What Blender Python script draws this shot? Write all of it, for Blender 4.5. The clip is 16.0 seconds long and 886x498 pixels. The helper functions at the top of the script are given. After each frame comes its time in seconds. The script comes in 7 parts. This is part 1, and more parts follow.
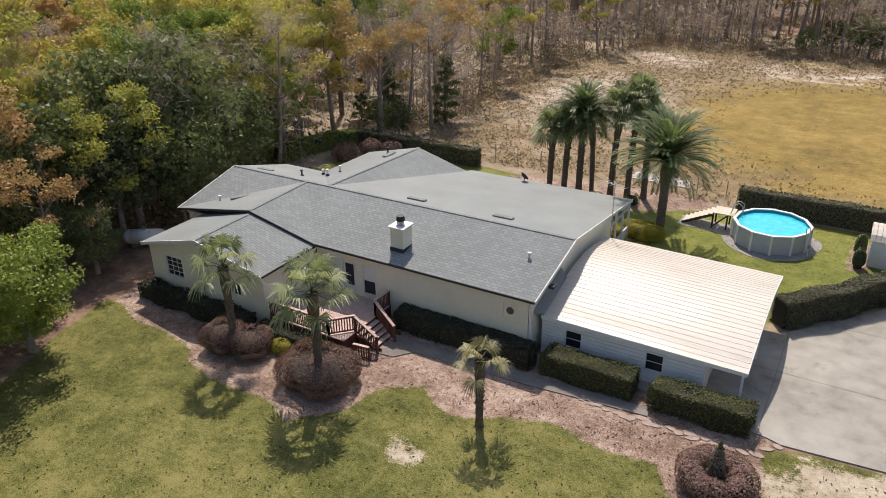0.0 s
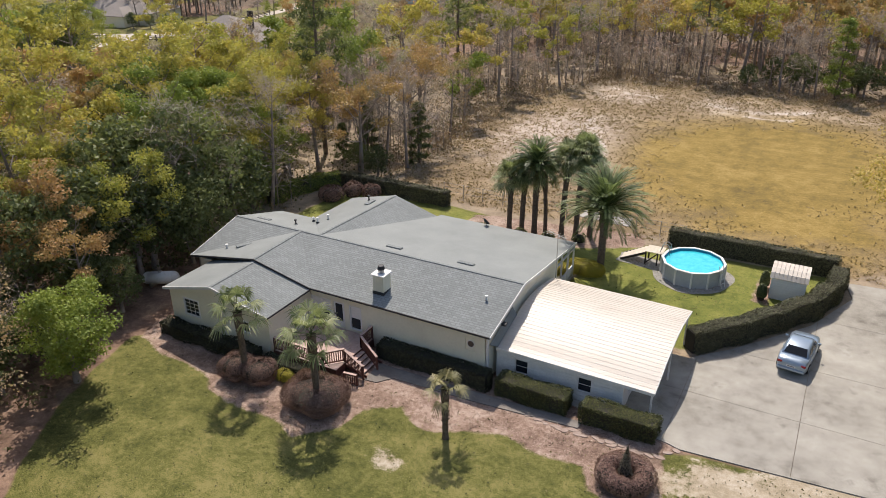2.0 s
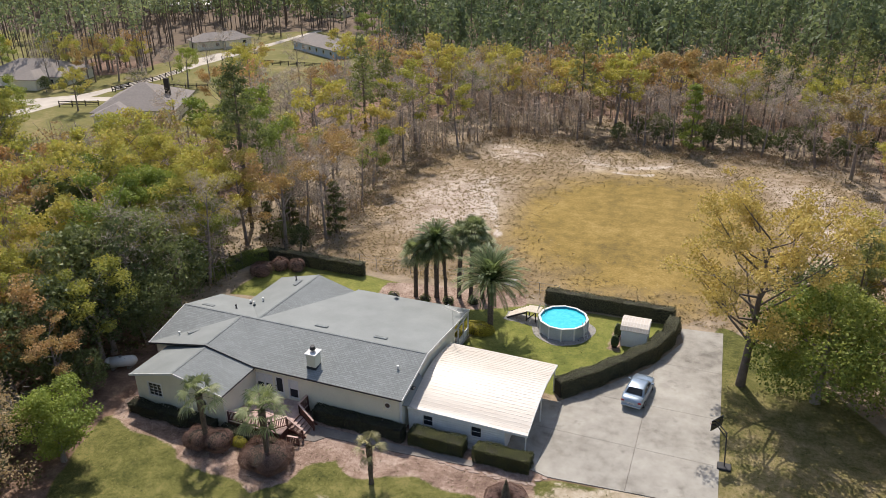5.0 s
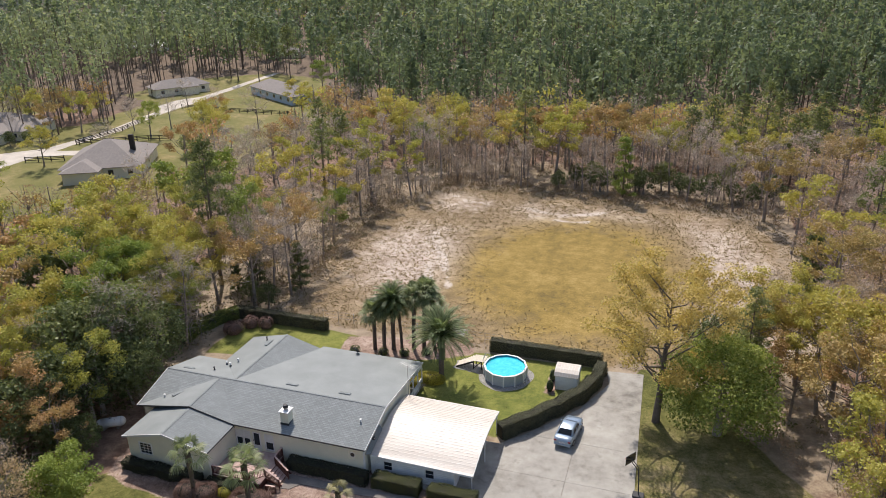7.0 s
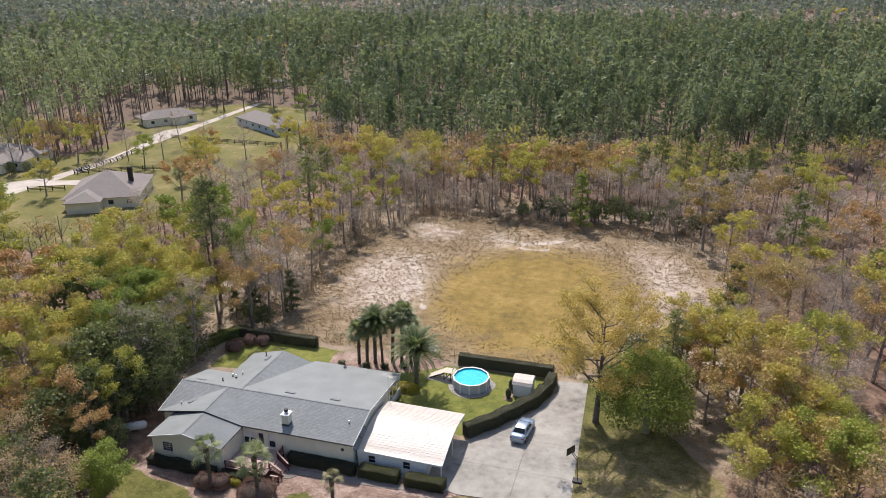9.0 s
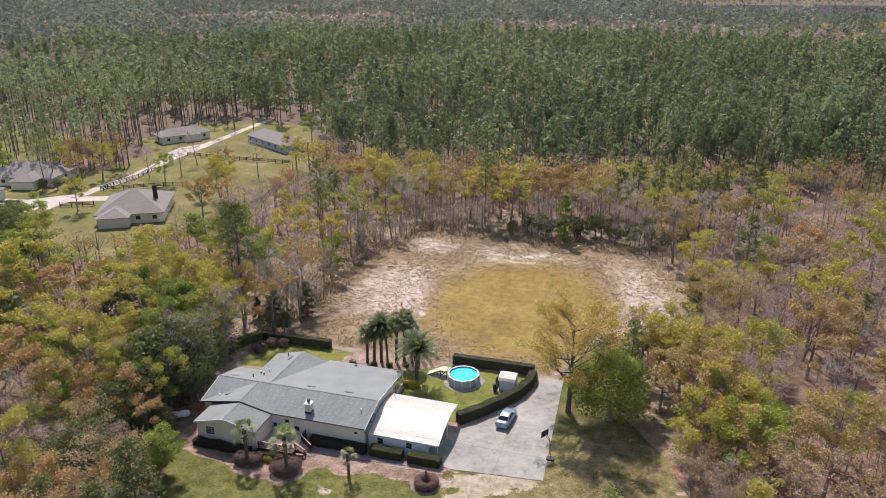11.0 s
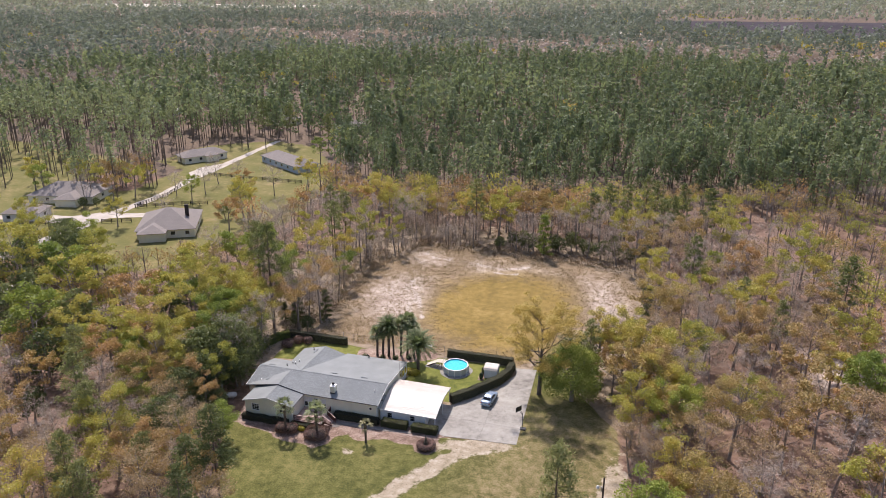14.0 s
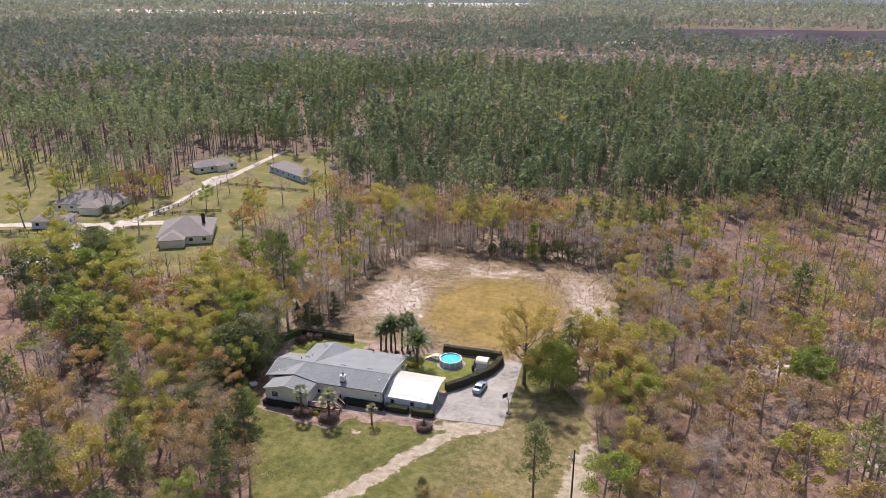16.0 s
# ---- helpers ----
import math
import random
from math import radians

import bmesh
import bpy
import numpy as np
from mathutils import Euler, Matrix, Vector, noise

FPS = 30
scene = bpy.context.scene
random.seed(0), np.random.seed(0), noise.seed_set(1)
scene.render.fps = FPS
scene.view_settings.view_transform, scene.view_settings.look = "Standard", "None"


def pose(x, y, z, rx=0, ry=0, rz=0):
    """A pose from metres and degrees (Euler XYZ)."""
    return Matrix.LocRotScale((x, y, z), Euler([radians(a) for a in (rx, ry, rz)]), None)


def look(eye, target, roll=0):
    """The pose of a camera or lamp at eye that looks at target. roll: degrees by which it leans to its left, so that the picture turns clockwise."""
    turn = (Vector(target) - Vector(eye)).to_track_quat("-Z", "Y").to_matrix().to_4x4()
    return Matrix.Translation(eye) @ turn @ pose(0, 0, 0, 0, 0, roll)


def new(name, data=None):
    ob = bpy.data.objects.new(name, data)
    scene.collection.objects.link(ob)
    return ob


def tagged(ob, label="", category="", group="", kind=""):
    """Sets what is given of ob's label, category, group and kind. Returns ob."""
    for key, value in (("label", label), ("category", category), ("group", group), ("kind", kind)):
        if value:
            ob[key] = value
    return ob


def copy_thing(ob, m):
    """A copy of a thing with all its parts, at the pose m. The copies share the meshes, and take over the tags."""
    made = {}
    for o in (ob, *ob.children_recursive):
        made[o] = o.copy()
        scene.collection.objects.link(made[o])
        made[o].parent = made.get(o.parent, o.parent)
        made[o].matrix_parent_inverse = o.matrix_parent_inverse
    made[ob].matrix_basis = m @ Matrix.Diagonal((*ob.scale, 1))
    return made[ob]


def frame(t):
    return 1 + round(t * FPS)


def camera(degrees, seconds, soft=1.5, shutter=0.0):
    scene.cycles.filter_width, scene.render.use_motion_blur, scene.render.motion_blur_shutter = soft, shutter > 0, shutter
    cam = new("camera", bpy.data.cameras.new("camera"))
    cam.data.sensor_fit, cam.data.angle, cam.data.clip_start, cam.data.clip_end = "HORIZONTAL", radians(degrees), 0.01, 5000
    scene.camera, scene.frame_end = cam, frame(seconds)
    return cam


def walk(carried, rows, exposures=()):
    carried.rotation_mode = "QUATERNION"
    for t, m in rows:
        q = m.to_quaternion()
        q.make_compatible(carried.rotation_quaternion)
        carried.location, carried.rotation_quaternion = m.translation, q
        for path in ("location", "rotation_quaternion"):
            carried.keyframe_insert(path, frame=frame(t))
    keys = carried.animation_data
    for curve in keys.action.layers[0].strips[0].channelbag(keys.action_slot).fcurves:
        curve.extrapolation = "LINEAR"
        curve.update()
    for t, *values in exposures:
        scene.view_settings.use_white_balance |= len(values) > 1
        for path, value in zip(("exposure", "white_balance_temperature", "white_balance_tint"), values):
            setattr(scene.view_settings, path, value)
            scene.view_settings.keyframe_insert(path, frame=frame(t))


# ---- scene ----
cam = camera(61.8, 16.0, 0.75)
PATH = [
    (0, (0.475, 0.521, 21.336), (-0.452, 2.068, 20.471), -0.8),
    (0.5, (1.441, -0.953, 22.798), (0.524, 0.6, 21.933), -0.5),
    (1, (2.363, -2.323, 24.257), (1.451, -0.765, 23.396), -0.5),
    (1.5, (3.253, -3.701, 25.817), (2.359, -2.132, 24.958), -0.6),
    (2, (4.311, -5.116, 27.482), (3.433, -3.536, 26.625), -0.6),
    (2.5, (5.218, -6.394, 29.008), (4.357, -4.804, 28.152), -0.7),
    (3, (6.106, -7.804, 30.69), (5.264, -6.204, 29.836), -0.7),
    (3.5, (6.984, -9.336, 32.513), (6.171, -7.718, 31.662), -0.7),
    (4, (7.595, -10.571, 34.158), (6.818, -8.935, 33.309), -0.7),
    (4.5, (8.446, -11.944, 35.875), (7.711, -10.284, 35.036), -0.8),
    (5, (9.256, -13.442, 37.708), (8.571, -11.75, 36.89), -0.8),
    (5.2, (9.601, -14.051, 38.395), (8.927, -12.35, 37.588), -1.0),
    (7.3, (13.33, -21.68, 46.612), (12.755, -19.922, 45.852), -0.9),
    (7.5, (13.727, -23.024, 47.054), (13.162, -21.259, 46.304), -0.7),
    (8, (14.86, -26.074, 49.059), (14.315, -24.297, 48.32), -0.6),
    (8.5, (16.043, -29.17, 50.934), (15.508, -27.388, 50.203), -0.6),
    (9, (17.138, -32.295, 52.667), (16.604, -30.509, 51.942), -0.4),
    (11.5, (22.785, -50.723, 62.024), (22.255, -48.928, 61.318), -0.2),
    (12, (23.883, -54.556, 63.743), (23.354, -52.759, 63.042), -0.2),
    (12.5, (25.108, -58.394, 65.7), (24.58, -56.596, 65.001), -0.2),
    (13, (26.282, -62.733, 67.358), (25.757, -60.932, 66.664), -0.1),
    (13.5, (27.533, -66.68, 69.3), (27.008, -64.879, 68.607), -0.2),
    (14, (28.697, -70.889, 71.142), (28.175, -69.086, 70.452), 0.1),
    (14.5, (30.192, -74.806, 72.89), (29.669, -73.002, 72.203), 0.1),
    (15, (31.436, -78.785, 74.465), (30.914, -76.98, 73.779), 0.1),
    (15.5, (32.599, -82.775, 75.934), (32.079, -80.968, 75.253), 0.2),
    (16, (33.785, -86.857, 77.986), (33.266, -85.05, 77.305), 0.2),
]
walk(cam, [(t, look(eye, target, roll)) for t, eye, target, roll in PATH], [(0, 0.12, 6850, 14), (5, 0.10, 6700, 13), (9, 0.17, 6450, 16), (16, 0.22, 6450, 22)])

# ---- light ----
SUN = Vector((-0.38, 0.64, 1.0)).normalized()
sky_world = bpy.data.worlds.new("sky")
scene.world = sky_world
sky_world.use_nodes = True
_nt = sky_world.node_tree
_sky = _nt.nodes.new("ShaderNodeTexSky")
_sky.sky_type = "NISHITA"
_sky.sun_disc = False
_sky.sun_elevation = math.asin(SUN.z)
_sky.sun_rotation = math.atan2(SUN.x, SUN.y)
_sky.air_density, _sky.dust_density, _sky.ozone_density = 1.0, 1.5, 1.0
_nt.links.new(_sky.outputs[0], _nt.nodes["Background"].inputs[0])
_nt.nodes["Background"].inputs[1].default_value = 0.145
sun_lamp = new("sun", bpy.data.lights.new("sun", "SUN"))
sun_lamp.data.energy, sun_lamp.data.angle, sun_lamp.data.color = 4.35, radians(0.53), (1.0, 0.95, 0.87)
sun_lamp.matrix_world = look(SUN * 200, (0, 0, 0))


# ---- material helpers ----
class Nodes:
    def __init__(self, name):
        self.m = bpy.data.materials.new(name)
        self.m.use_nodes = True
        self.t = self.m.node_tree
        self.t.nodes.clear()
        self.out = self.t.nodes.new("ShaderNodeOutputMaterial")

    def node(self, kind):
        return self.t.nodes.new(kind)

    def put(self, sock, v):
        if v is None:
            return
        if isinstance(v, bpy.types.NodeSocket):
            self.t.links.new(v, sock)
        elif isinstance(v, (tuple, list)) and len(v) == 3 and sock.type == "RGBA":
            sock.default_value = (*v, 1)
        else:
            sock.default_value = v

    def coords(self, kind="Object"):
        return self.node("ShaderNodeTexCoord").outputs[kind]

    def position(self):
        return self.node("ShaderNodeNewGeometry").outputs["Position"]

    def noise(self, scale, vec=None, detail=3.0, rough=0.6):
        n = self.node("ShaderNodeTexNoise")
        n.inputs["Scale"].default_value, n.inputs["Detail"].default_value, n.inputs["Roughness"].default_value = scale, detail, rough
        self.put(n.inputs["Vector"], vec)
        return n.outputs["Fac"]

    def math(self, op, a, b=0.0, clamp=False):
        n = self.node("ShaderNodeMath")
        n.operation, n.use_clamp = op, clamp
        self.put(n.inputs[0], a), self.put(n.inputs[1], b)
        return n.outputs[0]

    def ramp(self, fac, stops):
        n = self.node("ShaderNodeValToRGB")
        e = n.color_ramp.elements
        while len(e) < len(stops):
            e.new(0.5)
        for el, (p, c) in zip(e, stops):
            el.position, el.color = p, (*c, 1)
        self.put(n.inputs[0], fac)
        return n.outputs[0]

    def step(self, fac, lo, hi):
        n = self.node("ShaderNodeMapRange")
        n.clamp = True
        self.put(n.inputs[0], fac)
        n.inputs[1].default_value, n.inputs[2].default_value = lo, hi
        return n.outputs[0]

    def mix(self, fac, a, b, blend="MIX"):
        n = self.node("ShaderNodeMix")
        n.data_type, n.blend_type = "RGBA", blend
        self.put(n.inputs[0], fac), self.put(n.inputs[6], a), self.put(n.inputs[7], b)
        return n.outputs[2]

    def attr(self, name):
        n = self.node("ShaderNodeAttribute")
        n.attribute_name = name
        return n.outputs["Fac"]

    def rand(self):
        return self.node("ShaderNodeObjectInfo").outputs["Random"]

    def bump(self, height, strength, dist=0.02, normal=None):
        n = self.node("ShaderNodeBump")
        n.inputs["Strength"].default_value, n.inputs["Distance"].default_value = strength, dist
        self.put(n.inputs["Height"], height)
        self.put(n.inputs["Normal"], normal)
        return n.outputs[0]

    def surface(self, color, rough=0.8, metal=0.0, normal=None, spec=0.4, **kw):
        b = self.node("ShaderNodeBsdfPrincipled")
        self.put(b.inputs["Base Color"], color), self.put(b.inputs["Roughness"], rough), self.put(b.inputs["Metallic"], metal)
        self.put(b.inputs["Normal"], normal), self.put(b.inputs["Specular IOR Level"], spec)
        for k, v in kw.items():
            self.put(b.inputs[k.replace("_", " ")], v)
        self.t.links.new(b.outputs[0], self.out.inputs[0])
        return self.m


def plain(name, dark, light, scale=2.0, rough=0.8, bump=0.15, metal=0.0, spec=0.4, fine=8.0, dist=0.02):
    """A surface with stains at a large scale and grain at a fine one."""
    n = Nodes(name)
    p = n.position()
    big, small = n.noise(scale, p, 4), n.noise(scale * fine, p, 3)
    fac = n.math("ADD", n.math("MULTIPLY", big, 0.65), n.math("MULTIPLY", small, 0.35))
    col = n.ramp(fac, [(0.3, dark), (0.7, light)])
    r = n.math("ADD", rough - 0.08, n.math("MULTIPLY", big, 0.16))
    return n.surface(col, r, metal, n.bump(small, bump, dist), spec)


def leafy(name, stops, through_light=0.4, spread=0.5, rough=0.6):
    """Leaves: colour varies from leaf to leaf and from plant to plant; light shines through."""
    n = Nodes(name)
    fac = n.math("ADD", n.math("MULTIPLY", n.attr("tint"), 1 - spread), n.math("MULTIPLY", n.rand(), spread))
    col = n.ramp(fac, stops)
    d = n.node("ShaderNodeBsdfPrincipled")
    n.put(d.inputs["Base Color"], col)
    d.inputs["Roughness"].default_value, d.inputs["Specular IOR Level"].default_value = rough, 0.25
    tr = n.node("ShaderNodeBsdfTranslucent")
    n.put(tr.inputs[0], n.mix(0.5, col, (0.9, 0.9, 0.35), "MULTIPLY"))
    mx = n.node("ShaderNodeMixShader")
    mx.inputs[0].default_value = through_light
    n.t.links.new(d.outputs[0], mx.inputs[1]), n.t.links.new(tr.outputs[0], mx.inputs[2])
    n.t.links.new(mx.outputs[0], n.out.inputs[0])
    return n.m


# ---- mesh helpers ----
ORIGIN = {}


def thing(name, label, category, base=(0, 0, 0), group="", kind=""):
    ob = new(name)
    ob.empty_display_size = 0.2
    ob.location = base
    ORIGIN[ob] = Vector(base)
    return tagged(ob, label, category, group, kind)


def smooth(me, on=True):
    me.polygons.foreach_set("use_smooth", [on] * len(me.polygons))


def finish(name, me, material, parent=None, label="", base=None):
    me.materials.append(material)
    ob = new(name, me)
    if parent is not None:
        ob.parent = parent
        ORIGIN[ob] = ORIGIN[parent]
        if ORIGIN[parent].length:
            me.transform(Matrix.Translation(-ORIGIN[parent]))
    else:
        o = Vector(base or (0, 0, 0))
        ORIGIN[ob] = o
        ob.location = o
        me.transform(Matrix.Translation(-o))
    if label:
        ob["label"] = label
    return ob


def part(name, bm, material, parent=None, label="", shade=False, base=None):
    """Links a bmesh, given in the world's metres, as one mesh object."""
    me = bpy.data.meshes.new(name)
    bmesh.ops.recalc_face_normals(bm, faces=bm.faces)
    bm.to_mesh(me)
    bm.free()
    if shade:
        smooth(me)
    return finish(name, me, material, parent, label, base)


def mesh_np(name, verts, faces, material, parent=None, label="", tint=None, base=None, shade=False):
    """A mesh of equal polygons from arrays; tint is a number for each vertex."""
    me = bpy.data.meshes.new(name)
    verts, faces = np.asarray(verts, np.float32), np.asarray(faces, np.int32)
    k = faces.shape[1]
    me.vertices.add(len(verts))
    me.vertices.foreach_set("co", verts.ravel())
    me.loops.add(faces.size)
    me.loops.foreach_set("vertex_index", faces.ravel())
    me.polygons.add(len(faces))
    me.polygons.foreach_set("loop_start", np.arange(0, faces.size, k, dtype=np.int32))
    me.update(calc_edges=True)
    if tint is not None:
        a = me.attributes.new("tint", "FLOAT", "POINT")
        a.data.foreach_set("value", np.asarray(tint, np.float32))
    if shade:
        smooth(me)
    return finish(name, me, material, parent, label, base)


def box(bm, x0, x1, y0, y1, z0, z1, bevel=0.0):
    m = Matrix.Translation(((x0 + x1) / 2, (y0 + y1) / 2, (z0 + z1) / 2)) @ Matrix.Diagonal((x1 - x0, y1 - y0, z1 - z0, 1))
    r = bmesh.ops.create_cube(bm, size=1, matrix=m)
    if bevel:
        es = {e for v in r["verts"] for e in v.link_edges}
        bmesh.ops.bevel(bm, geom=list(es), offset=bevel, segments=1, affect="EDGES")
    return bm


def bx(*a, bevel=0.0):
    return box(bmesh.new(), *a, bevel=bevel)


def tube(bm, a, b, r0, r1=None, n=8, cap=True):
    a, b = Vector(a), Vector(b)
    q = (b - a).to_track_quat("Z", "Y").to_matrix().to_4x4()
    m = Matrix.Translation((a + b) / 2) @ q
    bmesh.ops.create_cone(bm, cap_ends=cap, segments=n, radius1=r0, radius2=r0 if r1 is None else r1, depth=(b - a).length, matrix=m)
    return bm


def beam(bm, a, b, w, h):
    """A bar of width w and height h from a to b."""
    a, b = Vector(a), Vector(b)
    q = (b - a).to_track_quat("Y", "Z").to_matrix().to_4x4()
    m = Matrix.Translation((a + b) / 2) @ q @ Matrix.Diagonal((w, (b - a).length, h, 1))
    bmesh.ops.create_cube(bm, size=1, matrix=m)
    return bm


def slab(bm, top, thick):
    """A sheet with the given corners on top and a vertical thickness."""
    up = [bm.verts.new(p) for p in top]
    lo = [bm.verts.new((p[0], p[1], p[2] - thick)) for p in top]
    bm.faces.new(up)
    bm.faces.new(lo[::-1])
    for i in range(len(top)):
        j = (i + 1) % len(top)
        bm.faces.new((up[i], lo[i], lo[j], up[j]))
    return bm


def wall_panel(along, at, thick, u0, u1, z0, tops, holes):
    """A wall in x ('x') or y ('y') with holes (u0, u1, z0, z1) that go through it. tops: height at both ends, or along (u, z) points."""
    bm = bmesh.new()
    if not isinstance(tops, (list, tuple)):
        tops = [(u0, tops), (u1, tops)]
    us = sorted({u0, u1, *[p[0] for p in tops], *[h for q in holes for h in q[:2]]})
    zs = sorted({z0, *[h for q in holes for h in q[2:]]})

    def top(u):
        return float(np.interp(u, [p[0] for p in tops], [p[1] for p in tops]))

    def put(u, v, z):
        return bm.verts.new((u, v, z) if along == "x" else (v, u, z))
    for a, b in zip(us, us[1:]):
        edges = zs + [None]
        for c, d in zip(edges, edges[1:]):
            mid = (a + b) / 2
            zc = (c + (d if d is not None else c + 0.01)) / 2
            if any(q[0] <= mid <= q[1] and q[2] <= zc <= q[3] for q in holes):
                continue
            za, zb = (top(a), top(b)) if d is None else (d, d)
            f = [put(a, at, c), put(b, at, c), put(b, at, zb), put(a, at, za)]
            g = [put(a, at + thick, c), put(b, at + thick, c), put(b, at + thick, zb), put(a, at + thick, za)]
            bm.faces.new(f), bm.faces.new(g[::-1])
            for i in range(4):
                j = (i + 1) % 4
                bm.faces.new((f[j], f[i], g[i], g[j]))
    bmesh.ops.remove_doubles(bm, verts=bm.verts, dist=0.0005)
    return bm


def leaves(points, size, rng, normals=None, flat=0.0, aspect=0.55, droop=0.0, jitter=0.35):
    """Diamond leaves or leaf clumps at the points: vertices, quads, and a tint for each vertex."""
    n = len(points)
    nn = rng.normal(size=(n, 3))
    if normals is not None:
        nn = nn * (1 - flat) + np.asarray(normals) * flat * 2
    nn /= np.linalg.norm(nn, axis=1, keepdims=True) + 1e-9
    a = np.cross(nn, rng.normal(size=(n, 3)))
    a /= np.linalg.norm(a, axis=1, keepdims=True) + 1e-9
    b = np.cross(nn, a)
    s = (size * (1 + jitter * rng.uniform(-1, 1, n)))[:, None]
    a, b = a * s, b * s * aspect
    a[:, 2] -= droop * s[:, 0]
    p = np.asarray(points)
    k = 0.25 * nn * s
    v = np.stack([p - a, p + b * 0.9 + k * 0.4, p + a, p - b + k], 1).reshape(-1, 3)
    f = np.arange(4 * n).reshape(n, 4)
    return v, f, np.repeat(rng.uniform(0, 1, n), 4)


def leaflets(points, size, rng, normals=None, flat=0.0, aspect=0.75, jitter=0.45):
    """Small three-cornered leaves: vertices, triangles, and a tint for each vertex."""
    n = len(points)
    nn = rng.normal(size=(n, 3))
    if normals is not None:
        nn = nn * (1 - flat) + np.asarray(normals) * flat * 2
    nn /= np.linalg.norm(nn, axis=1, keepdims=True) + 1e-9
    a = np.cross(nn, rng.normal(size=(n, 3)))
    a /= np.linalg.norm(a, axis=1, keepdims=True) + 1e-9
    b = np.cross(nn, a)
    s = (size * (1 + jitter * rng.uniform(-1, 1, n)))[:, None]
    a, b = a * s, b * s * aspect
    p = np.asarray(points)
    v = np.stack([p - a, p + a * 0.5 + b, p + a * 0.5 - b], 1).reshape(-1, 3)
    return v, np.arange(3 * n).reshape(n, 3), np.repeat(rng.uniform(0, 1, n), 3)


def join(sets):
    vs, fs, ts, o = [], [], [], 0
    for v, f, t in sets:
        vs.append(v), fs.append(f + o), ts.append(t)
        o += len(v)
    return np.concatenate(vs), np.concatenate(fs), np.concatenate(ts)


def prism(pts, radii, n=4):
    """A tapered, bent round limb through the points as quads."""
    pts = np.asarray(pts, float)
    vs, fs = [], []
    for i, p in enumerate(pts):
        d = pts[min(i + 1, len(pts) - 1)] - pts[max(i - 1, 0)]
        d = d / (np.linalg.norm(d) + 1e-9)
        h = np.array([1.0, 0, 0]) if abs(d[0]) < 0.8 else np.array([0, 1.0, 0])
        a = np.cross(d, h)
        a /= np.linalg.norm(a)
        b = np.cross(d, a)
        for k in range(n):
            w = 2 * math.pi * k / n
            vs.append(p + radii[i] * (a * math.cos(w) + b * math.sin(w)))
    for i in range(len(pts) - 1):
        for k in range(n):
            m = (k + 1) % n
            fs.append((i * n + k, i * n + m, (i + 1) * n + m, (i + 1) * n + k))
    return np.array(vs), np.array(fs), np.zeros(len(vs))


# ---- materials ----
MAT = {}
MAT["trunk"] = plain("bark", (0.14, 0.115, 0.098), (0.38, 0.325, 0.285), 1.5, 0.95, 0.6, fine=10)
MAT["pine_bark"] = plain("pine_bark", (0.09, 0.07, 0.055), (0.24, 0.18, 0.14), 1.5, 0.95, 0.6, fine=10)
MAT["dark_bark"] = plain("dark_oak_bark", (0.07, 0.056, 0.047), (0.21, 0.172, 0.145), 1.5, 0.95, 0.8, fine=10)
MAT["palm_bark"] = plain("palm_bark", (0.06, 0.045, 0.035), (0.20, 0.155, 0.115), 6, 0.95, 0.8, fine=5)
MAT["yellow"] = leafy("spring_leaves", [(0.0, (0.24, 0.27, 0.07)), (0.3, (0.42, 0.41, 0.10)), (0.65, (0.54, 0.465, 0.125)), (1.0, (0.59, 0.43, 0.165))], 0.42)
MAT["lime"] = leafy("fresh_green_leaves", [(0.0, (0.14, 0.20, 0.055)), (0.5, (0.28, 0.34, 0.075)), (1.0, (0.42, 0.43, 0.09))], 0.32)
MAT["orange"] = leafy("russet_leaves", [(0.0, (0.30, 0.24, 0.10)), (0.5, (0.47, 0.34, 0.14)), (1.0, (0.55, 0.32, 0.17))], 0.32)
MAT["twig"] = leafy("bare_twigs", [(0.0, (0.29, 0.24, 0.21)), (0.5, (0.46, 0.38, 0.33)), (1.0, (0.59, 0.48, 0.40))], 0.25)
MAT["budding"] = leafy("russet_buds", [(0.0, (0.30, 0.21, 0.13)), (0.5, (0.45, 0.33, 0.20)), (1.0, (0.56, 0.42, 0.23))], 0.35)
MAT["evergreen"] = leafy("evergreen_leaves", [(0.0, (0.065, 0.085, 0.042)), (0.5, (0.145, 0.175, 0.075)), (1.0, (0.29, 0.315, 0.13))], 0.42, 0.5, 0.5)
MAT["pine"] = leafy("pine_needles", [(0.0, (0.09, 0.128, 0.07)), (0.5, (0.22, 0.265, 0.145)), (1.0, (0.40, 0.43, 0.25))], 0.45)
# far pines: paler and bluer, with distance haze put into the leaf colour
MAT["hazepine"] = leafy("hazed_pine_needles", [(0.0, (0.11, 0.145, 0.12)), (0.5, (0.25, 0.285, 0.235)), (1.0, (0.43, 0.45, 0.365))], 0.45)
MAT["olivepine"] = leafy("olive_pine_needles", [(0.0, (0.085, 0.11, 0.045)), (0.5, (0.195, 0.22, 0.088)), (1.0, (0.38, 0.38, 0.165))], 0.45)
MAT["burnt"] = plain("burnt_ground", (0.045, 0.042, 0.05), (0.12, 0.105, 0.11), 0.012, 0.95, 0.0, fine=12, spec=0.0)
MAT["paleblue"] = plain("pale_blue_wall", (0.38, 0.45, 0.52), (0.50, 0.57, 0.63), 0.5, 0.75, 0.1, fine=12)
MAT["palm"] = leafy("palm_fronds", [(0.0, (0.11, 0.14, 0.065)), (0.5, (0.26, 0.305, 0.15)), (1.0, (0.53, 0.55, 0.36))], 0.5, 0.1, 0.35)
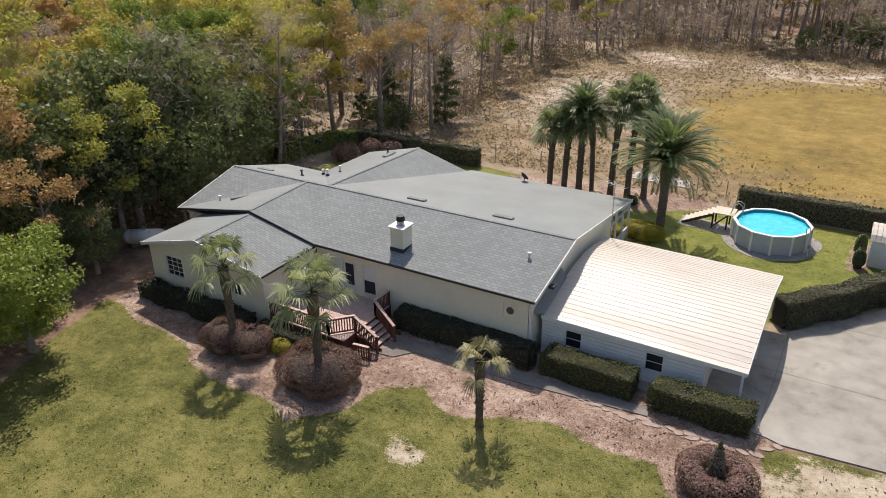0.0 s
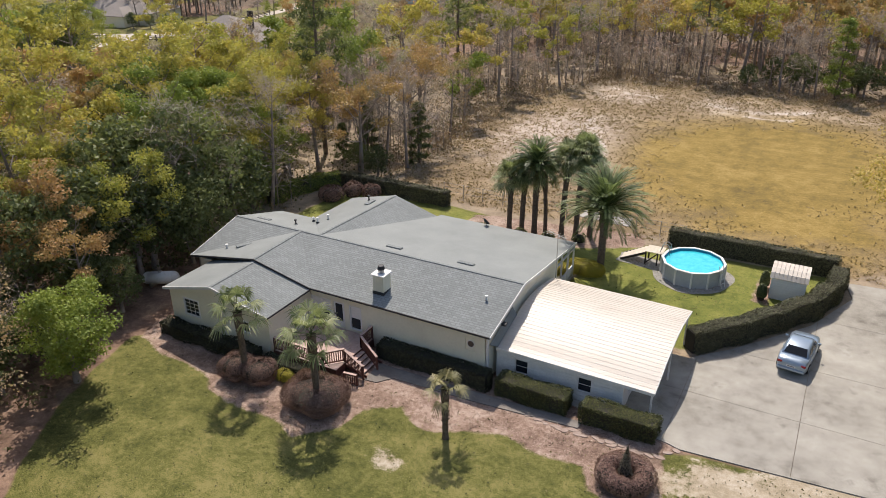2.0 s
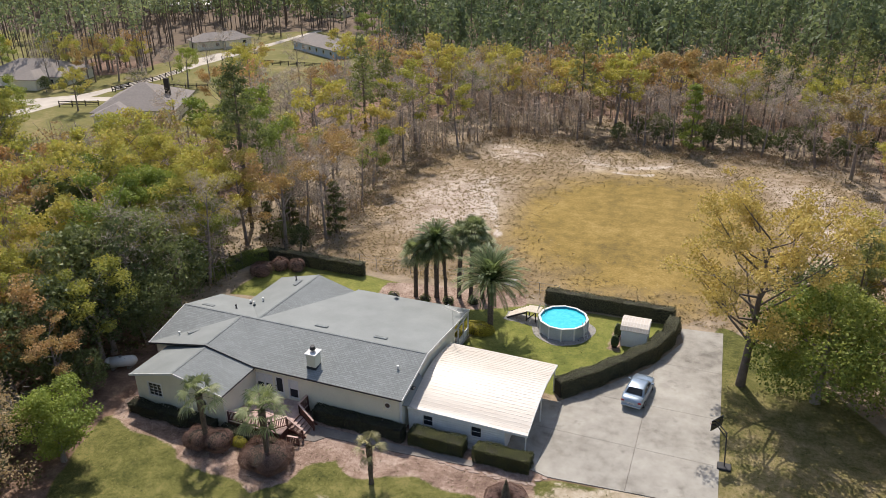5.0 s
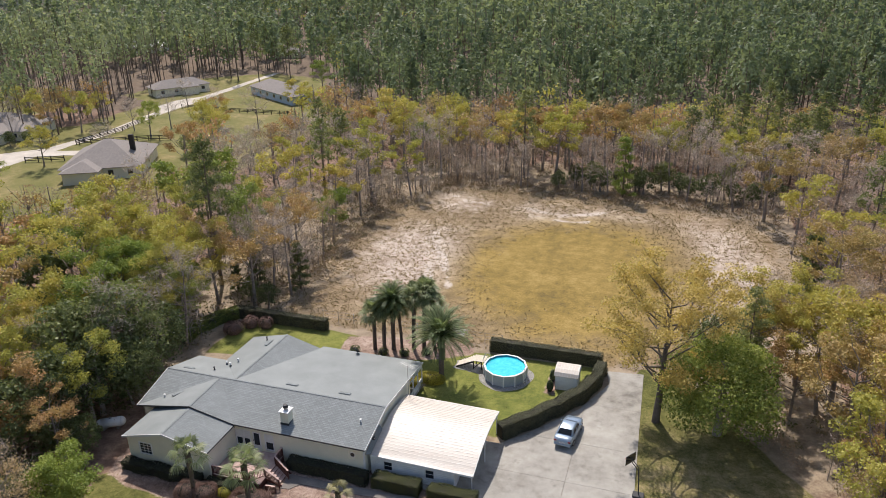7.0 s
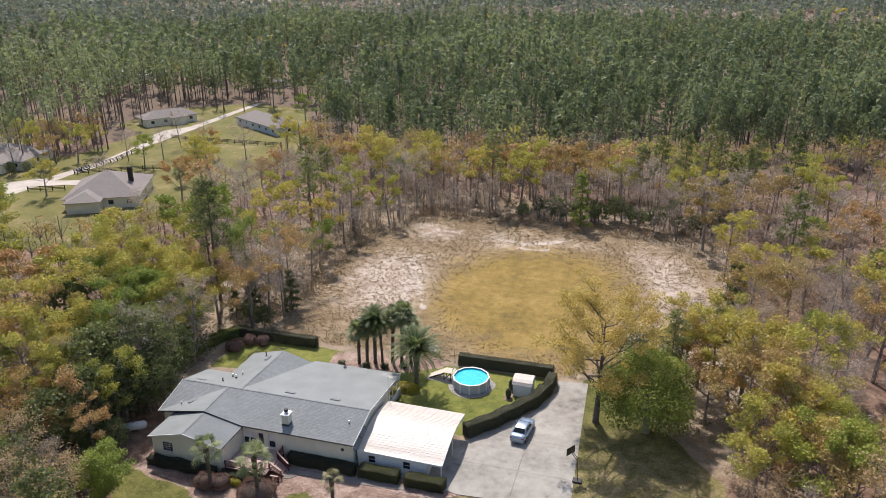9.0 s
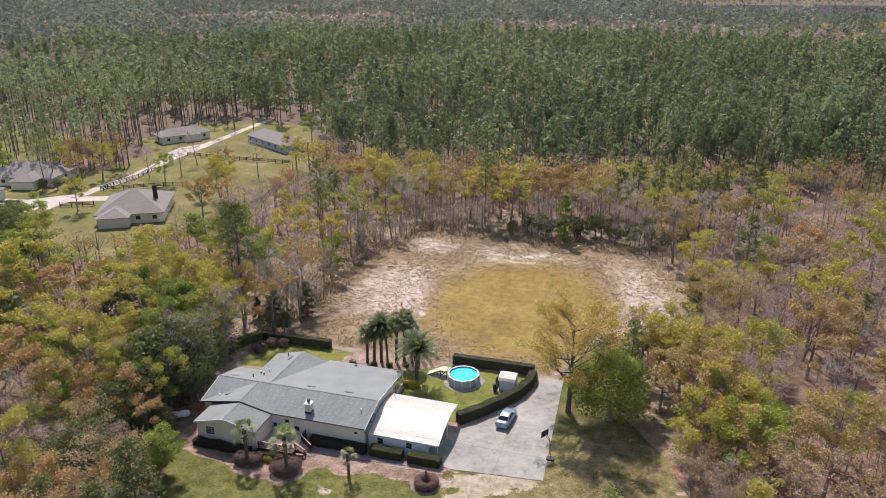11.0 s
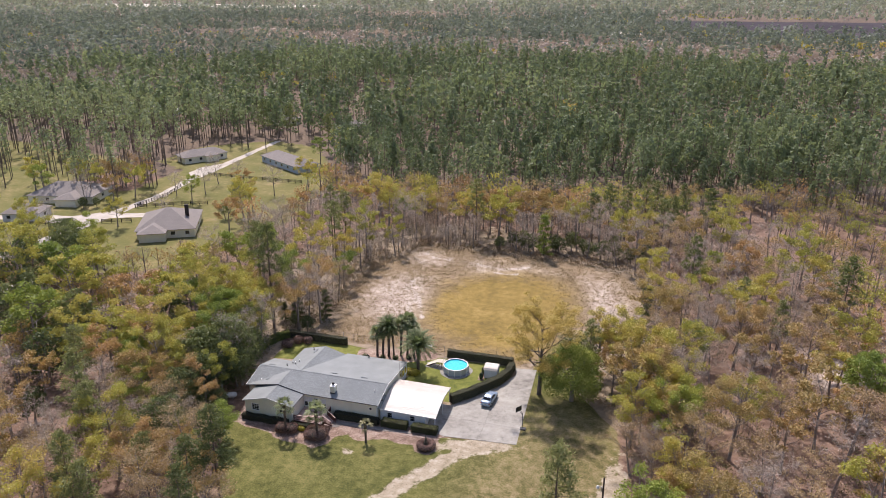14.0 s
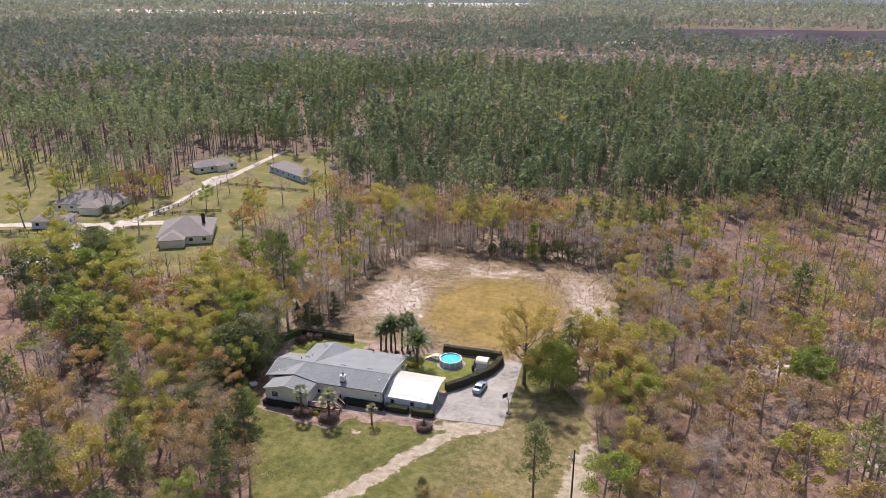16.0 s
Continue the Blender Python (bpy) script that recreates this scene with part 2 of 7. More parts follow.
MAT["datepalm"] = leafy("date_palm_fronds", [(0.0, (0.09, 0.125, 0.055)), (0.5, (0.23, 0.29, 0.135)), (1.0, (0.40, 0.45, 0.24))], 0.55, 0.0, 0.4)
MAT["palepalm"] = leafy("pale_palm_fronds", [(0.0, (0.16, 0.16, 0.08)), (0.5, (0.36, 0.33, 0.18)), (1.0, (0.55, 0.48, 0.30))], 0.35, 0.2, 0.4)
MAT["hedge"] = leafy("hedge_leaves", [(0.0, (0.062, 0.062, 0.04)), (0.5, (0.105, 0.105, 0.062)), (1.0, (0.19, 0.185, 0.115))], 0.15, 0.1, 0.8)
MAT["greenhedge"] = leafy("green_hedge_leaves", [(0.0, (0.036, 0.042, 0.02)), (0.5, (0.078, 0.086, 0.034)), (1.0, (0.18, 0.178, 0.07))], 0.12, 0.1, 0.9)
# hedge leaves darkened in colour for the shade along the house front
MAT["shadehedge"] = leafy("shaded_hedge_leaves", [(0.0, (0.04, 0.04, 0.028)), (0.5, (0.065, 0.066, 0.042)), (1.0, (0.11, 0.11, 0.065))], 0.12, 0.1, 0.95)
MAT["oakgreen"] = leafy("oak_leaves", [(0.0, (0.10, 0.145, 0.04)), (0.5, (0.25, 0.31, 0.078)), (1.0, (0.46, 0.475, 0.14))], 0.5, 0.0)
MAT["goldleaf"] = leafy("golden_oak_leaves", [(0.0, (0.40, 0.31, 0.09)), (0.5, (0.60, 0.46, 0.15)), (1.0, (0.70, 0.55, 0.22))], 0.42, 0.0)
MAT["redbush"] = leafy("purple_brown_leaves", [(0.0, (0.13, 0.072, 0.06)), (0.5, (0.235, 0.145, 0.12)), (1.0, (0.36, 0.245, 0.20))], 0.2, 0.1, 0.85)
MAT["yellowbush"] = leafy("golden_shrub_leaves", [(0.0, (0.22, 0.20, 0.03)), (0.5, (0.45, 0.39, 0.05)), (1.0, (0.55, 0.48, 0.09))], 0.35, 0.1)
# solid filler of hedges and shrubs, near black to give their inner shade
MAT["core"] = plain("shaded_shrub_core", (0.03, 0.027, 0.021), (0.06, 0.053, 0.042), 3, 0.95)
MAT["white"] = plain("white_paint", (0.62, 0.61, 0.58), (0.78, 0.77, 0.74), 1.2, 0.6, 0.05)
MAT["cream"] = plain("cream_wall", (0.68, 0.64, 0.50), (0.80, 0.76, 0.61), 0.5, 0.75, 0.1, fine=12)
MAT["dark"] = plain("dark_trim", (0.02, 0.02, 0.022), (0.05, 0.05, 0.052), 3, 0.6)
MAT["grey_metal"] = plain("galvanised_metal", (0.30, 0.30, 0.30), (0.48, 0.48, 0.47), 3, 0.45, 0.05, 0.7)
# concrete darkened for the shade on the front walkway; also two far roofs
MAT["darkconcrete"] = plain("shade_darkened_concrete", (0.12, 0.105, 0.093), (0.27, 0.243, 0.215), 0.8, 0.92, 0.3, fine=15)
MAT["cypress"] = leafy("grey_brown_conifer", [(0.0, (0.09, 0.08, 0.06)), (0.5, (0.16, 0.14, 0.105)), (1.0, (0.26, 0.23, 0.17))], 0.2, 0.0)
MAT["concrete"] = plain("concrete", (0.33, 0.31, 0.28), (0.50, 0.475, 0.44), 0.25, 0.9, 0.25, fine=25)
MAT["redwood"] = plain("stained_deck_wood", (0.085, 0.035, 0.026), (0.16, 0.065, 0.048), 3, 0.7, 0.2, fine=6)
MAT["deckboard"] = plain("faded_deck_boards", (0.42, 0.28, 0.23), (0.62, 0.46, 0.40), 3, 0.8, 0.2, fine=6)
MAT["timber"] = plain("weathered_timber", (0.50, 0.44, 0.35), (0.70, 0.63, 0.52), 3, 0.85, 0.2, fine=6)
MAT["darkwood"] = plain("dark_fence_wood", (0.025, 0.02, 0.018), (0.06, 0.05, 0.042), 3, 0.85, 0.2)
MAT["mulch"] = plain("pine_bark_mulch", (0.15, 0.085, 0.06), (0.42, 0.29, 0.22), 1.2, 0.95, 0.9, fine=14, dist=0.05)
MAT["gravel"] = plain("grey_gravel", (0.20, 0.19, 0.17), (0.42, 0.40, 0.37), 5, 0.95, 0.9, fine=6, dist=0.04)
MAT["sandroad"] = plain("pale_sand_track", (0.36, 0.31, 0.25), (0.62, 0.56, 0.48), 0.3, 0.95, 0.4, fine=20)
MAT["stone"] = plain("edging_stone", (0.26, 0.19, 0.155), (0.44, 0.345, 0.29), 2, 0.9, 0.4)
MAT["rubber"] = plain("tyre_rubber", (0.012, 0.012, 0.012), (0.03, 0.03, 0.03), 8, 0.85)


def glass_mat():
    n = Nodes("window_glass")
    return n.surface((0.025, 0.03, 0.035), 0.06, 0.0, None, 0.6)


MAT["glass"] = glass_mat()


def siding(name, dark, light, pitch):
    """Painted lap siding: horizontal boards with a shadow line under each."""
    n = Nodes(name)
    p = n.position()
    sep = n.node("ShaderNodeSeparateXYZ")
    n.put(sep.inputs[0], p)
    saw = n.math("FRACT", n.math("DIVIDE", sep.outputs[2], pitch))
    big, small = n.noise(0.6, p, 4), n.noise(9, p, 3)
    col = n.ramp(n.math("ADD", n.math("MULTIPLY", big, 0.7), n.math("MULTIPLY", small, 0.3)), [(0.3, dark), (0.7, light)])
    h = n.math("MULTIPLY", n.math("SUBTRACT", 1.0, saw), 1.0)
    return n.surface(col, 0.6, 0, n.bump(h, 0.9, 0.03), 0.4)


MAT["siding"] = siding("white_lap_siding", (0.70, 0.695, 0.68), (0.82, 0.81, 0.79), 0.2)
MAT["creamsiding"] = siding("cream_lap_siding", (0.68, 0.64, 0.50), (0.80, 0.76, 0.61), 0.2)


def shingles(name, dark, light):
    """Asphalt shingle courses with tabs of slightly different greys."""
    n = Nodes(name)
    p = n.position()
    sep = n.node("ShaderNodeSeparateXYZ")
    n.put(sep.inputs[0], p)
    comb = n.node("ShaderNodeCombineXYZ")
    n.put(comb.inputs[0], n.math("ADD", sep.outputs[0], n.math("MULTIPLY", sep.outputs[1], 0.0)))
    n.put(comb.inputs[1], sep.outputs[1])
    br = n.node("ShaderNodeTexBrick")
    n.put(br.inputs["Vector"], comb.outputs[0])
    br.inputs["Color1"].default_value, br.inputs["Color2"].default_value, br.inputs["Mortar"].default_value = (0.25, 0.25, 0.25, 1), (0.75, 0.75, 0.75, 1), (0, 0, 0, 1)
    br.inputs["Scale"].default_value, br.inputs["Mortar Size"].default_value = 1.0, 0.026
    br.inputs["Brick Width"].default_value, br.inputs["Row Height"].default_value = 0.36, 0.19
    br.inputs["Mortar Smooth"].default_value = 0.3
    stain, grain = n.noise(0.35, p, 4), n.noise(22, p, 3)
    fac = n.math("ADD", n.math("MULTIPLY", br.outputs["Color"], 0.42), n.math("MULTIPLY", n.math("ADD", stain, grain), 0.32))
    col = n.ramp(fac, [(0.12, dark), (0.75, light)])
    return n.surface(col, 0.85, 0, n.bump(n.math("ADD", br.outputs["Color"], n.math("MULTIPLY", grain, 0.5)), 0.5, 0.02), 0.35)


MAT["shingle"] = shingles("grey_shingles", (0.115, 0.125, 0.122), (0.275, 0.295, 0.29))
MAT["farshingle"] = shingles("brown_grey_shingles", (0.17, 0.15, 0.135), (0.31, 0.27, 0.24))
MAT["membrane"] = plain("grey_roll_roofing", (0.165, 0.18, 0.173), (0.25, 0.268, 0.258), 0.4, 0.7, 0.15, fine=30, spec=0.5)


def ribbed_roof():
    n = Nodes("white_metal_roof")
    p = n.position()
    big = n.noise(0.35, p, 4)
    m = n.node("ShaderNodeMapping")
    m.inputs["Scale"].default_value = (0.25, 3.0, 1.0)
    n.put(m.inputs["Vector"], p)
    streak = n.noise(1.0, m.outputs[0], 4)
    col = n.ramp(n.math("ADD", n.math("MULTIPLY", big, 0.4), n.math("MULTIPLY", streak, 0.6)), [(0.28, (0.51, 0.43, 0.36)), (0.45, (0.58, 0.52, 0.445)), (0.7, (0.63, 0.58, 0.51))])
    return n.surface(col, 0.45, 0, None, 0.5)


MAT["whiteroof"] = ribbed_roof()

# ---- ground ----
def sd_poly(x, y, poly):
    """Distance to a polygon's edge, positive inside."""
    d = np.full(x.shape, 1e9)
    inside = np.zeros(x.shape, bool)
    for (ax, ay), (bx_, by) in zip(poly, poly[1:] + poly[:1]):
        ex, ey = bx_ - ax, by - ay
        wx, wy = x - ax, y - ay
        k = np.clip((wx * ex + wy * ey) / (ex * ex + ey * ey), 0, 1)
        d = np.minimum(d, (wx - ex * k) ** 2 + (wy - ey * k) ** 2)
        cross = ((ay > y) != (by > y)) & (x < (bx_ - ax) * (y - ay) / (by - ay + 1e-12) + ax)
        inside ^= cross
    return np.sqrt(d) * np.where(inside, 1, -1)


def sd_line(x, y, line, half):
    d = np.full(x.shape, 1e9)
    for (ax, ay), (bx_, by) in zip(line, line[1:]):
        ex, ey = bx_ - ax, by - ay
        wx, wy = x - ax, y - ay
        k = np.clip((wx * ex + wy * ey) / (ex * ex + ey * ey), 0, 1)
        d = np.minimum(d, (wx - ex * k) ** 2 + (wy - ey * k) ** 2)
    return half - np.sqrt(d)


def sd_oval(x, y, cx, cy, rx, ry, turn=0.0):
    c, s = math.cos(radians(turn)), math.sin(radians(turn))
    u, v = (x - cx) * c + (y - cy) * s, -(x - cx) * s + (y - cy) * c
    return (1 - np.sqrt((u / rx) ** 2 + (v / ry) ** 2)) * min(rx, ry)


LAWN = [(-36.3, 22.8), (-35.2, 19), (-33, 14), (-28, 7), (-22, -2), (-15, -8), (30, -8), (29, 14), (28.4, 27), (27.5, 38), (23, 44), (17, 53), (10.4, 56.5), (11.0, 30.5), (0, 28.5), (-10, 27), (-34, 25)]
BACKYARD = [(-40, 45), (-40, 54), (-28, 54.6), (-20, 54), (-14, 51), (-9, 54.5), (6, 55), (5, 48), (0, 42), (-2, 39), (-12, 40), (-12, 47), (-36, 46)]
FIELD = [(-36, 56), (-36, 70), (-40, 92), (-36, 106), (-28, 116), (-12, 116), (12, 115), (27, 108), (29, 88), (28, 66), (22, 58), (12, 57), (6, 56)]
VILLAGE = [(-112, 70), (-94, 78), (-80, 100), (-78, 130), (-82, 160), (-92, 190), (-115, 225), (-140, 232), (-165, 212), (-166, 182), (-148, 172), (-148, 140), (-172, 134), (-176, 180), (-270, 200), (-280, 120), (-205, 84), (-150, 76)]
TRACK = [(-26, -16), (-15, -4), (-8, 4.5), (-2, 16), (2, 23), (6, 28.5), (9, 30)]
xs = np.unique(np.concatenate([[-4800, -2400, -1200, -700, -450, -330, -260], np.arange(-215, -46, 2.5), np.arange(-46, 36, 0.6), np.arange(36, 130, 2.5), [150, 200, 300, 450, 700, 1200, 2400, 4800]]))
ys = np.unique(np.concatenate([[-4800, -2000, -900, -400, -200, -120, -80, -50, -30, -18], np.arange(-10, 62, 0.6), np.arange(62, 122, 1.2), np.arange(122, 262, 2.8), [280, 320, 380, 470, 600, 800, 1200, 2000, 4800]]))
gx, gy = np.meshgrid(xs, ys)
gn = np.array([noise.noise((a * 0.35, b * 0.35, 3.1)) for a, b in zip(gx.ravel(), gy.ravel())]).reshape(gx.shape)
lawn = np.maximum(sd_poly(gx, gy, LAWN), sd_poly(gx, gy, BACKYARD))
village = sd_poly(gx, gy, VILLAGE)
dirt = np.maximum(sd_line(gx, gy, TRACK, 1.4), np.maximum(sd_oval(gx, gy, 27, 16, 2.2, 14, -6), np.maximum(sd_oval(gx, gy, 5, 27.4, 6, 1.7, 12), sd_oval(gx, gy, -14.0, 21.0, 0.7, 0.6))))
sand = np.maximum.reduce([sd_oval(gx, gy, -26, 80, 9, 14, 15), sd_oval(gx, gy, 21.5, 90, 5.5, 18, 10), sd_oval(gx, gy, -25, 105, 6, 4, 20), sd_oval(gx, gy, 1, 106, 12, 1.2, -5),
                          sd_oval(gx, gy, 21, 68, 6, 7), sd_line(gx, gy, [(-25.6, 91.5), (-22, 83), (-18.6, 74.5)], 2.2), sd_line(gx, gy, [(-27.5, 90), (-23.8, 81), (-20.8, 73)], 2.0), sd_line(gx, gy, [(-13, 106.5), (-6, 104.6), (0, 107.5)], 2.3), sd_line(gx, gy, [(-11, 102.6), (-2, 102.3)], 2.0), sd_line(gx, gy, [(-28, 109.6), (-21.5, 107)], 2.3), sd_oval(gx, gy, -3.5, 86, 4.5, 3.2) - 0.4, sd_oval(gx, gy, -1, 86, 3.5, 2.5) - 1.0, sd_oval(gx, gy, 66, 70, 7, 9), sd_oval(gx, gy, 76, 38, 5, 9, 30)])
gold = np.maximum(sd_oval(gx, gy, -1.5, 82, 16.5, 21, -10), sd_oval(gx, gy, 2, 66, 13, 7))
field = sd_poly(gx, gy, FIELD)


def soft(d, w):
    return np.clip(0.5 + d / w, 0, 1)


BED = [(-35.5, 23.3), (-33, 22.5), (-28.2, 22.2), (-27, 20.9), (-23.2, 20.5), (-21, 20.4), (-19.6, 19.9), (-17.6, 22.0), (-17.3, 23.8), (-15.4, 25.1), (-13.2, 23.8), (-11.6, 24.6), (-9, 25.7), (-6.7, 25.2), (-4.1, 25.3), (-3.4, 23.7), (-1.0, 23.4), (0.2, 25.5), (-0.5, 28.0), (-0.3, 30.3), (-36.4, 30.3), (-36.4, 25)]
PALM_BED = [(-24, 47), (-25, 53.8), (-22, 54.6), (-14, 55.6), (-9, 56.4), (-8.5, 54), (-12.5, 51.5), (-16, 50.5), (-19, 48)]
mulch = np.maximum.reduce([sd_poly(gx, gy, BED), sd_poly(gx, gy, PALM_BED), sd_poly(gx, gy, [(1.0, 48.3), (1.1, 52.8), (2.4, 53), (2.2, 48.0)])])
wheels = np.maximum.reduce([sd_line(gx, gy, q, w) for q, w in (([(-26.4, 92), (-25.2, 88.5), (-21.6, 81), (-18.6, 74.5), (-17.4, 71)], 0.7), ([(-27.6, 90), (-23.8, 81), (-20.8, 73)], 0.5), ([(-13, 106.5), (-9, 104.9), (-5, 104.6), (0, 107.5)], 0.7), ([(-11, 102.6), (-6, 101.8), (-2, 102.3)], 0.5), ([(-28, 109.6), (-24.5, 107.6), (-21.5, 107)], 0.7))])
layers = {"scrub": soft(field + 20 + gn * 6, 18) * (gx < 32), "track": soft(wheels - 0.1 + gn * 0.9, 2.0), "dry": 0.85 * soft(sd_poly(gx, gy, [(12, 44), (30, 44), (30, -20), (-2, -20), (4, 10), (8, 27)]), 10), "yard": soft(sd_poly(gx, gy, BACKYARD), 2.0), "mulch": soft(mulch + gn * 0.35, 1.3), "lawn": soft(np.maximum(lawn, -99) + gn * 0.5, 1.2), "village": soft(village + gn * 3, 8), "field": soft(field + gn * 2, 5), "gold": soft(gold + gn * 3, 10),
          "sand": soft(sand - 0.8 + gn * 2.0, 12), "dirt": soft(dirt + gn * 0.8, 2.2), "needles": soft(gy - 160 - 0.3 * np.maximum(gx, 0) + gn * 8, 30)}
gi = np.arange(gx.size).reshape(gx.shape)
gfaces = np.stack([gi[:-1, :-1], gi[:-1, 1:], gi[1:, 1:], gi[1:, :-1]], -1).reshape(-1, 4)


def ground_mat():
    n = Nodes("ground_cover")
    p = n.position()
    n1, n2, n3, n4 = n.noise(0.12, p, 4), n.noise(0.7, p, 4), n.noise(3.2, p, 3, 0.7), n.noise(14, p, 3, 0.7)
    grain = n.math("ADD", n.math("MULTIPLY", n3, 0.55), n.math("MULTIPLY", n4, 0.45))
    mid = n.math("ADD", n.math("MULTIPLY", n2, 0.5), n.math("MULTIPLY", grain, 0.5))
    wide = n.math("ADD", n.math("MULTIPLY", n1, 0.5), n.math("MULTIPLY", mid, 0.5))
    litter = n.ramp(mid, [(0.32, (0.075, 0.047, 0.034)), (0.5, (0.215, 0.138, 0.10)), (0.68, (0.40, 0.275, 0.21))])
    needles = n.ramp(mid, [(0.3, (0.08, 0.06, 0.045)), (0.7, (0.24, 0.175, 0.125))])
    turf = n.math("ADD", n.math("ADD", n.math("MULTIPLY", n1, 0.22), n.math("MULTIPLY", n2, 0.22)), n.math("ADD", n.math("MULTIPLY", n3, 0.2), n.math("MULTIPLY", n4, 0.36)))
    grass = n.ramp(turf, [(0.42, (0.05, 0.056, 0.015)), (0.5, (0.124, 0.126, 0.033)), (0.57, (0.225, 0.198, 0.072))])
    yard_ = n.ramp(turf, [(0.41, (0.085, 0.105, 0.024)), (0.5, (0.175, 0.19, 0.042)), (0.59, (0.29, 0.27, 0.08))])
    drygrass = n.ramp(turf, [(0.41, (0.13, 0.10, 0.045)), (0.5, (0.25, 0.185, 0.10)), (0.59, (0.38, 0.29, 0.18))])
    vgrass = n.ramp(wide, [(0.36, (0.11, 0.12, 0.03)), (0.52, (0.185, 0.166, 0.058)), (0.64, (0.30, 0.235, 0.12))])
    weeds = n.ramp(turf, [(0.40, (0.135, 0.095, 0.052)), (0.5, (0.26, 0.19, 0.115)), (0.60, (0.43, 0.335, 0.225))])
    gold_ = n.ramp(turf, [(0.40, (0.115, 0.088, 0.028)), (0.5, (0.255, 0.175, 0.047)), (0.60, (0.39, 0.275, 0.10))])
    sand_ = n.ramp(turf, [(0.40, (0.29, 0.215, 0.16)), (0.5, (0.51, 0.42, 0.345)), (0.60, (0.68, 0.60, 0.52))])
    dirt_ = n.ramp(mid, [(0.34, (0.20, 0.165, 0.10)), (0.5, (0.38, 0.315, 0.225)), (0.66, (0.56, 0.49, 0.40))])

    def mask(name, k=0.9):
        d = n.math("ADD", n.attr(name), n.math("MULTIPLY", n.math("SUBTRACT", mid, 0.5), k))
        return n.step(d, 0.42, 0.58)
    c = n.mix(mask("needles"), litter, needles)
    c = n.mix(mask("village"), c, vgrass)
    c = n.mix(mask("scrub"), c, n.ramp(mid, [(0.32, (0.16, 0.125, 0.085)), (0.5, (0.30, 0.235, 0.165)), (0.68, (0.46, 0.375, 0.28))]))
    c = n.mix(mask("field"), c, weeds)
    c = n.mix(n.step(n.math("ADD", n.attr("sand"), n.math("MULTIPLY", n.math("SUBTRACT", turf, 0.5), 3.0)), 0.3, 0.85), c, sand_)
    c = n.mix(n.step(n.math("ADD", n.attr("gold"), n.math("MULTIPLY", n.math("SUBTRACT", turf, 0.5), 3.2)), 0.1, 0.9), c, gold_)
    c = n.mix(mask("track", 0.5), c, n.ramp(turf, [(0.40, (0.36, 0.29, 0.23)), (0.6, (0.66, 0.58, 0.50))]))
    c = n.mix(mask("lawn", 0.6), c, n.mix(n.attr("yard"), n.mix(n.math("MULTIPLY", n.attr("dry"), n.step(mid, 0.35, 0.62)), grass, drygrass), yard_))
    bark = n.ramp(turf, [(0.41, (0.11, 0.07, 0.052)), (0.5, (0.28, 0.19, 0.145)), (0.58, (0.50, 0.39, 0.32))])
    c = n.mix(mask("mulch", 1.0), c, bark)
    c = n.mix(mask("dirt", 2.0), c, dirt_)
    return n.surface(c, 0.95, 0, n.bump(grain, 0.8, 0.06), 0.2)


ground = mesh_np("ground", np.stack([gx, gy, gx * 0], -1).reshape(-1, 3), gfaces, ground_mat())
for key, val in layers.items():
    at = ground.data.attributes.new(key, "FLOAT", "POINT")
    at.data.foreach_set("value", val.astype(np.float32).ravel())
tagged(ground, "flat ground with lawn, sandy field and brown leaf litter", "ground", kind="structure")


def sheet(name, outline, z, material, label, category, wobble=0.0, seg=0.5, thick=0.0, seed=1):
    """A flat piece of ground with an uneven edge."""
    rng = random.Random(seed)
    pts = []
    for (ax, ay), (bx_, by) in zip(outline, outline[1:] + outline[:1]):
        k = max(1, int(math.hypot(bx_ - ax, by - ay) / seg)) if wobble else 1
        for i in range(k):
            f = i / k
            pts.append((ax + (bx_ - ax) * f + rng.uniform(-wobble, wobble), ay + (by - ay) * f + rng.uniform(-wobble, wobble), z))
    bm = bmesh.new()
    slab(bm, pts, thick or 0.05)
    bmesh.ops.triangulate(bm, faces=[f for f in bm.faces if len(f.verts) > 4])
    ob = part(name, bm, material)
    return tagged(ob, label, category, kind="structure")



sheet("pavement", [(-15.8, 59.6), (-11.2, 59.6), (-10.9, 57.7), (-15.9, 57.8)], 0.05, MAT["concrete"], "low grey concrete slab behind the wire fence", "slab", 0.08, 0.6, seed=5)


# ---- driveway: concrete slabs with joints ----
DRIVE = [(-11.0, 30.6), (-0.6, 29.2), (0.0, 29.0), (11.9, 30.0), (11.1, 55.0), (7.0, 54.6), (7.6, 52), (5.2, 46.4), (1.0, 40.9), (-1.5, 38.3), (-11, 38.6)]


def concrete_mat():
    n = Nodes("driveway_concrete")
    p = n.position()
    a, b, c = n.noise(0.13, p, 5), n.noise(0.9, p, 4), n.noise(18, p, 3)
    fac = n.math("ADD", n.math("ADD", n.math("MULTIPLY", a, 0.5), n.math("MULTIPLY", b, 0.3)), n.math("MULTIPLY", c, 0.2))
    col = n.ramp(fac, [(0.36, (0.16, 0.146, 0.124)), (0.47, (0.31, 0.29, 0.252)), (0.62, (0.43, 0.408, 0.36))])
    spots = n.step(n.noise(0.6, p, 5, 0.65), 0.60, 0.72)
    col = n.mix(n.math("MULTIPLY", spots, 0.6), col, (0.13, 0.12, 0.098))
    return n.surface(col, 0.9, 0, n.bump(c, 0.25, 0.01), 0.3)


drive = tagged(thing("driveway", "pale stained concrete driveway with dark joints", "driveway", (5, 40, 0)), kind="structure")
CONC = concrete_mat()


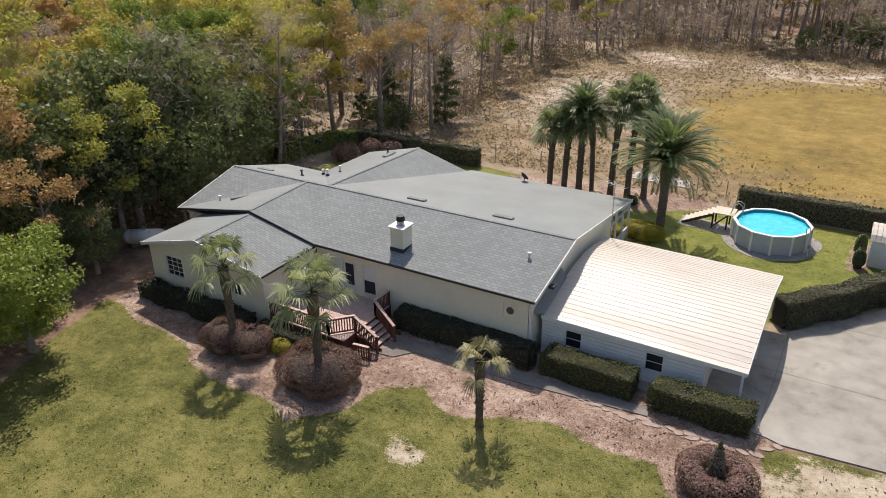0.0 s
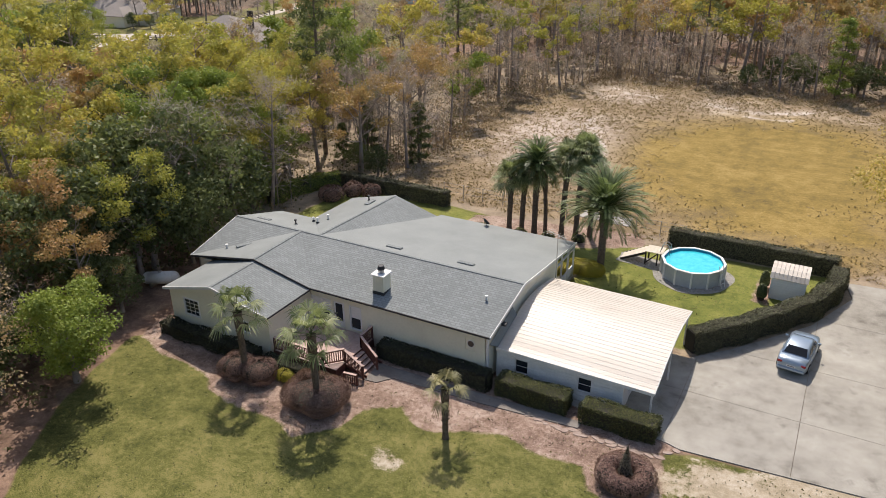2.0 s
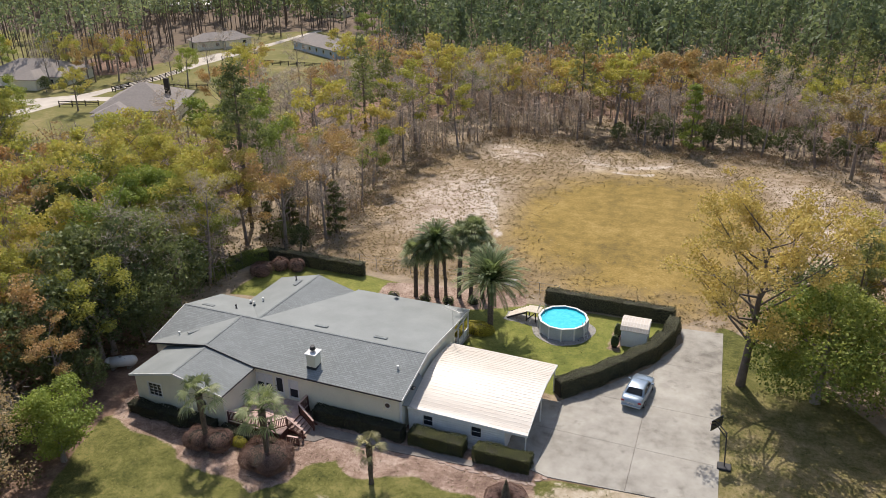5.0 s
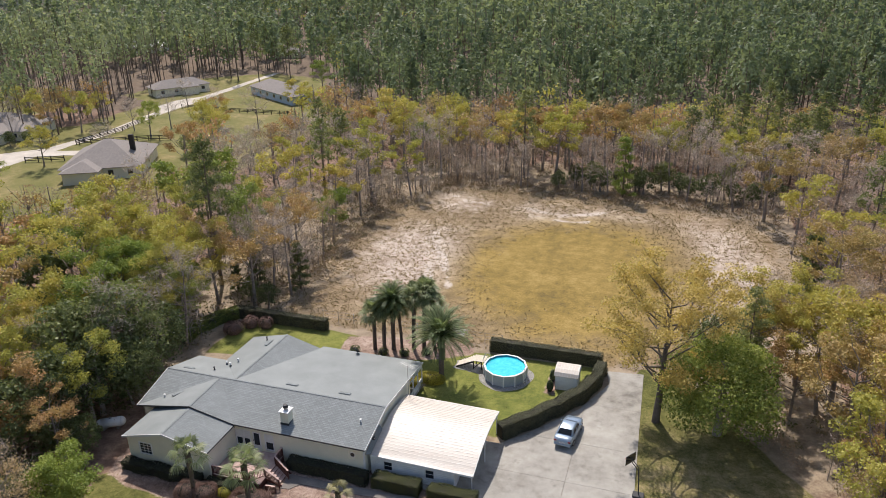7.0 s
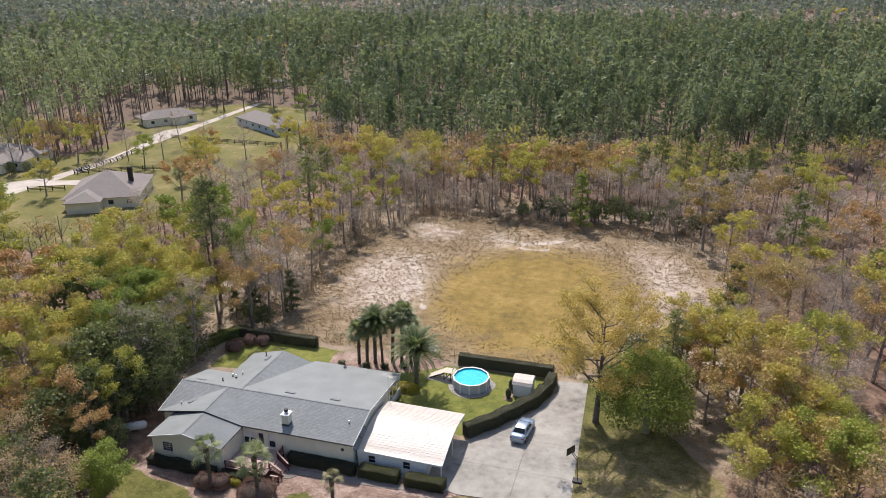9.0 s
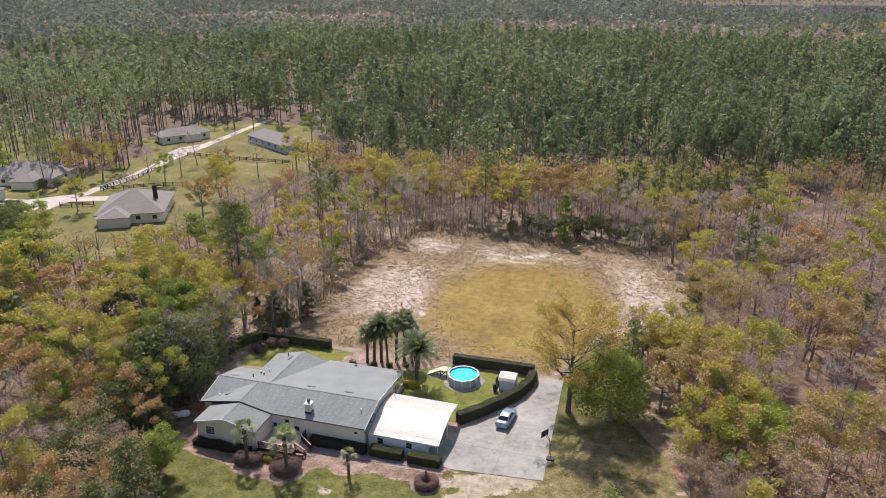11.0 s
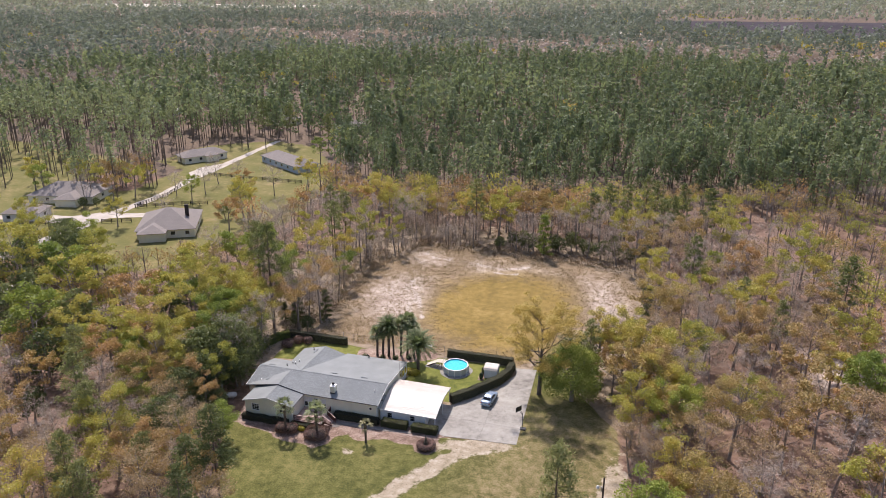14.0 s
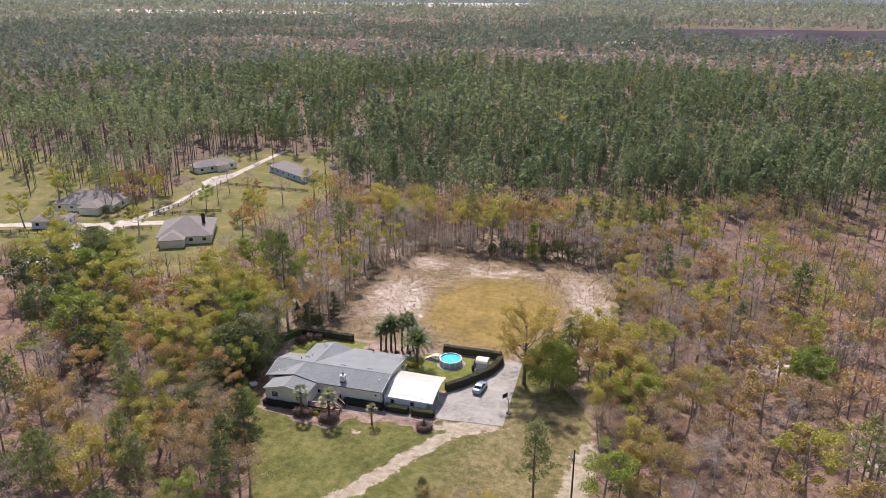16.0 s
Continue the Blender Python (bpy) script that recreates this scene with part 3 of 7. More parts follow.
def clip_poly(poly, axis, at, keep):
    """The part of a polygon on one side of a line x = at or y = at."""
    res = []
    for p, q in zip(poly, poly[1:] + poly[:1]):
        dp, dq = (p[axis] - at) * keep, (q[axis] - at) * keep
        if dp >= 0:
            res.append(p)
        if dp * dq < 0:
            f = dp / (dp - dq)
            res.append((p[0] + (q[0] - p[0]) * f, p[1] + (q[1] - p[1]) * f))
    return res


dx, dy = [-11.1, -1.0, 5.6, 12], [28.9, 34.6, 40.5, 47.5, 55.2]
for x0, x1 in zip(dx, dx[1:]):
    for y0, y1 in zip(dy, dy[1:]):
        poly = clip_poly(clip_poly(clip_poly(clip_poly(DRIVE, 0, x0 + 0.012, 1), 0, x1 - 0.012, -1), 1, y0 + 0.012, 1), 1, y1 - 0.012, -1)
        if len(poly) > 2:
            b = bmesh.new()
            slab(b, [(px, py, 0.06) for px, py in poly], 0.12)
            part("concrete_panel", b, CONC, drive)

# ---- the house ----
house = thing("house", "long single-storey cream house with grey shingle roofs", "house", (-24, 35, 0))
EZ, RZ, RY = 3.5, 4.74, 34.65
XL, XR, FY = -36.5, -11.75, 29.45
G, J, J2, RR = (XL, RY, RZ), (-30.1, RY, RZ), (-28.4, RY, RZ), (XR, RY, RZ)
F_, B_, C_ = (XL, FY, EZ), (-25.4, FY, EZ), (-30.2, FY, 4.58)
V1, H_, A_, RL = (-33.0, 39.8, 3.28), (XL, 39.8, 3.28), (-28.4, 45.4, 4.22), (-33.0, 45.4, 3.15)
V2, BR, BL = (-24.3, 45.4, 3.05), (XR - 0.4, 46.1, 2.92), (-24.3, 46.1, 2.92)
for nm, mt, polys in (
        ("roof_slope", "shingle", [[B_, (XR, FY, EZ), RR, J]]), ("roof_slope", "shingle", [[F_, J, G]]), ("roof_slope", "shingle", [[J, B_, C_]]), ("roof_slope", "membrane", [[J, C_, F_]]),
        ("roof_slope", "membrane", [[G, J, J2, V1, H_]]), ("roof_slope", "membrane", [[J2, A_, RL, V1]]), ("roof_slope", "shingle", [[J2, V2, A_]]), ("roof_slope", "membrane", [[J2, RR, BR, BL, V2]])):
    b = bmesh.new()
    for q in polys:
        slab(b, q, 0.13)
    part(nm, b, MAT[mt], house, "grey asphalt shingles" if mt == "shingle" else "smooth grey roof sheet")
# lower roof of the front wing
WX0, WX1, WXR, WY = -34.75, -25.4, -30.15, 25.1
part("roof_slope", slab(bmesh.new(), [(WXR, WY, 4.42), (WX1, WY, 3.36), (WX1, FY + 0.35, 3.36), (WXR, FY + 0.35, 4.42)], 0.13), MAT["shingle"], house, "grey asphalt shingles")
part("roof_slope", slab(bmesh.new(), [(WX0, WY, 3.3), (WXR, WY, 4.42), (WXR, FY + 0.35, 4.42), (WX0, FY + 0.35, 3.3)], 0.13), MAT["membrane"], house, "smooth grey roof sheet")
# ridge caps
b = bmesh.new()
for p, q in ((G, J), (J, RR), (J, C_), (J2, A_), ((WXR, WY, 4.42), (WXR, FY, 4.42))):
    beam(b, (p[0], p[1], p[2] + 0.006), (q[0], q[1], q[2] + 0.006), 0.22, 0.02)
part("ridge_cap", b, MAT["shingle"], house)
# dark drip edges and pale rake boards
for p, q in ((C_, B_), (F_, C_), ((B_[0], FY, EZ), (XR, FY, EZ))):
    part("drip_edge", beam(bmesh.new(), (p[0], p[1] - 0.03, p[2] - 0.05), (q[0], q[1] - 0.03, q[2] - 0.05), 0.05, 0.13), MAT["dark"], house, "dark drip edge")
part("drip_edge", beam(bmesh.new(), (WX1 + 0.03, WY, 3.31), (WX1 + 0.03, FY, 3.31), 0.05, 0.12), MAT["dark"], house, "dark drip edge")
for p, q in (((XR, FY, EZ), RR), (RR, BR), ((WX0, WY, 3.3), (WXR, WY, 4.42)), ((WXR, WY, 4.42), (WX1, WY, 3.36)), ((XL, FY, EZ), G)):
    k = -0.035 if p[1] == q[1] else 0.0
    s = 0.035 if p[0] > -13 else (-0.035 if not k else 0)
    part("rake_board", beam(bmesh.new(), (p[0] + s, p[1] + k, p[2] - 0.08), (q[0] + s, q[1] + k, q[2] - 0.08), 0.05, 0.19), MAT["white"], house, "pale rake board")

FLOOR = 0.75
# windows and doors as (x0, x1, z0, z1) in the front wall
WALLY, T = 29.85, 0.15
front_holes = [(-25.55, -24.85, 0.95, 2.65), (-24.72, -24.02, 0.95, 2.65), (-23.75, -22.85, 0.78, 2.72), (-22.35, -21.5, 0.95, 2.65)]
part("wall", wall_panel("x", WALLY, T, -25.6, XR - 0.3, 0.0, EZ - 0.12, front_holes), MAT["creamsiding"], house, "cream lap-sided wall")
wing_holes = [(-33.2, -31.85, 1.45, 2.7), (-28.0, -27.35, 1.5, 2.3)]
part("wall", wall_panel("x", 25.4, T, -34.5, -25.65, 0.0, [(-34.5, 3.2), (WXR, 4.28), (-25.65, 3.26)], wing_holes), MAT["cream"], house, "cream wall of the front wing")
part("wall", wall_panel("y", -25.8, T, 25.4 + T, WALLY, 0.0, 3.1, []), MAT["cream"], house)
part("wall", wall_panel("y", -34.5, T, 25.4 + T, WALLY, 0.0, 3.2, []), MAT["cream"], house)
part("wall", wall_panel("y", XL + 0.3, T, WALLY, 39.6, 0.0, [(WALLY, 3.2), (RY, 4.55), (39.6, 3.15)], []), MAT["cream"], house)
part("wall", wall_panel("x", WALLY, T, XL + 0.3, -34.35, 0.0, 3.25, []), MAT["cream"], house)
part("wall", wall_panel("y", XR - 0.3 - T, T, WALLY + T, 41.6, 0.0, [(WALLY, 3.25), (RY, 4.55), (41.6, 3.48)], []), MAT["creamsiding"], house)
part("wall", wall_panel("x", 39.5, T, XL + 0.3, -32.8, 0.0, 3.15, []), MAT["cream"], house)
part("wall", wall_panel("y", -32.8, T, 39.6, 45.2, 0.0, 3.05, []), MAT["cream"], house)
part("wall", wall_panel("x", 45.05, T, -32.8, -24.3, 0.0, [(-32.8, 3.05), (-28.4, 4.05), (-24.3, 2.95)], []), MAT["cream"], house)
part("wall", wall_panel("x", 41.6, T, -24.3, XR - 0.3, 0.0, 3.3, []), MAT["cream"], house)
part("corner_board", bx(XR - 0.42, XR - 0.27, WALLY - 0.02, WALLY + 0.14, 0.0, EZ - 0.12), MAT["white"], house, "pale corner board")
part("corner_board", bx(-25.78, -25.62, 25.37, 25.5, 0.0, 3.1), MAT["cream"], house)


def window(x0, x1, z0, z1, y, cols, rows, parent, depth=0.1, blind=0.0):
    """A white framed window set in a wall that faces -y."""
    w = part("window_frame", bmesh.new(), MAT["white"], parent, "white window frame")
    b = bmesh.new()
    for a in ((x0 - 0.07, x0 + 0.03, z0 - 0.07, z1 + 0.07), (x1 - 0.03, x1 + 0.07, z0 - 0.07, z1 + 0.07)):
        box(b, a[0], a[1], y - 0.03, y + 0.06, a[2], a[3])
    for a in ((z0 - 0.07, z0 + 0.03), (z1 - 0.03, z1 + 0.07)):
        box(b, x0 + 0.03, x1 - 0.03, y - 0.03, y + 0.06, *a)
    b.to_mesh(w.data)
    b.free()
    w.data.transform(Matrix.Translation(-ORIGIN[parent]))
    gw, gh = (x1 - x0 - 0.06) / cols, (z1 - z0 - 0.06) / rows
    for i in range(cols):
        for j in range(rows):
            a, c = x0 + 0.03 + i * gw, z0 + 0.03 + j * gh
            part("pane", bx(a + 0.015, a + gw - 0.015, y + 0.05, y + 0.065, c + 0.015, c + gh - 0.015), MAT["glass"], w, "dark glass")
    for i in range(1, cols):
        a = x0 + 0.03 + i * gw
        part("glazing_bar", bx(a - 0.015, a + 0.015, y + 0.03, y + 0.07, z0 + 0.03, z1 - 0.03), MAT["white"], w)
    for j in range(1, rows):
        c = z0 + 0.03 + j * gh
        part("glazing_bar", bx(x0 + 0.03, x1 - 0.03, y + 0.028, y + 0.072, c - 0.015, c + 0.015), MAT["white"], w)
    if blind:
        part("blind", bx(x0 + 0.04, x1 - 0.04, y + 0.035, y + 0.045, z1 - 0.03 - blind, z1 - 0.03), MAT["white"], w, "half-lowered pale blind")
    return w


window(*front_holes[0], WALLY, 1, 2, house, blind=0.85)
window(*front_holes[1], WALLY, 1, 2, house, blind=0.85)
window(*front_holes[3], WALLY, 1, 2, house, blind=0.8)
window(*wing_holes[0], 25.4, 3, 4, house)
window(*wing_holes[1], 25.4, 1, 1, house)
d = part("door", bx(-23.72, -22.88, WALLY + 0.03, WALLY + 0.09, 0.80, 2.70, bevel=0.01), MAT["white"], house, "white front door with a dark glass panel")
part("door_glass", bx(-23.58, -23.02, WALLY + 0.01, WALLY + 0.028, 1.25, 2.58), MAT["glass"], d, "dark glass panel")
part("door_handle", bx(-23.70, -23.62, WALLY - 0.02, WALLY + 0.03, 1.68, 1.80, bevel=0.005), MAT["dark"], d)
# round window
b = bmesh.new()
tube(b, (-13.2, WALLY - 0.03, 2.42), (-13.2, WALLY + 0.01, 2.42), 0.27, n=20)
rw = part("round_window", b, MAT["white"], house, "round window with a white rim")
part("pane", tube(bmesh.new(), (-13.2, WALLY - 0.04, 2.42), (-13.2, WALLY + 0.005, 2.42), 0.21, n=20), MAT["glass"], rw, "dark glass")
# chimney
ch = part("chimney", bx(-20.82, -20.0, 30.5, 31.4, 3.3, 5.1), MAT["cream"], house, "square cream chimney with a metal cap")
part("flashing", bx(-20.85, -19.97, 30.45, 31.43, 3.3, 3.95), MAT["dark"], ch, "dark flashing")
part("chimney_cap", bx(-20.93, -19.89, 30.39, 31.51, 5.1, 5.18, bevel=0.02), MAT["white"], ch, "white chimney cap")
part("flue", tube(bmesh.new(), (-20.41, 30.95, 5.2), (-20.41, 30.95, 5.42), 0.2, n=14), MAT["grey_metal"], ch, "metal flue")
part("flue_cap", tube(bmesh.new(), (-20.41, 30.95, 5.44), (-20.41, 30.95, 5.7), 0.26, 0.2, n=14), MAT["dark"], ch, "dark flue cowl")


def roof_z(x, y):
    """Height of the main roofs at a place."""
    if y <= RY:
        return EZ + (RZ - EZ) * (y - FY) / (RY - FY)
    return RZ + (BR[2] - RZ) * (y - RY) / (BR[1] - RY)


# low box vents along the ridge
for x, y, turn in ((-22.4, 35.7, 0), (-16.6, 35.8, 0), (-34.6, 35.6, 0), (-33.1, 31.6, 60), (-29.6, 43.2, 90)):
    z = roof_z(x, y) if x > -27 else {35.6: 4.45, 31.6: 4.12, 43.2: 4.10}[y]
    b = bmesh.new()
    box(b, -0.62, 0.62, -0.2, 0.2, 0.0, 0.1, bevel=0.03)
    bmesh.ops.transform(b, matrix=pose(x, y, z, -8 if not turn else 0, 0, turn), verts=b.verts)
    part("roof_vent", b, MAT["shingle"], house, "low grey ridge vent box")
# vent pipes
for x, y, z, h, m in ((-13.4, 32.4, 4.15, 0.3, "white"), (-34.3, 31.0, 3.85, 0.28, "white"), (-31.2, 38.0, 3.95, 0.3, "white"), (-30.8, 38.9, 3.95, 0.34, "white"), (-32.0, 38.5, 3.75, 0.22, "white"), (-30.4, 44.2, 3.85, 0.35, "dark"), (-32.0, 36.3, 4.3, 0.3, "dark")):
    b = bmesh.new()
    tube(b, (x, y, z - 0.1), (x, y, z + h), 0.06, n=8)
    tube(b, (x, y, z + h), (x, y, z + h + 0.08), 0.11, n=8)
    vp = part("vent_pipe", b, MAT[m], house, "short vent pipe")
    part("pipe_boot", tube(bmesh.new(), (x, y, z - 0.06), (x, y, z + 0.05), 0.16, 0.08, n=8), MAT["dark"], vp)
# satellite dish on the back edge
b = bmesh.new()
bmesh.ops.create_uvsphere(b, u_segments=16, v_segments=8, radius=0.5, matrix=Matrix.Translation((0, 0, 0.42)))
bmesh.ops.delete(b, geom=[v for v in b.verts if v.co.z > 0.09], context="VERTS")
bmesh.ops.solidify(b, geom=b.faces, thickness=0.02)
bmesh.ops.transform(b, matrix=pose(-19.8, 45.6, 3.35, 55, 0, 150), verts=b.verts)
dish = part("satellite_dish", b, MAT["dark"], house, "dark satellite dish", True)
part("bracket", tube(bmesh.new(), (-19.8, 45.7, 2.9), (-19.8, 45.6, 3.35), 0.025), MAT["dark"], dish)
part("feed_arm", tube(bmesh.new(), (-19.8, 45.6, 3.3), (-19.55, 45.15, 3.7), 0.015), MAT["dark"], dish)

# screened back porch: posts, rail and dark screens under the low roof
for y in (41.8, 43.2, 44.6, 45.9):
    part("porch_post", bx(XR - 0.55, XR - 0.43, y - 0.06, y + 0.06, 0.0, roof_z(0, y) - 0.16), MAT["white"], house, "white porch post")
for x in (-15.5, -18.5, -21.5, -24.2):
    part("porch_post", bx(x - 0.06, x + 0.06, 45.84, 45.96, 0.0, 2.8), MAT["white"], house, "white porch post")
part("porch_rail", bx(XR - 0.53, XR - 0.45, 41.75, 45.9, 0.95, 1.05), MAT["white"], house)
part("porch_beam", bx(XR - 0.55, XR - 0.43, 41.75, 45.9, 2.45, 2.58), MAT["white"], house)
part("porch_floor", bx(-24.3, XR - 0.45, 41.75, 45.95, 0.0, 0.3), MAT["concrete"], house)
for y0, y1 in ((41.9, 43.1), (43.3, 44.5), (44.7, 45.8)):
    part("porch_screen", bx(XR - 0.505, XR - 0.475, y0, y1, 0.32, 0.94), MAT["white"], house)

# low timber rail behind the garage
tr = thing("timber_railing", "low reddish timber railing behind the garage", "railing", (-10, 42.2, 0))
for x in (-11.6, -10.1, -8.6):
    part("post", bx(x - 0.06, x + 0.06, 42.1, 42.22, 0, 1.0), MAT["redwood"], tr)
for z in (0.35, 0.65, 0.95):
    part("rail", bx(-11.6, -8.6, 42.06, 42.1, z - 0.07, z + 0.07), MAT["redwood"], tr)

# television aerial by the garage roof
aer = thing("aerial", "thin metal television aerial on a mast", "aerial", (-11.6, 40.2, 0))
part("mast", tube(bmesh.new(), (-11.6, 40.2, 0), (-11.6, 40.2, 6.1), 0.03, n=6), MAT["grey_metal"], aer)
part("boom", beam(bmesh.new(), (-12.5, 40.6, 6.0), (-10.9, 39.9, 6.0), 0.03, 0.03), MAT["grey_metal"], aer)
for i in range(7):
    f = i / 6
    c = Vector((-12.5 + 1.6 * f, 40.6 - 0.7 * f, 6.0))
    w = 0.55 - 0.3 * f
    part("element", beam(bmesh.new(), c + Vector((-0.4 * w, -0.9 * w, 0)), c + Vector((0.4 * w, 0.9 * w, 0)), 0.015, 0.015), MAT["grey_metal"], aer)

# ---- garage with an arched white metal roof ----
garage = thing("garage", "white lap-sided garage with a curved white metal roof", "garage", (-7, 35, 0))
GX0, GX1, GY0, GY1 = -11.78, -1.95, 30.5, 39.95
PROF = [(30.5, 2.16), (31.7, 2.55), (33.4, 2.98), (35.2, 3.28), (36.6, 3.3), (38.2, 3.08), (39.95, 2.72)]


def arch(y):
    ys_, zs_ = [p[0] for p in PROF], [p[1] for p in PROF]
    return float(np.interp(y, ys_, zs_))


# panels run along x, each with a raised rib on its lower edge
yy = np.arange(GY0, GY1 + 0.01, (GY1 - GY0) / 30)
fine = [sum(arch(min(max(y + o, GY0), GY1)) for o in (-0.6, -0.3, 0, 0.3, 0.6)) / 5 for y in yy]
for i in range(30):
    y0, y1, z0, z1 = yy[i], yy[i + 1], fine[i], fine[i + 1]
    b = bmesh.new()
    drop = 0.12
    slab(b, [(GX0, y0 + 0.05, z0), (GX1, y0 + 0.05, z0 - drop), (GX1, y1, z1 - drop), (GX0, y1, z1)], 0.03)
    slab(b, [(GX0, y0, z0 + 0.012), (GX1, y0, z0 + 0.012 - drop), (GX1, y0 + 0.05, z0 + 0.012 - drop), (GX0, y0 + 0.05, z0 + 0.012)], 0.05)
    part("roof_panel", b, MAT["whiteroof"], garage, "ribbed white metal roof panel")
part("fascia", slab(bmesh.new(), [(GX0, GY0 - 0.03, fine[0] + 0.01), (GX1, GY0 - 0.03, fine[0] - 0.11), (GX1, GY0 - 0.004, fine[0] - 0.11), (GX0, GY0 - 0.004, fine[0] + 0.01)], 0.2), MAT["white"], garage)
for i in range(0, 30, 2):
    b = beam(bmesh.new(), (GX1 + 0.03, yy[i], fine[i] - 0.2), (GX1 + 0.03, yy[i + 2], fine[i + 2] - 0.2), 0.05, 0.16)
    part("roof_edge", b, MAT["white"], garage)


def lap_boards(y, x0, x1, z0, z1, holes, material, parent, pitch=0.2, gap=0.03):
    """Overlapping boards on a wall that faces -y, cut off at its openings."""
    k = int((z1 - z0) / pitch)
    for i in range(k):
        a, c = z0 + i * pitch, z0 + (i + 1) * pitch
        cuts = [x0]
        for q in sorted(h for h in holes if h[2] - 0.08 < c and h[3] + 0.08 > a):
            cuts += [q[0] - 0.08, q[1] + 0.08]
        cuts.append(x1)
        for u0, u1 in zip(cuts[::2], cuts[1::2]):
            if u1 - u0 < 0.05:
                continue
            b = bmesh.new()
            pr = [(y - 0.05, a + gap), (y - 0.003, a + gap), (y - 0.003, c), (y - 0.03, c)]
            e0, e1 = [b.verts.new((u0, p[0], p[1])) for p in pr], [b.verts.new((u1, p[0], p[1])) for p in pr]
            b.faces.new(e0), b.faces.new(e1[::-1])
            for m in range(4):
                b.faces.new((e0[m], e1[m], e1[(m + 1) % 4], e0[(m + 1) % 4]))
            part("board", b, material, parent)


lap_boards(WALLY, -25.55, XR - 0.45, 0.3, EZ - 0.15, front_holes + [(-13.5, -12.9, 2.15, 2.7)], MAT["cream"], house, gap=0.012)
gar_holes = [(-10.5, -9.65, 0.75, 1.72), (-6.45, -5.6, 0.75, 1.72)]
part("wall", wall_panel("x", 30.62, 0.14, GX0, -3.7, 0.0, 2.1, gar_holes), MAT["siding"], garage, "white lap siding")
lap_boards(30.62, GX0 + 0.02, -3.72, 0.1, 2.1, gar_holes, MAT["white"], garage)
part("wall", wall_panel("x", 39.7, 0.14, GX0, -3.7, 0.0, 2.68, []), MAT["siding"], garage)
part("wall", wall_panel("y", GX0 + 0.02, 0.14, 30.76, 39.7, 0.0, [(y, arch(y) - 0.09) for y in (30.76, 31.7, 33.4, 35.2, 36.6, 38.2, 39.7)], []), MAT["siding"], garage)
part("wall", wall_panel("y", -3.84, 0.14, 30.76, 39.7, 0.0, [(y, arch(y) - 0.2) for y in (30.76, 31.7, 33.4, 35.2, 36.6, 38.2, 39.7)], [(32.0, 34.6, 0.02, 2.1), (35.6, 38.6, 0.02, 2.1)]), MAT["siding"], garage)
for y0, y1 in ((32.0, 34.6), (35.6, 38.6)):
    gd = part("garage_door", bx(-3.8, -3.74, y0 + 0.02, y1 - 0.02, 0.07, 2.08), MAT["white"], garage, "white garage door")
    for k in range(1, 4):
        part("groove", bx(-3.742, -3.735, y0 + 0.02, y1 - 0.02, 0.07 + k * 0.5, 0.09 + k * 0.5), MAT["dark"], gd)
for y in (30.75, 35.2, 39.75):
    part("post", bx(GX1 - 0.2, GX1 - 0.1, y - 0.05, y + 0.05, 0.05, arch(y) - 0.16), MAT["white"], garage, "white carport post")
for h in gar_holes:
    window(*h, 30.62, 1, 2, garage)
# apron of roofing between house and garage, floodlight on its edge
part("apron", slab(bmesh.new(), [(XR - 0.25, 30.0, 2.62), (GX0 + 0.1, 30.55, 2.3), (GX0 + 0.1, 33.4, 3.1), (XR - 0.25, 33.4, 3.6)], 0.05), MAT["membrane"], garage, "grey flashing strip")
fl = thing("floodlight", "small dark floodlight on the gable wall", "light", (-11.6, 31.3, 3.4))
b = bx(-11.75, -11.45, 31.1, 31.5, 3.45, 3.6, bevel=0.03)
part("lamp_head", b, MAT["dark"], fl)
part("bracket", bx(-11.98, -11.7, 31.25, 31.35, 3.46, 3.54), MAT["dark"], fl)

# ---- deck ----
deck = thing("deck", "red-stained wooden deck with railings and stairs", "deck", (-23, 27.5, 0))
DX0, DX1, DY0, DY1 = -25.55, -20.5, 25.5, 29.8
nb = 30
for i in range(nb):
    a = DY0 + (DY1 - DY0) * i / nb
    part("deck_board", bx(DX0, DX1, a + 0.006, a + (DY1 - DY0) / nb - 0.006, 0.69, 0.73), MAT["deckboard"], deck)
part("deck_skirt", bx(DX0, DX1 - 0.02, DY0 + 0.02, DY0 + 0.06, 0.1, 0.685), MAT["redwood"], deck)
part("deck_skirt", bx(DX1 - 0.06, DX1 - 0.02, DY0 + 0.07, DY1, 0.1, 0.685), MAT["redwood"], deck)


def railing(a, b_, parent, gap=0.13, up=0.95):
    """Posts, rails and balusters from a to b (both at deck or stair height)."""
    a, b_ = Vector(a), Vector(b_)
    length = (b_ - a).length
    h = Vector((0, 0, up))
    part("top_rail", beam(bmesh.new(), a + h, b_ + h, 0.16, 0.045), MAT["deckboard"], parent, "faded top rail")
    part("bottom_rail", beam(bmesh.new(), a + h * 0.12, b_ + h * 0.12, 0.05, 0.08), MAT["redwood"], parent)
    part("upper_rail", beam(bmesh.new(), a + h * 0.92, b_ + h * 0.92, 0.05, 0.08), MAT["redwood"], parent)
    k = max(2, int(length / gap))
    for i in range(1, k):
        p = a.lerp(b_, i / k)
        part("baluster", bx(p.x - 0.022, p.x + 0.022, p.y - 0.022, p.y + 0.022, p.z + 0.14, p.z + up * 0.9), MAT["redwood"], parent)
    for p in (a, b_):
        part("rail_post", bx(p.x - 0.05, p.x + 0.05, p.y - 0.05, p.y + 0.05, max(0.0, p.z - 0.7), p.z + up - 0.022), MAT["redwood"], parent)


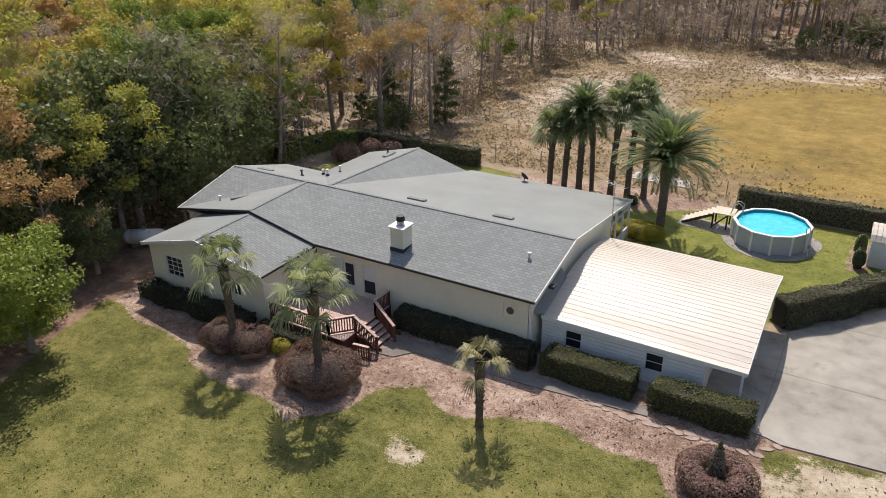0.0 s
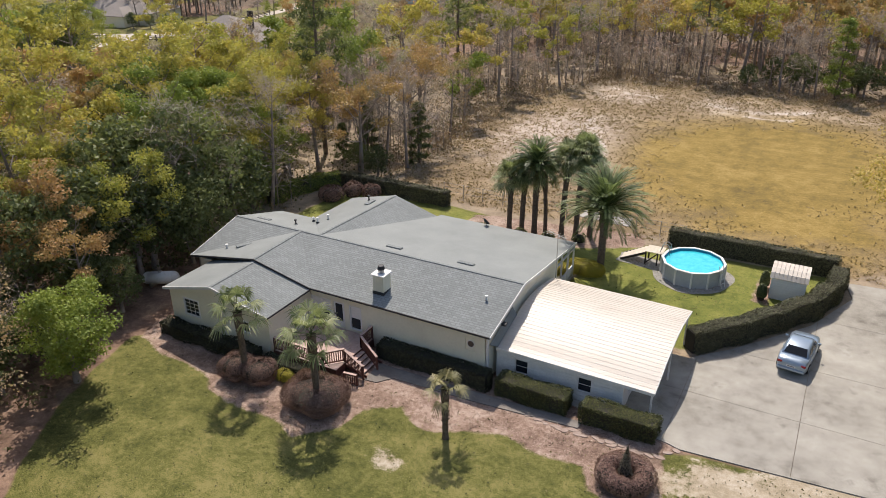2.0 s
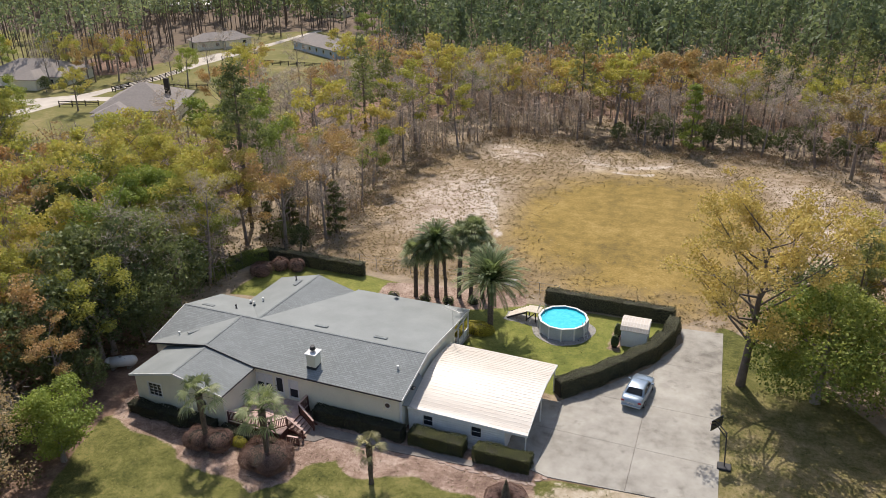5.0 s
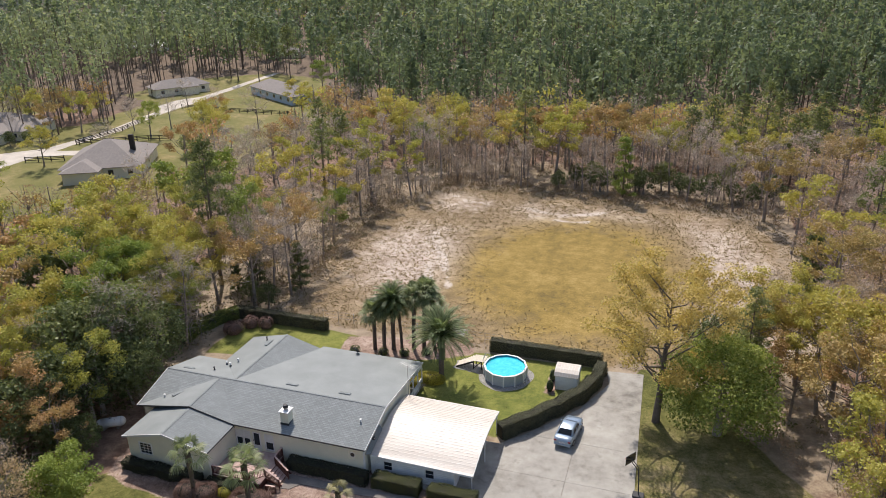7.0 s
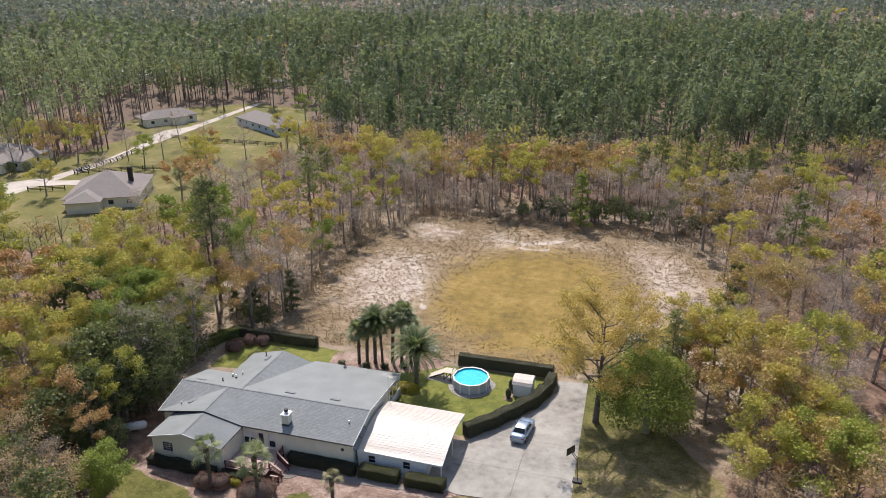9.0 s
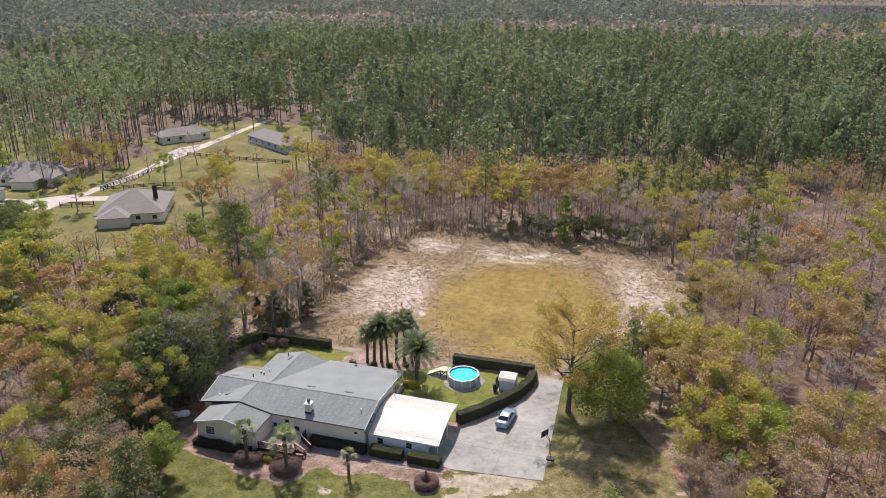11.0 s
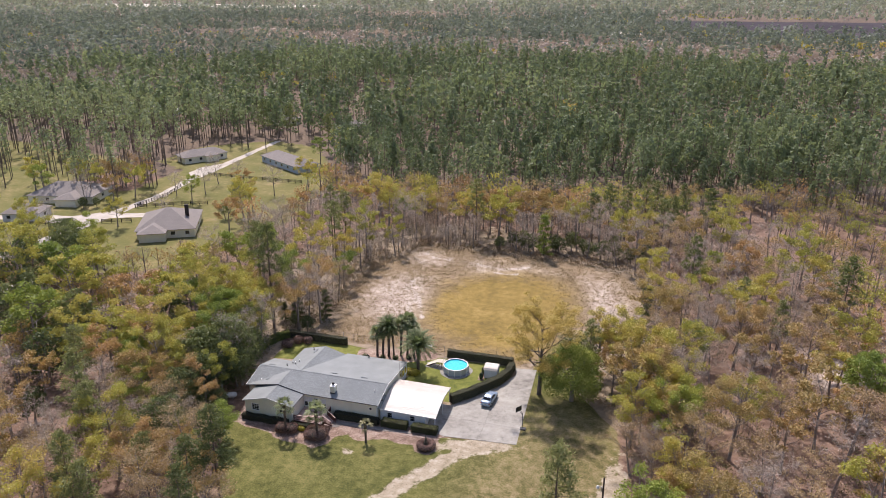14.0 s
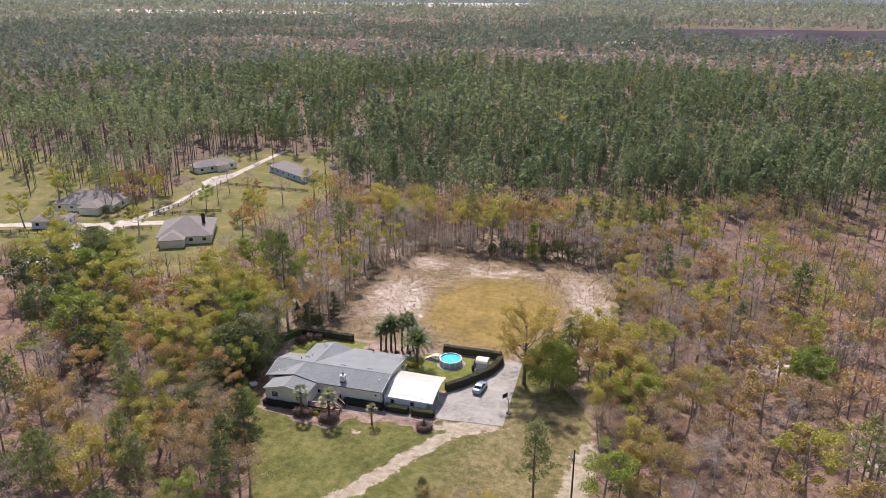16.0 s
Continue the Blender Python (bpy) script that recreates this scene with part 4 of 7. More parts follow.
railing((DX0 + 0.1, DY0 + 0.06, 0.73), (DX1 - 1.0, DY0 + 0.06, 0.73), deck)
railing((DX1 - 1.0, DY0 + 0.06, 0.73), (DX1 - 0.05, DY0 + 1.1, 0.73), deck)
railing((DX1 - 0.05, DY1 - 0.1, 0.73), (DX1 - 0.05, 28.4, 0.73), deck)
SX = [DX1 + 0.0 + i * 0.3 for i in range(5)]
for i, sx in enumerate(SX):
    z = 0.58 - i * 0.15
    part("stair_tread", bx(sx, sx + 0.32, 26.55, 28.3, z - 0.04, z), MAT["deckboard"], deck)
    part("stair_riser", bx(sx + 0.02, sx + 0.05, 26.6, 28.25, max(0.02, z - 0.19), z - 0.045), MAT["redwood"], deck)
for y in (26.53, 28.32):
    part("stringer", beam(bmesh.new(), (DX1, y, 0.48), (DX1 + 1.6, y, -0.02 + 0.12), 0.05, 0.2), MAT["redwood"], deck)
railing((DX1 - 0.05, 26.55, 0.7), (DX1 + 1.5, 26.3, 0.06), deck)
railing((DX1 - 0.05, 28.4, 0.7), (DX1 + 1.7, 27.6, 0.06), deck)
railing((DX1 + 0.6, 25.5, 0.02), (DX1 + 1.5, 25.6, 0.02), deck, up=0.75)

# ---- pool ----
PC, PR = Vector((-3.85, 50.5, 0)), 2.4


def water_mat():
    n = Nodes("pool_water")
    p = n.position()
    w = n.noise(2.2, p, 3)
    return n.surface(n.ramp(w, [(0.3, (0.02, 0.50, 0.60)), (0.7, (0.06, 0.63, 0.72))]), 0.08, 0, n.bump(w, 0.12, 0.05), 0.5)


MAT["water"] = water_mat()
MAT["liner"] = plain("blue_pool_liner", (0.03, 0.30, 0.48), (0.05, 0.38, 0.55), 1.5, 0.5)
MAT["poolwall"] = plain("pale_grey_pool_wall", (0.36, 0.39, 0.41), (0.47, 0.50, 0.525), 0.8, 0.5, 0.05)
pool = thing("swimming_pool", "round above-ground pool with blue water", "swimming pool", (PC.x, PC.y, 0))
NP = 12


def ring_pt(r, k, z):
    w = 2 * math.pi * (k + 0.3) / NP
    return (PC.x + r * math.cos(w), PC.y + r * math.sin(w), z)


for k in range(NP):
    b = bmesh.new()
    a0, a1, b0, b1 = ring_pt(PR, k, 0.02), ring_pt(PR, k + 1, 0.02), ring_pt(PR - 0.04, k, 0.02), ring_pt(PR - 0.04, k + 1, 0.02)
    slab(b, [(*q[:2], 1.3) for q in (a0, a1, b1, b0)], 1.28)
    part("wall_panel", b, MAT["poolwall"], pool)
    b = bmesh.new()
    slab(b, [ring_pt(PR + 0.09, k, 1.36), ring_pt(PR + 0.09, k + 1, 1.36), ring_pt(PR - 0.12, k + 1, 1.36), ring_pt(PR - 0.12, k, 1.36)], 0.06)
    part("rim_segment", b, MAT["white"], pool, "pale pool rim")
    w = ring_pt(PR + 0.05, k, 0)
    part("upright", bx(w[0] - 0.07, w[0] + 0.07, w[1] - 0.07, w[1] + 0.07, 0.0, 1.3, bevel=0.02), MAT["white"], pool, "pale upright")
b = bmesh.new()
slab(b, [ring_pt(PR - 0.05, k, 1.14) for k in range(NP)], 0.04)
part("water", b, MAT["water"], pool, "clear turquoise water")
b = bmesh.new()
for k in range(NP):
    slab(b, [ring_pt(PR - 0.045, k, 1.3), ring_pt(PR - 0.045, k + 1, 1.3), ring_pt(PR - 0.06, k + 1, 1.3), ring_pt(PR - 0.06, k, 1.3)], 0.2)
part("liner", b, MAT["liner"], pool, "blue liner")
# outside ladder
ld = thing("pool_ladder", "white metal ladder leaning on the pool wall", "ladder", (-1.3, 49.4, 0))
for o in (-0.22, 0.22):
    part("rail", tube(bmesh.new(), (-1.25 + o * 0.4, 49.4 + o, 0.0), (-1.65 + o * 0.4, 49.65 + o, 1.75), 0.03), MAT["white"], ld)
for i in range(4):
    f = 0.2 + i * 0.2
    part("rung", tube(bmesh.new(), (-1.25 - 0.4 * f - 0.09, 49.4 + 0.25 * f - 0.22, 1.75 * f), (-1.25 - 0.4 * f + 0.09, 49.4 + 0.25 * f + 0.22, 1.75 * f), 0.022), MAT["white"], ld)
il = thing("pool_ladder", "grey steel handrails at the pool stairs", "ladder", (-6.2, 51.2, 1.2))
for o in (-0.25, 0.25):
    b = bmesh.new()
    pts = [Vector((-6.6, 51.2 + o, 1.25)), Vector((-6.45, 51.2 + o, 1.95)), Vector((-6.15, 51.2 + o, 2.05)), Vector((-5.9, 51.2 + o, 1.9)), Vector((-5.85, 51.2 + o, 1.1))]
    for p, q in zip(pts, pts[1:]):
        tube(b, p, q, 0.03, n=6)
    part("handrail", b, MAT["grey_metal"], il)
# pool stairs of pale timber
ps = thing("pool_stairs", "pale wooden platform and stairs up to the pool", "stairs", (-8, 51.6, 0))
for i in range(5):
    part("platform_board", bx(-7.75 + i * 0.28, -7.75 + i * 0.28 + 0.27, 50.7, 52.1, 1.16, 1.2), MAT["timber"], ps)
for x in (-7.7, -6.75):
    for y in (50.8, 52.0):
        part("post", bx(x - 0.05, x + 0.05, y - 0.05, y + 0.05, 0, 1.155), MAT["darkwood"], ps)
for i in range(7):
    z = 1.05 - i * 0.15
    part("tread", bx(-8.06 - i * 0.28, -7.76 - i * 0.28, 50.75, 52.05, z - 0.05, z), MAT["timber"], ps)
for y in (50.72, 52.08):
    part("stringer", beam(bmesh.new(), (-7.75, y, 1.0), (-9.75, y, 0.05), 0.05, 0.18), MAT["darkwood"], ps)
part("brace", beam(bmesh.new(), (-7.7, 50.85, 0.1), (-6.75, 50.85, 1.1), 0.05, 0.09), MAT["darkwood"], ps)
# gravel round the pool
gr = [(PC.x + (PR + 0.75) * (1 + 0.05 * math.sin(5 * w)) * math.cos(w), PC.y + (PR + 0.75) * (1 + 0.05 * math.cos(4 * w)) * math.sin(w)) for w in [2 * math.pi * i / 48 for i in range(48)]]
sheet("gravel_ring", gr, 0.022, MAT["gravel"], "ring of grey gravel round the pool", "gravel")
sheet("gravel_strip", [(-10, 50.4), (-6.4, 50.0), (-6.4, 51.9), (-10, 52.2)], 0.018, MAT["gravel"], "grey gravel under the pool stairs", "gravel", 0.1)

# ---- shed ----
shed = thing("shed", "small pale metal shed with a rounded white roof", "shed", (3.2, 50.8, 0))
SH = (2.0, 4.4, 49.4, 51.9)
for nm, bmx in (("wall", bx(SH[0], SH[1], SH[2], SH[2] + 0.05, 0, 1.75)), ("wall", bx(SH[0], SH[1], SH[3] - 0.05, SH[3], 0, 1.75)), ("wall", bx(SH[0], SH[0] + 0.05, SH[2] + 0.05, SH[3] - 0.05, 0, 1.9)), ("wall", bx(SH[1] - 0.05, SH[1], SH[2] + 0.05, SH[3] - 0.05, 0, 1.9))):
    part(nm, bmx, MAT["siding"], shed, "pale grey metal siding")
ang = [radians(a) for a in (12, 40, 66, 90, 114, 140, 168)]
prof = [((SH[2] + SH[3]) / 2 - 1.42 * math.cos(a), 1.62 + 0.75 * math.sin(a)) for a in ang]
for (y0, z0), (y1, z1) in zip(prof, prof[1:]):
    for i in range(9):
        x0 = SH[0] - 0.12 + i * 0.293
        part("roof_panel", slab(bmesh.new(), [(x0, y0, z0), (x0 + 0.27, y0, z0), (x0 + 0.27, y1, z1), (x0, y1, z1)], 0.04), MAT["whiteroof"], shed)
part("roof_underside", slab(bmesh.new(), [(SH[0] - 0.1, SH[2], 1.74), (SH[1] + 0.1, SH[2], 1.74), (SH[1] + 0.1, SH[3], 1.74), (SH[0] - 0.1, SH[3], 1.74)], 0.03), MAT["white"], shed)
part("shed_door", bx(SH[0] - 0.03, SH[0] - 0.005, 50.1, 51.2, 0.05, 1.7), MAT["white"], shed, "white shed door")
part("end_panel", bx(SH[0], SH[1], SH[2] + 0.4, SH[3] - 0.4, 1.76, 2.1), MAT["siding"], shed)

# ---- car ----
MAT["carpaint"] = Nodes("silver_blue_paint").surface((0.30, 0.37, 0.44), 0.28, 0.6, None, 0.5)
MAT["carglass"] = Nodes("car_glass").surface((0.02, 0.024, 0.028), 0.05, 0.0, None, 0.7)
MAT["redlamp"] = Nodes("tail_lamp_plastic").surface((0.30, 0.015, 0.012), 0.2, 0.0, None, 0.5)
MAT["clearlamp"] = Nodes("head_lamp_plastic").surface((0.7, 0.72, 0.74), 0.1, 0.0, None, 0.6)
MAT["alloy"] = plain("wheel_alloy", (0.35, 0.35, 0.36), (0.5, 0.5, 0.51), 8, 0.35, 0.03, 0.8)
car = thing("car", "parked silver-blue four-door saloon car", "car", (0, 0, 0))
# stations along the length (y; rear at -2.3): half width low, half width belt, floor, belt height
ST = [(-2.3, 0.72, 0.70, 0.42, 0.82), (-2.2, 0.80, 0.80, 0.30, 0.98), (-1.75, 0.87, 0.86, 0.22, 1.02), (-1.0, 0.895, 0.87, 0.2, 0.98), (0.0, 0.895, 0.87, 0.2, 0.95), (0.9, 0.89, 0.86, 0.2, 0.93), (1.6, 0.87, 0.82, 0.22, 0.86), (2.1, 0.80, 0.74, 0.28, 0.74), (2.3, 0.62, 0.58, 0.38, 0.6)]


def loft(stations, ring):
    b = bmesh.new()
    rows = [[b.verts.new(p) for p in ring(s)] for s in stations]
    for r0, r1 in zip(rows, rows[1:]):
        for i in range(len(r0)):
            j = (i + 1) % len(r0)
            b.faces.new((r0[i], r0[j], r1[j], r1[i]))
    b.faces.new(rows[0][::-1]), b.faces.new(rows[-1])
    return b


def body_ring(s):
    y, w, wb, z0, z1 = s
    half = [(w * 0.86, z0), (w, z0 + 0.12), (w, z0 + (z1 - z0) * 0.6), (wb, z1 - 0.05), (wb * 0.92, z1), (wb * 0.45, z1 + 0.03)]
    return [(x, y, z) for x, z in half] + [(-x, y, z) for x, z in half[::-1]]


body = part("body", loft(ST, body_ring), MAT["carpaint"], car, "silver-blue bodywork", True)
CAB = [(-1.55, 0.74, 1.02, 1.04), (-0.95, 0.66, 1.0, 1.36), (-0.2, 0.64, 0.96, 1.44), (0.35, 0.64, 0.95, 1.42), (1.05, 0.74, 0.94, 0.98)]
cab = loft(CAB, lambda s: [(0.80, s[0], s[2] - 0.06), (s[1] + 0.02, s[0], s[3] - 0.03), (s[1] * 0.8, s[0], s[3]), (-s[1] * 0.8, s[0], s[3]), (-s[1] - 0.02, s[0], s[3] - 0.03), (-0.80, s[0], s[2] - 0.06)])
part("cabin", cab, MAT["carpaint"], car, "silver-blue roof and pillars", True)


def glass_quad(name, pts):
    b = bmesh.new()
    b.faces.new([b.verts.new(p) for p in pts])
    bmesh.ops.solidify(b, geom=b.faces, thickness=0.012)
    return part(name, b, MAT["carglass"], car, "dark car glass")


glass_quad("rear_window", [(-0.66, -1.50, 1.075), (0.66, -1.50, 1.075), (0.55, -0.99, 1.375), (-0.55, -0.99, 1.375)])
glass_quad("windscreen", [(-0.68, 1.02, 1.02), (-0.56, 0.40, 1.43), (0.56, 0.40, 1.43), (0.68, 1.02, 1.02)])
for s in (1, -1):
    glass_quad("side_window", [(s * 0.815, -1.25, 1.03), (s * 0.815, -0.28, 1.02), (s * 0.70, -0.28, 1.37), (s * 0.72, -0.88, 1.33)])
    glass_quad("side_window", [(s * 0.815, -0.18, 1.02), (s * 0.815, 0.78, 1.0), (s * 0.71, 0.33, 1.35), (s * 0.70, -0.18, 1.38)])
    part("mirror", bx(s * 0.97 - 0.09, s * 0.97 + 0.09, 0.62, 0.76, 0.95, 1.08, bevel=0.03), MAT["carpaint"], car, "wing mirror")
    part("tail_lamp", bx(s * 0.66 - 0.14, s * 0.66 + 0.14, -2.30, -2.16, 0.74, 0.9, bevel=0.03), MAT["redlamp"], car, "red tail lamp")
    part("head_lamp", bx(s * 0.60 - 0.15, s * 0.60 + 0.15, 2.06, 2.22, 0.56, 0.68, bevel=0.03), MAT["clearlamp"], car, "clear head lamp")
    part("door_handle", bx(s * 0.90 - 0.02, s * 0.90 + 0.02, -0.35, -0.18, 0.82, 0.85), MAT["carpaint"], car)
    part("door_handle", bx(s * 0.90 - 0.02, s * 0.90 + 0.02, 0.62 - 1.9, 0.79 - 1.9, 0.84, 0.87), MAT["carpaint"], car)
    for y in (-1.4, 1.38):
        b = tube(bmesh.new(), (s * 0.70, y, 0.32), (s * 0.91, y, 0.32), 0.32, n=24)
        wh = part("wheel", b, MAT["rubber"], car, "black tyre")
        part("rim", tube(bmesh.new(), (s * 0.90, y, 0.32), (s * 0.925, y, 0.32), 0.21, n=16), MAT["alloy"], wh, "alloy rim")
part("number_plate", bx(-0.26, 0.26, -2.325, -2.305, 0.62, 0.74), MAT["white"], car, "pale number plate with a plain bar")
part("plate_bar", bx(-0.18, 0.18, -2.33, -2.325, 0.655, 0.705), MAT["dark"], car)
part("bumper", bx(-0.78, 0.78, -2.36, -2.2, 0.36, 0.56, bevel=0.05), MAT["carpaint"], car)
car.matrix_basis = pose(4.8, 41.6, 0.065, 0, 0, -7) @ Matrix.Scale(1.04, 4)

# ---- basketball hoop, pole, tank ----
hoop = thing("basketball_hoop", "black portable basketball hoop beside the driveway", "basketball hoop", (11.8, 34.7, 0))
part("base", bx(11.6, 12.6, 34.3, 35.1, 0.0, 0.2, bevel=0.05), MAT["dark"], hoop)
part("pole", tube(bmesh.new(), (12.1, 34.7, 0.2), (11.9, 34.9, 3.0), 0.05), MAT["dark"], hoop)
part("arm", beam(bmesh.new(), (11.9, 34.9, 2.6), (11.2, 35.4, 3.1), 0.06, 0.06), MAT["dark"], hoop)
part("arm", beam(bmesh.new(), (11.9, 34.9, 2.95), (11.2, 35.4, 3.4), 0.06, 0.06), MAT["dark"], hoop)
b = bx(-0.65, 0.65, -0.02, 0.02, -0.45, 0.45)
bmesh.ops.transform(b, matrix=pose(11.15, 35.45, 3.3, 0, 0, 55), verts=b.verts)
part("backboard", b, MAT["glass"], hoop, "dark clear backboard")
b = bmesh.new()
for i in range(16):
    w0, w1 = 2 * math.pi * i / 16, 2 * math.pi * (i + 1) / 16
    tube(b, (10.92 + 0.23 * math.cos(w0), 35.62 + 0.23 * math.sin(w0), 3.05), (10.92 + 0.23 * math.cos(w1), 35.62 + 0.23 * math.sin(w1), 3.05), 0.012, n=5)
part("rim", b, MAT["redlamp"], hoop, "orange-red rim")

pole = thing("utility_pole", "dark wooden pole with a yard light", "utility pole", (26.6, 13.3, 0))
part("pole", tube(bmesh.new(), (26.6, 13.3, -0.1), (26.6, 13.3, 9.0), 0.16, 0.11, n=10), MAT["darkwood"], pole)
part("lamp_arm", tube(bmesh.new(), (26.6, 13.3, 7.4), (25.9, 13.2, 7.6), 0.03, n=6), MAT["grey_metal"], pole)
part("lamp_head", tube(bmesh.new(), (25.85, 13.2, 7.35), (25.85, 13.2, 7.65), 0.26, 0.12, n=12), MAT["white"], pole, "white lamp head")
part("transformer", tube(bmesh.new(), (26.38, 13.15, 6.9), (26.38, 13.15, 7.6), 0.12, n=10), MAT["grey_metal"], pole)

tank = thing("propane_tank", "white horizontal propane tank on short legs", "tank", (-40.2, 29.3, 0))
b = tube(bmesh.new(), (-41.0, 28.8, 0.75), (-39.4, 29.8, 0.75), 0.5, n=20)
bmesh.ops.create_uvsphere(b, u_segments=20, v_segments=10, radius=0.5, matrix=Matrix.Translation((-41.0, 28.8, 0.75)))
bmesh.ops.create_uvsphere(b, u_segments=20, v_segments=10, radius=0.5, matrix=Matrix.Translation((-39.4, 29.8, 0.75)))
part("tank_shell", b, MAT["white"], tank, "white steel shell", True)
for p in ((-40.8, 28.95), (-39.6, 29.65)):
    part("leg", bx(p[0] - 0.1, p[0] + 0.1, p[1] - 0.3, p[1] + 0.3, 0, 0.4), MAT["grey_metal"], tank)
part("valve_cover", tube(bmesh.new(), (-40.2, 29.3, 1.2), (-40.2, 29.3, 1.36), 0.14, n=10), MAT["grey_metal"], tank)

# flat stones along the mulch bed
rs = random.Random(8)
for i in range(22):
    f = i / 21
    x, y = -8.4 + 8.3 * f + rs.uniform(-0.15, 0.15), 27.75 + 1.1 * max(0, f - 0.88) / 0.12 + rs.uniform(-0.14, 0.14)
    st = thing("paving_stone", "flat irregular pinkish paving stone in the mulch", "stone", (x, y, 0), "paving stones")
    w, d, k = rs.uniform(0.2, 0.36), rs.uniform(0.12, 0.22), rs.randint(5, 7)
    ring = [(x + w * rs.uniform(0.8, 1.1) * math.cos(6.283 * j / k), y + d * rs.uniform(0.8, 1.1) * math.sin(6.283 * j / k), 0.025 + rs.uniform(0, 0.02)) for j in range(k)]
    part("slab", slab(bmesh.new(), ring, 0.06), MAT["stone"], st)
    st.rotation_euler.z = rs.uniform(-0.4, 0.4)
sheet("garden_path", [(-19.0, 26.3), (-18.1, 26.4), (-17.4, 27.3), (-11.7, 27.55), (-5.5, 28.1), (-5.4, 28.75), (-11.7, 28.45), (-17.6, 28.3), (-19.0, 28.3)], 0.05, MAT["darkconcrete"], "concrete walkway along the house front, its grey darkened for shade", "path", thick=0.08)

# ---- hedges and shrubs ----


def crown_of(rng, n, size, surf, core, name, label, category, mat, base, group="", flat=0.6):
    """A shrub: an inner body coloured dark for the shade within, and a shell of leaves."""
    ob = thing(name, label, category, base, group)
    p, nn = surf(rng, n)
    v, f, t = leaves(p, size, rng, nn, flat, 0.75)
    mesh_np("foliage", v, f, mat, ob, tint=t)
    core(ob)
    return ob


def box_surface(x0, x1, y0, y1, z1, lump=0.12):
    def surf(rng, n):
        a_top, a_x, a_y = (x1 - x0) * (y1 - y0), (y1 - y0) * z1, (x1 - x0) * z1
        pick = rng.choice(5, n, p=np.array([a_top, a_x, a_x, a_y, a_y]) / (a_top + 2 * a_x + 2 * a_y))
        u, v = rng.uniform(0, 1, n), rng.uniform(0, 1, n)
        p, nn = np.zeros((n, 3)), np.zeros((n, 3))
        for k in range(5):
            m = pick == k
            if k == 0:
                p[m] = np.stack([x0 + (x1 - x0) * u[m], y0 + (y1 - y0) * v[m], np.full(m.sum(), z1)], 1)
                nn[m] = (0, 0, 1)
            elif k < 3:
                p[m] = np.stack([np.full(m.sum(), (x0, x1)[k - 1]), y0 + (y1 - y0) * u[m], z1 * v[m]], 1)
                nn[m] = ((-1, 1)[k - 1], 0, 0)
            else:
                p[m] = np.stack([x0 + (x1 - x0) * u[m], np.full(m.sum(), (y0, y1)[k - 3]), z1 * v[m]], 1)
                nn[m] = (0, (-1, 1)[k - 3], 0)
        low = np.sin(p[:, 0] * 2.1 + 1) * np.cos(p[:, 1] * 2.6) * lump
        p += nn * (rng.uniform(-0.1, 0.06, n) + low)[:, None]
        p[:, 2] = np.maximum(p[:, 2], 0.05)
        return p, nn
    return surf


def hedge(x0, x1, y0, y1, z1, label, seed, mat="hedge", size=0.058, dens=340, name="hedge"):
    rng = np.random.default_rng(seed)
    area = (x1 - x0) * (y1 - y0) + 2 * z1 * (x1 - x0 + y1 - y0)
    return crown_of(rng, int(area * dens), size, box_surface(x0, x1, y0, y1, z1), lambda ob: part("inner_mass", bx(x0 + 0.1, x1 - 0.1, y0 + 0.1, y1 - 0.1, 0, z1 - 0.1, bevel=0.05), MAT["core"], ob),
                    name, label, "hedge", MAT[mat], ((x0 + x1) / 2, (y0 + y1) / 2, 0))


hedge(-11.0, -6.5, 28.7, 29.95, 1.18, "clipped green hedge under the garage windows", 1, "greenhedge", 0.042, 560)
hedge(-5.6, -1.25, 28.65, 29.9, 1.18, "clipped green hedge at the garage corner", 2, "greenhedge", 0.042, 560)
hedge(-19.6, -11.6, 28.7, 29.7, 1.15, "green hedge along the house wall, leaves darkened for its shade", 3, "shadehedge")
hedge(-34.7, -26.2, 24.2, 25.2, 0.95, "green hedge in front of the wing, leaves darkened for its shade", 4, "shadehedge")
hedge(-25.6, -20.4, 24.3, 25.1, 0.75, "low green hedge in front of the deck", 5, "shadehedge")
hedge(-6.9, 6.3, 55.0, 56.0, 1.6, "long clipped hedge behind the pool", 6, dens=260)
hedge(-41.5, -28.2, 54.0, 55.0, 1.5, "long clipped hedge behind the lawn", 7, size=0.075, dens=180)


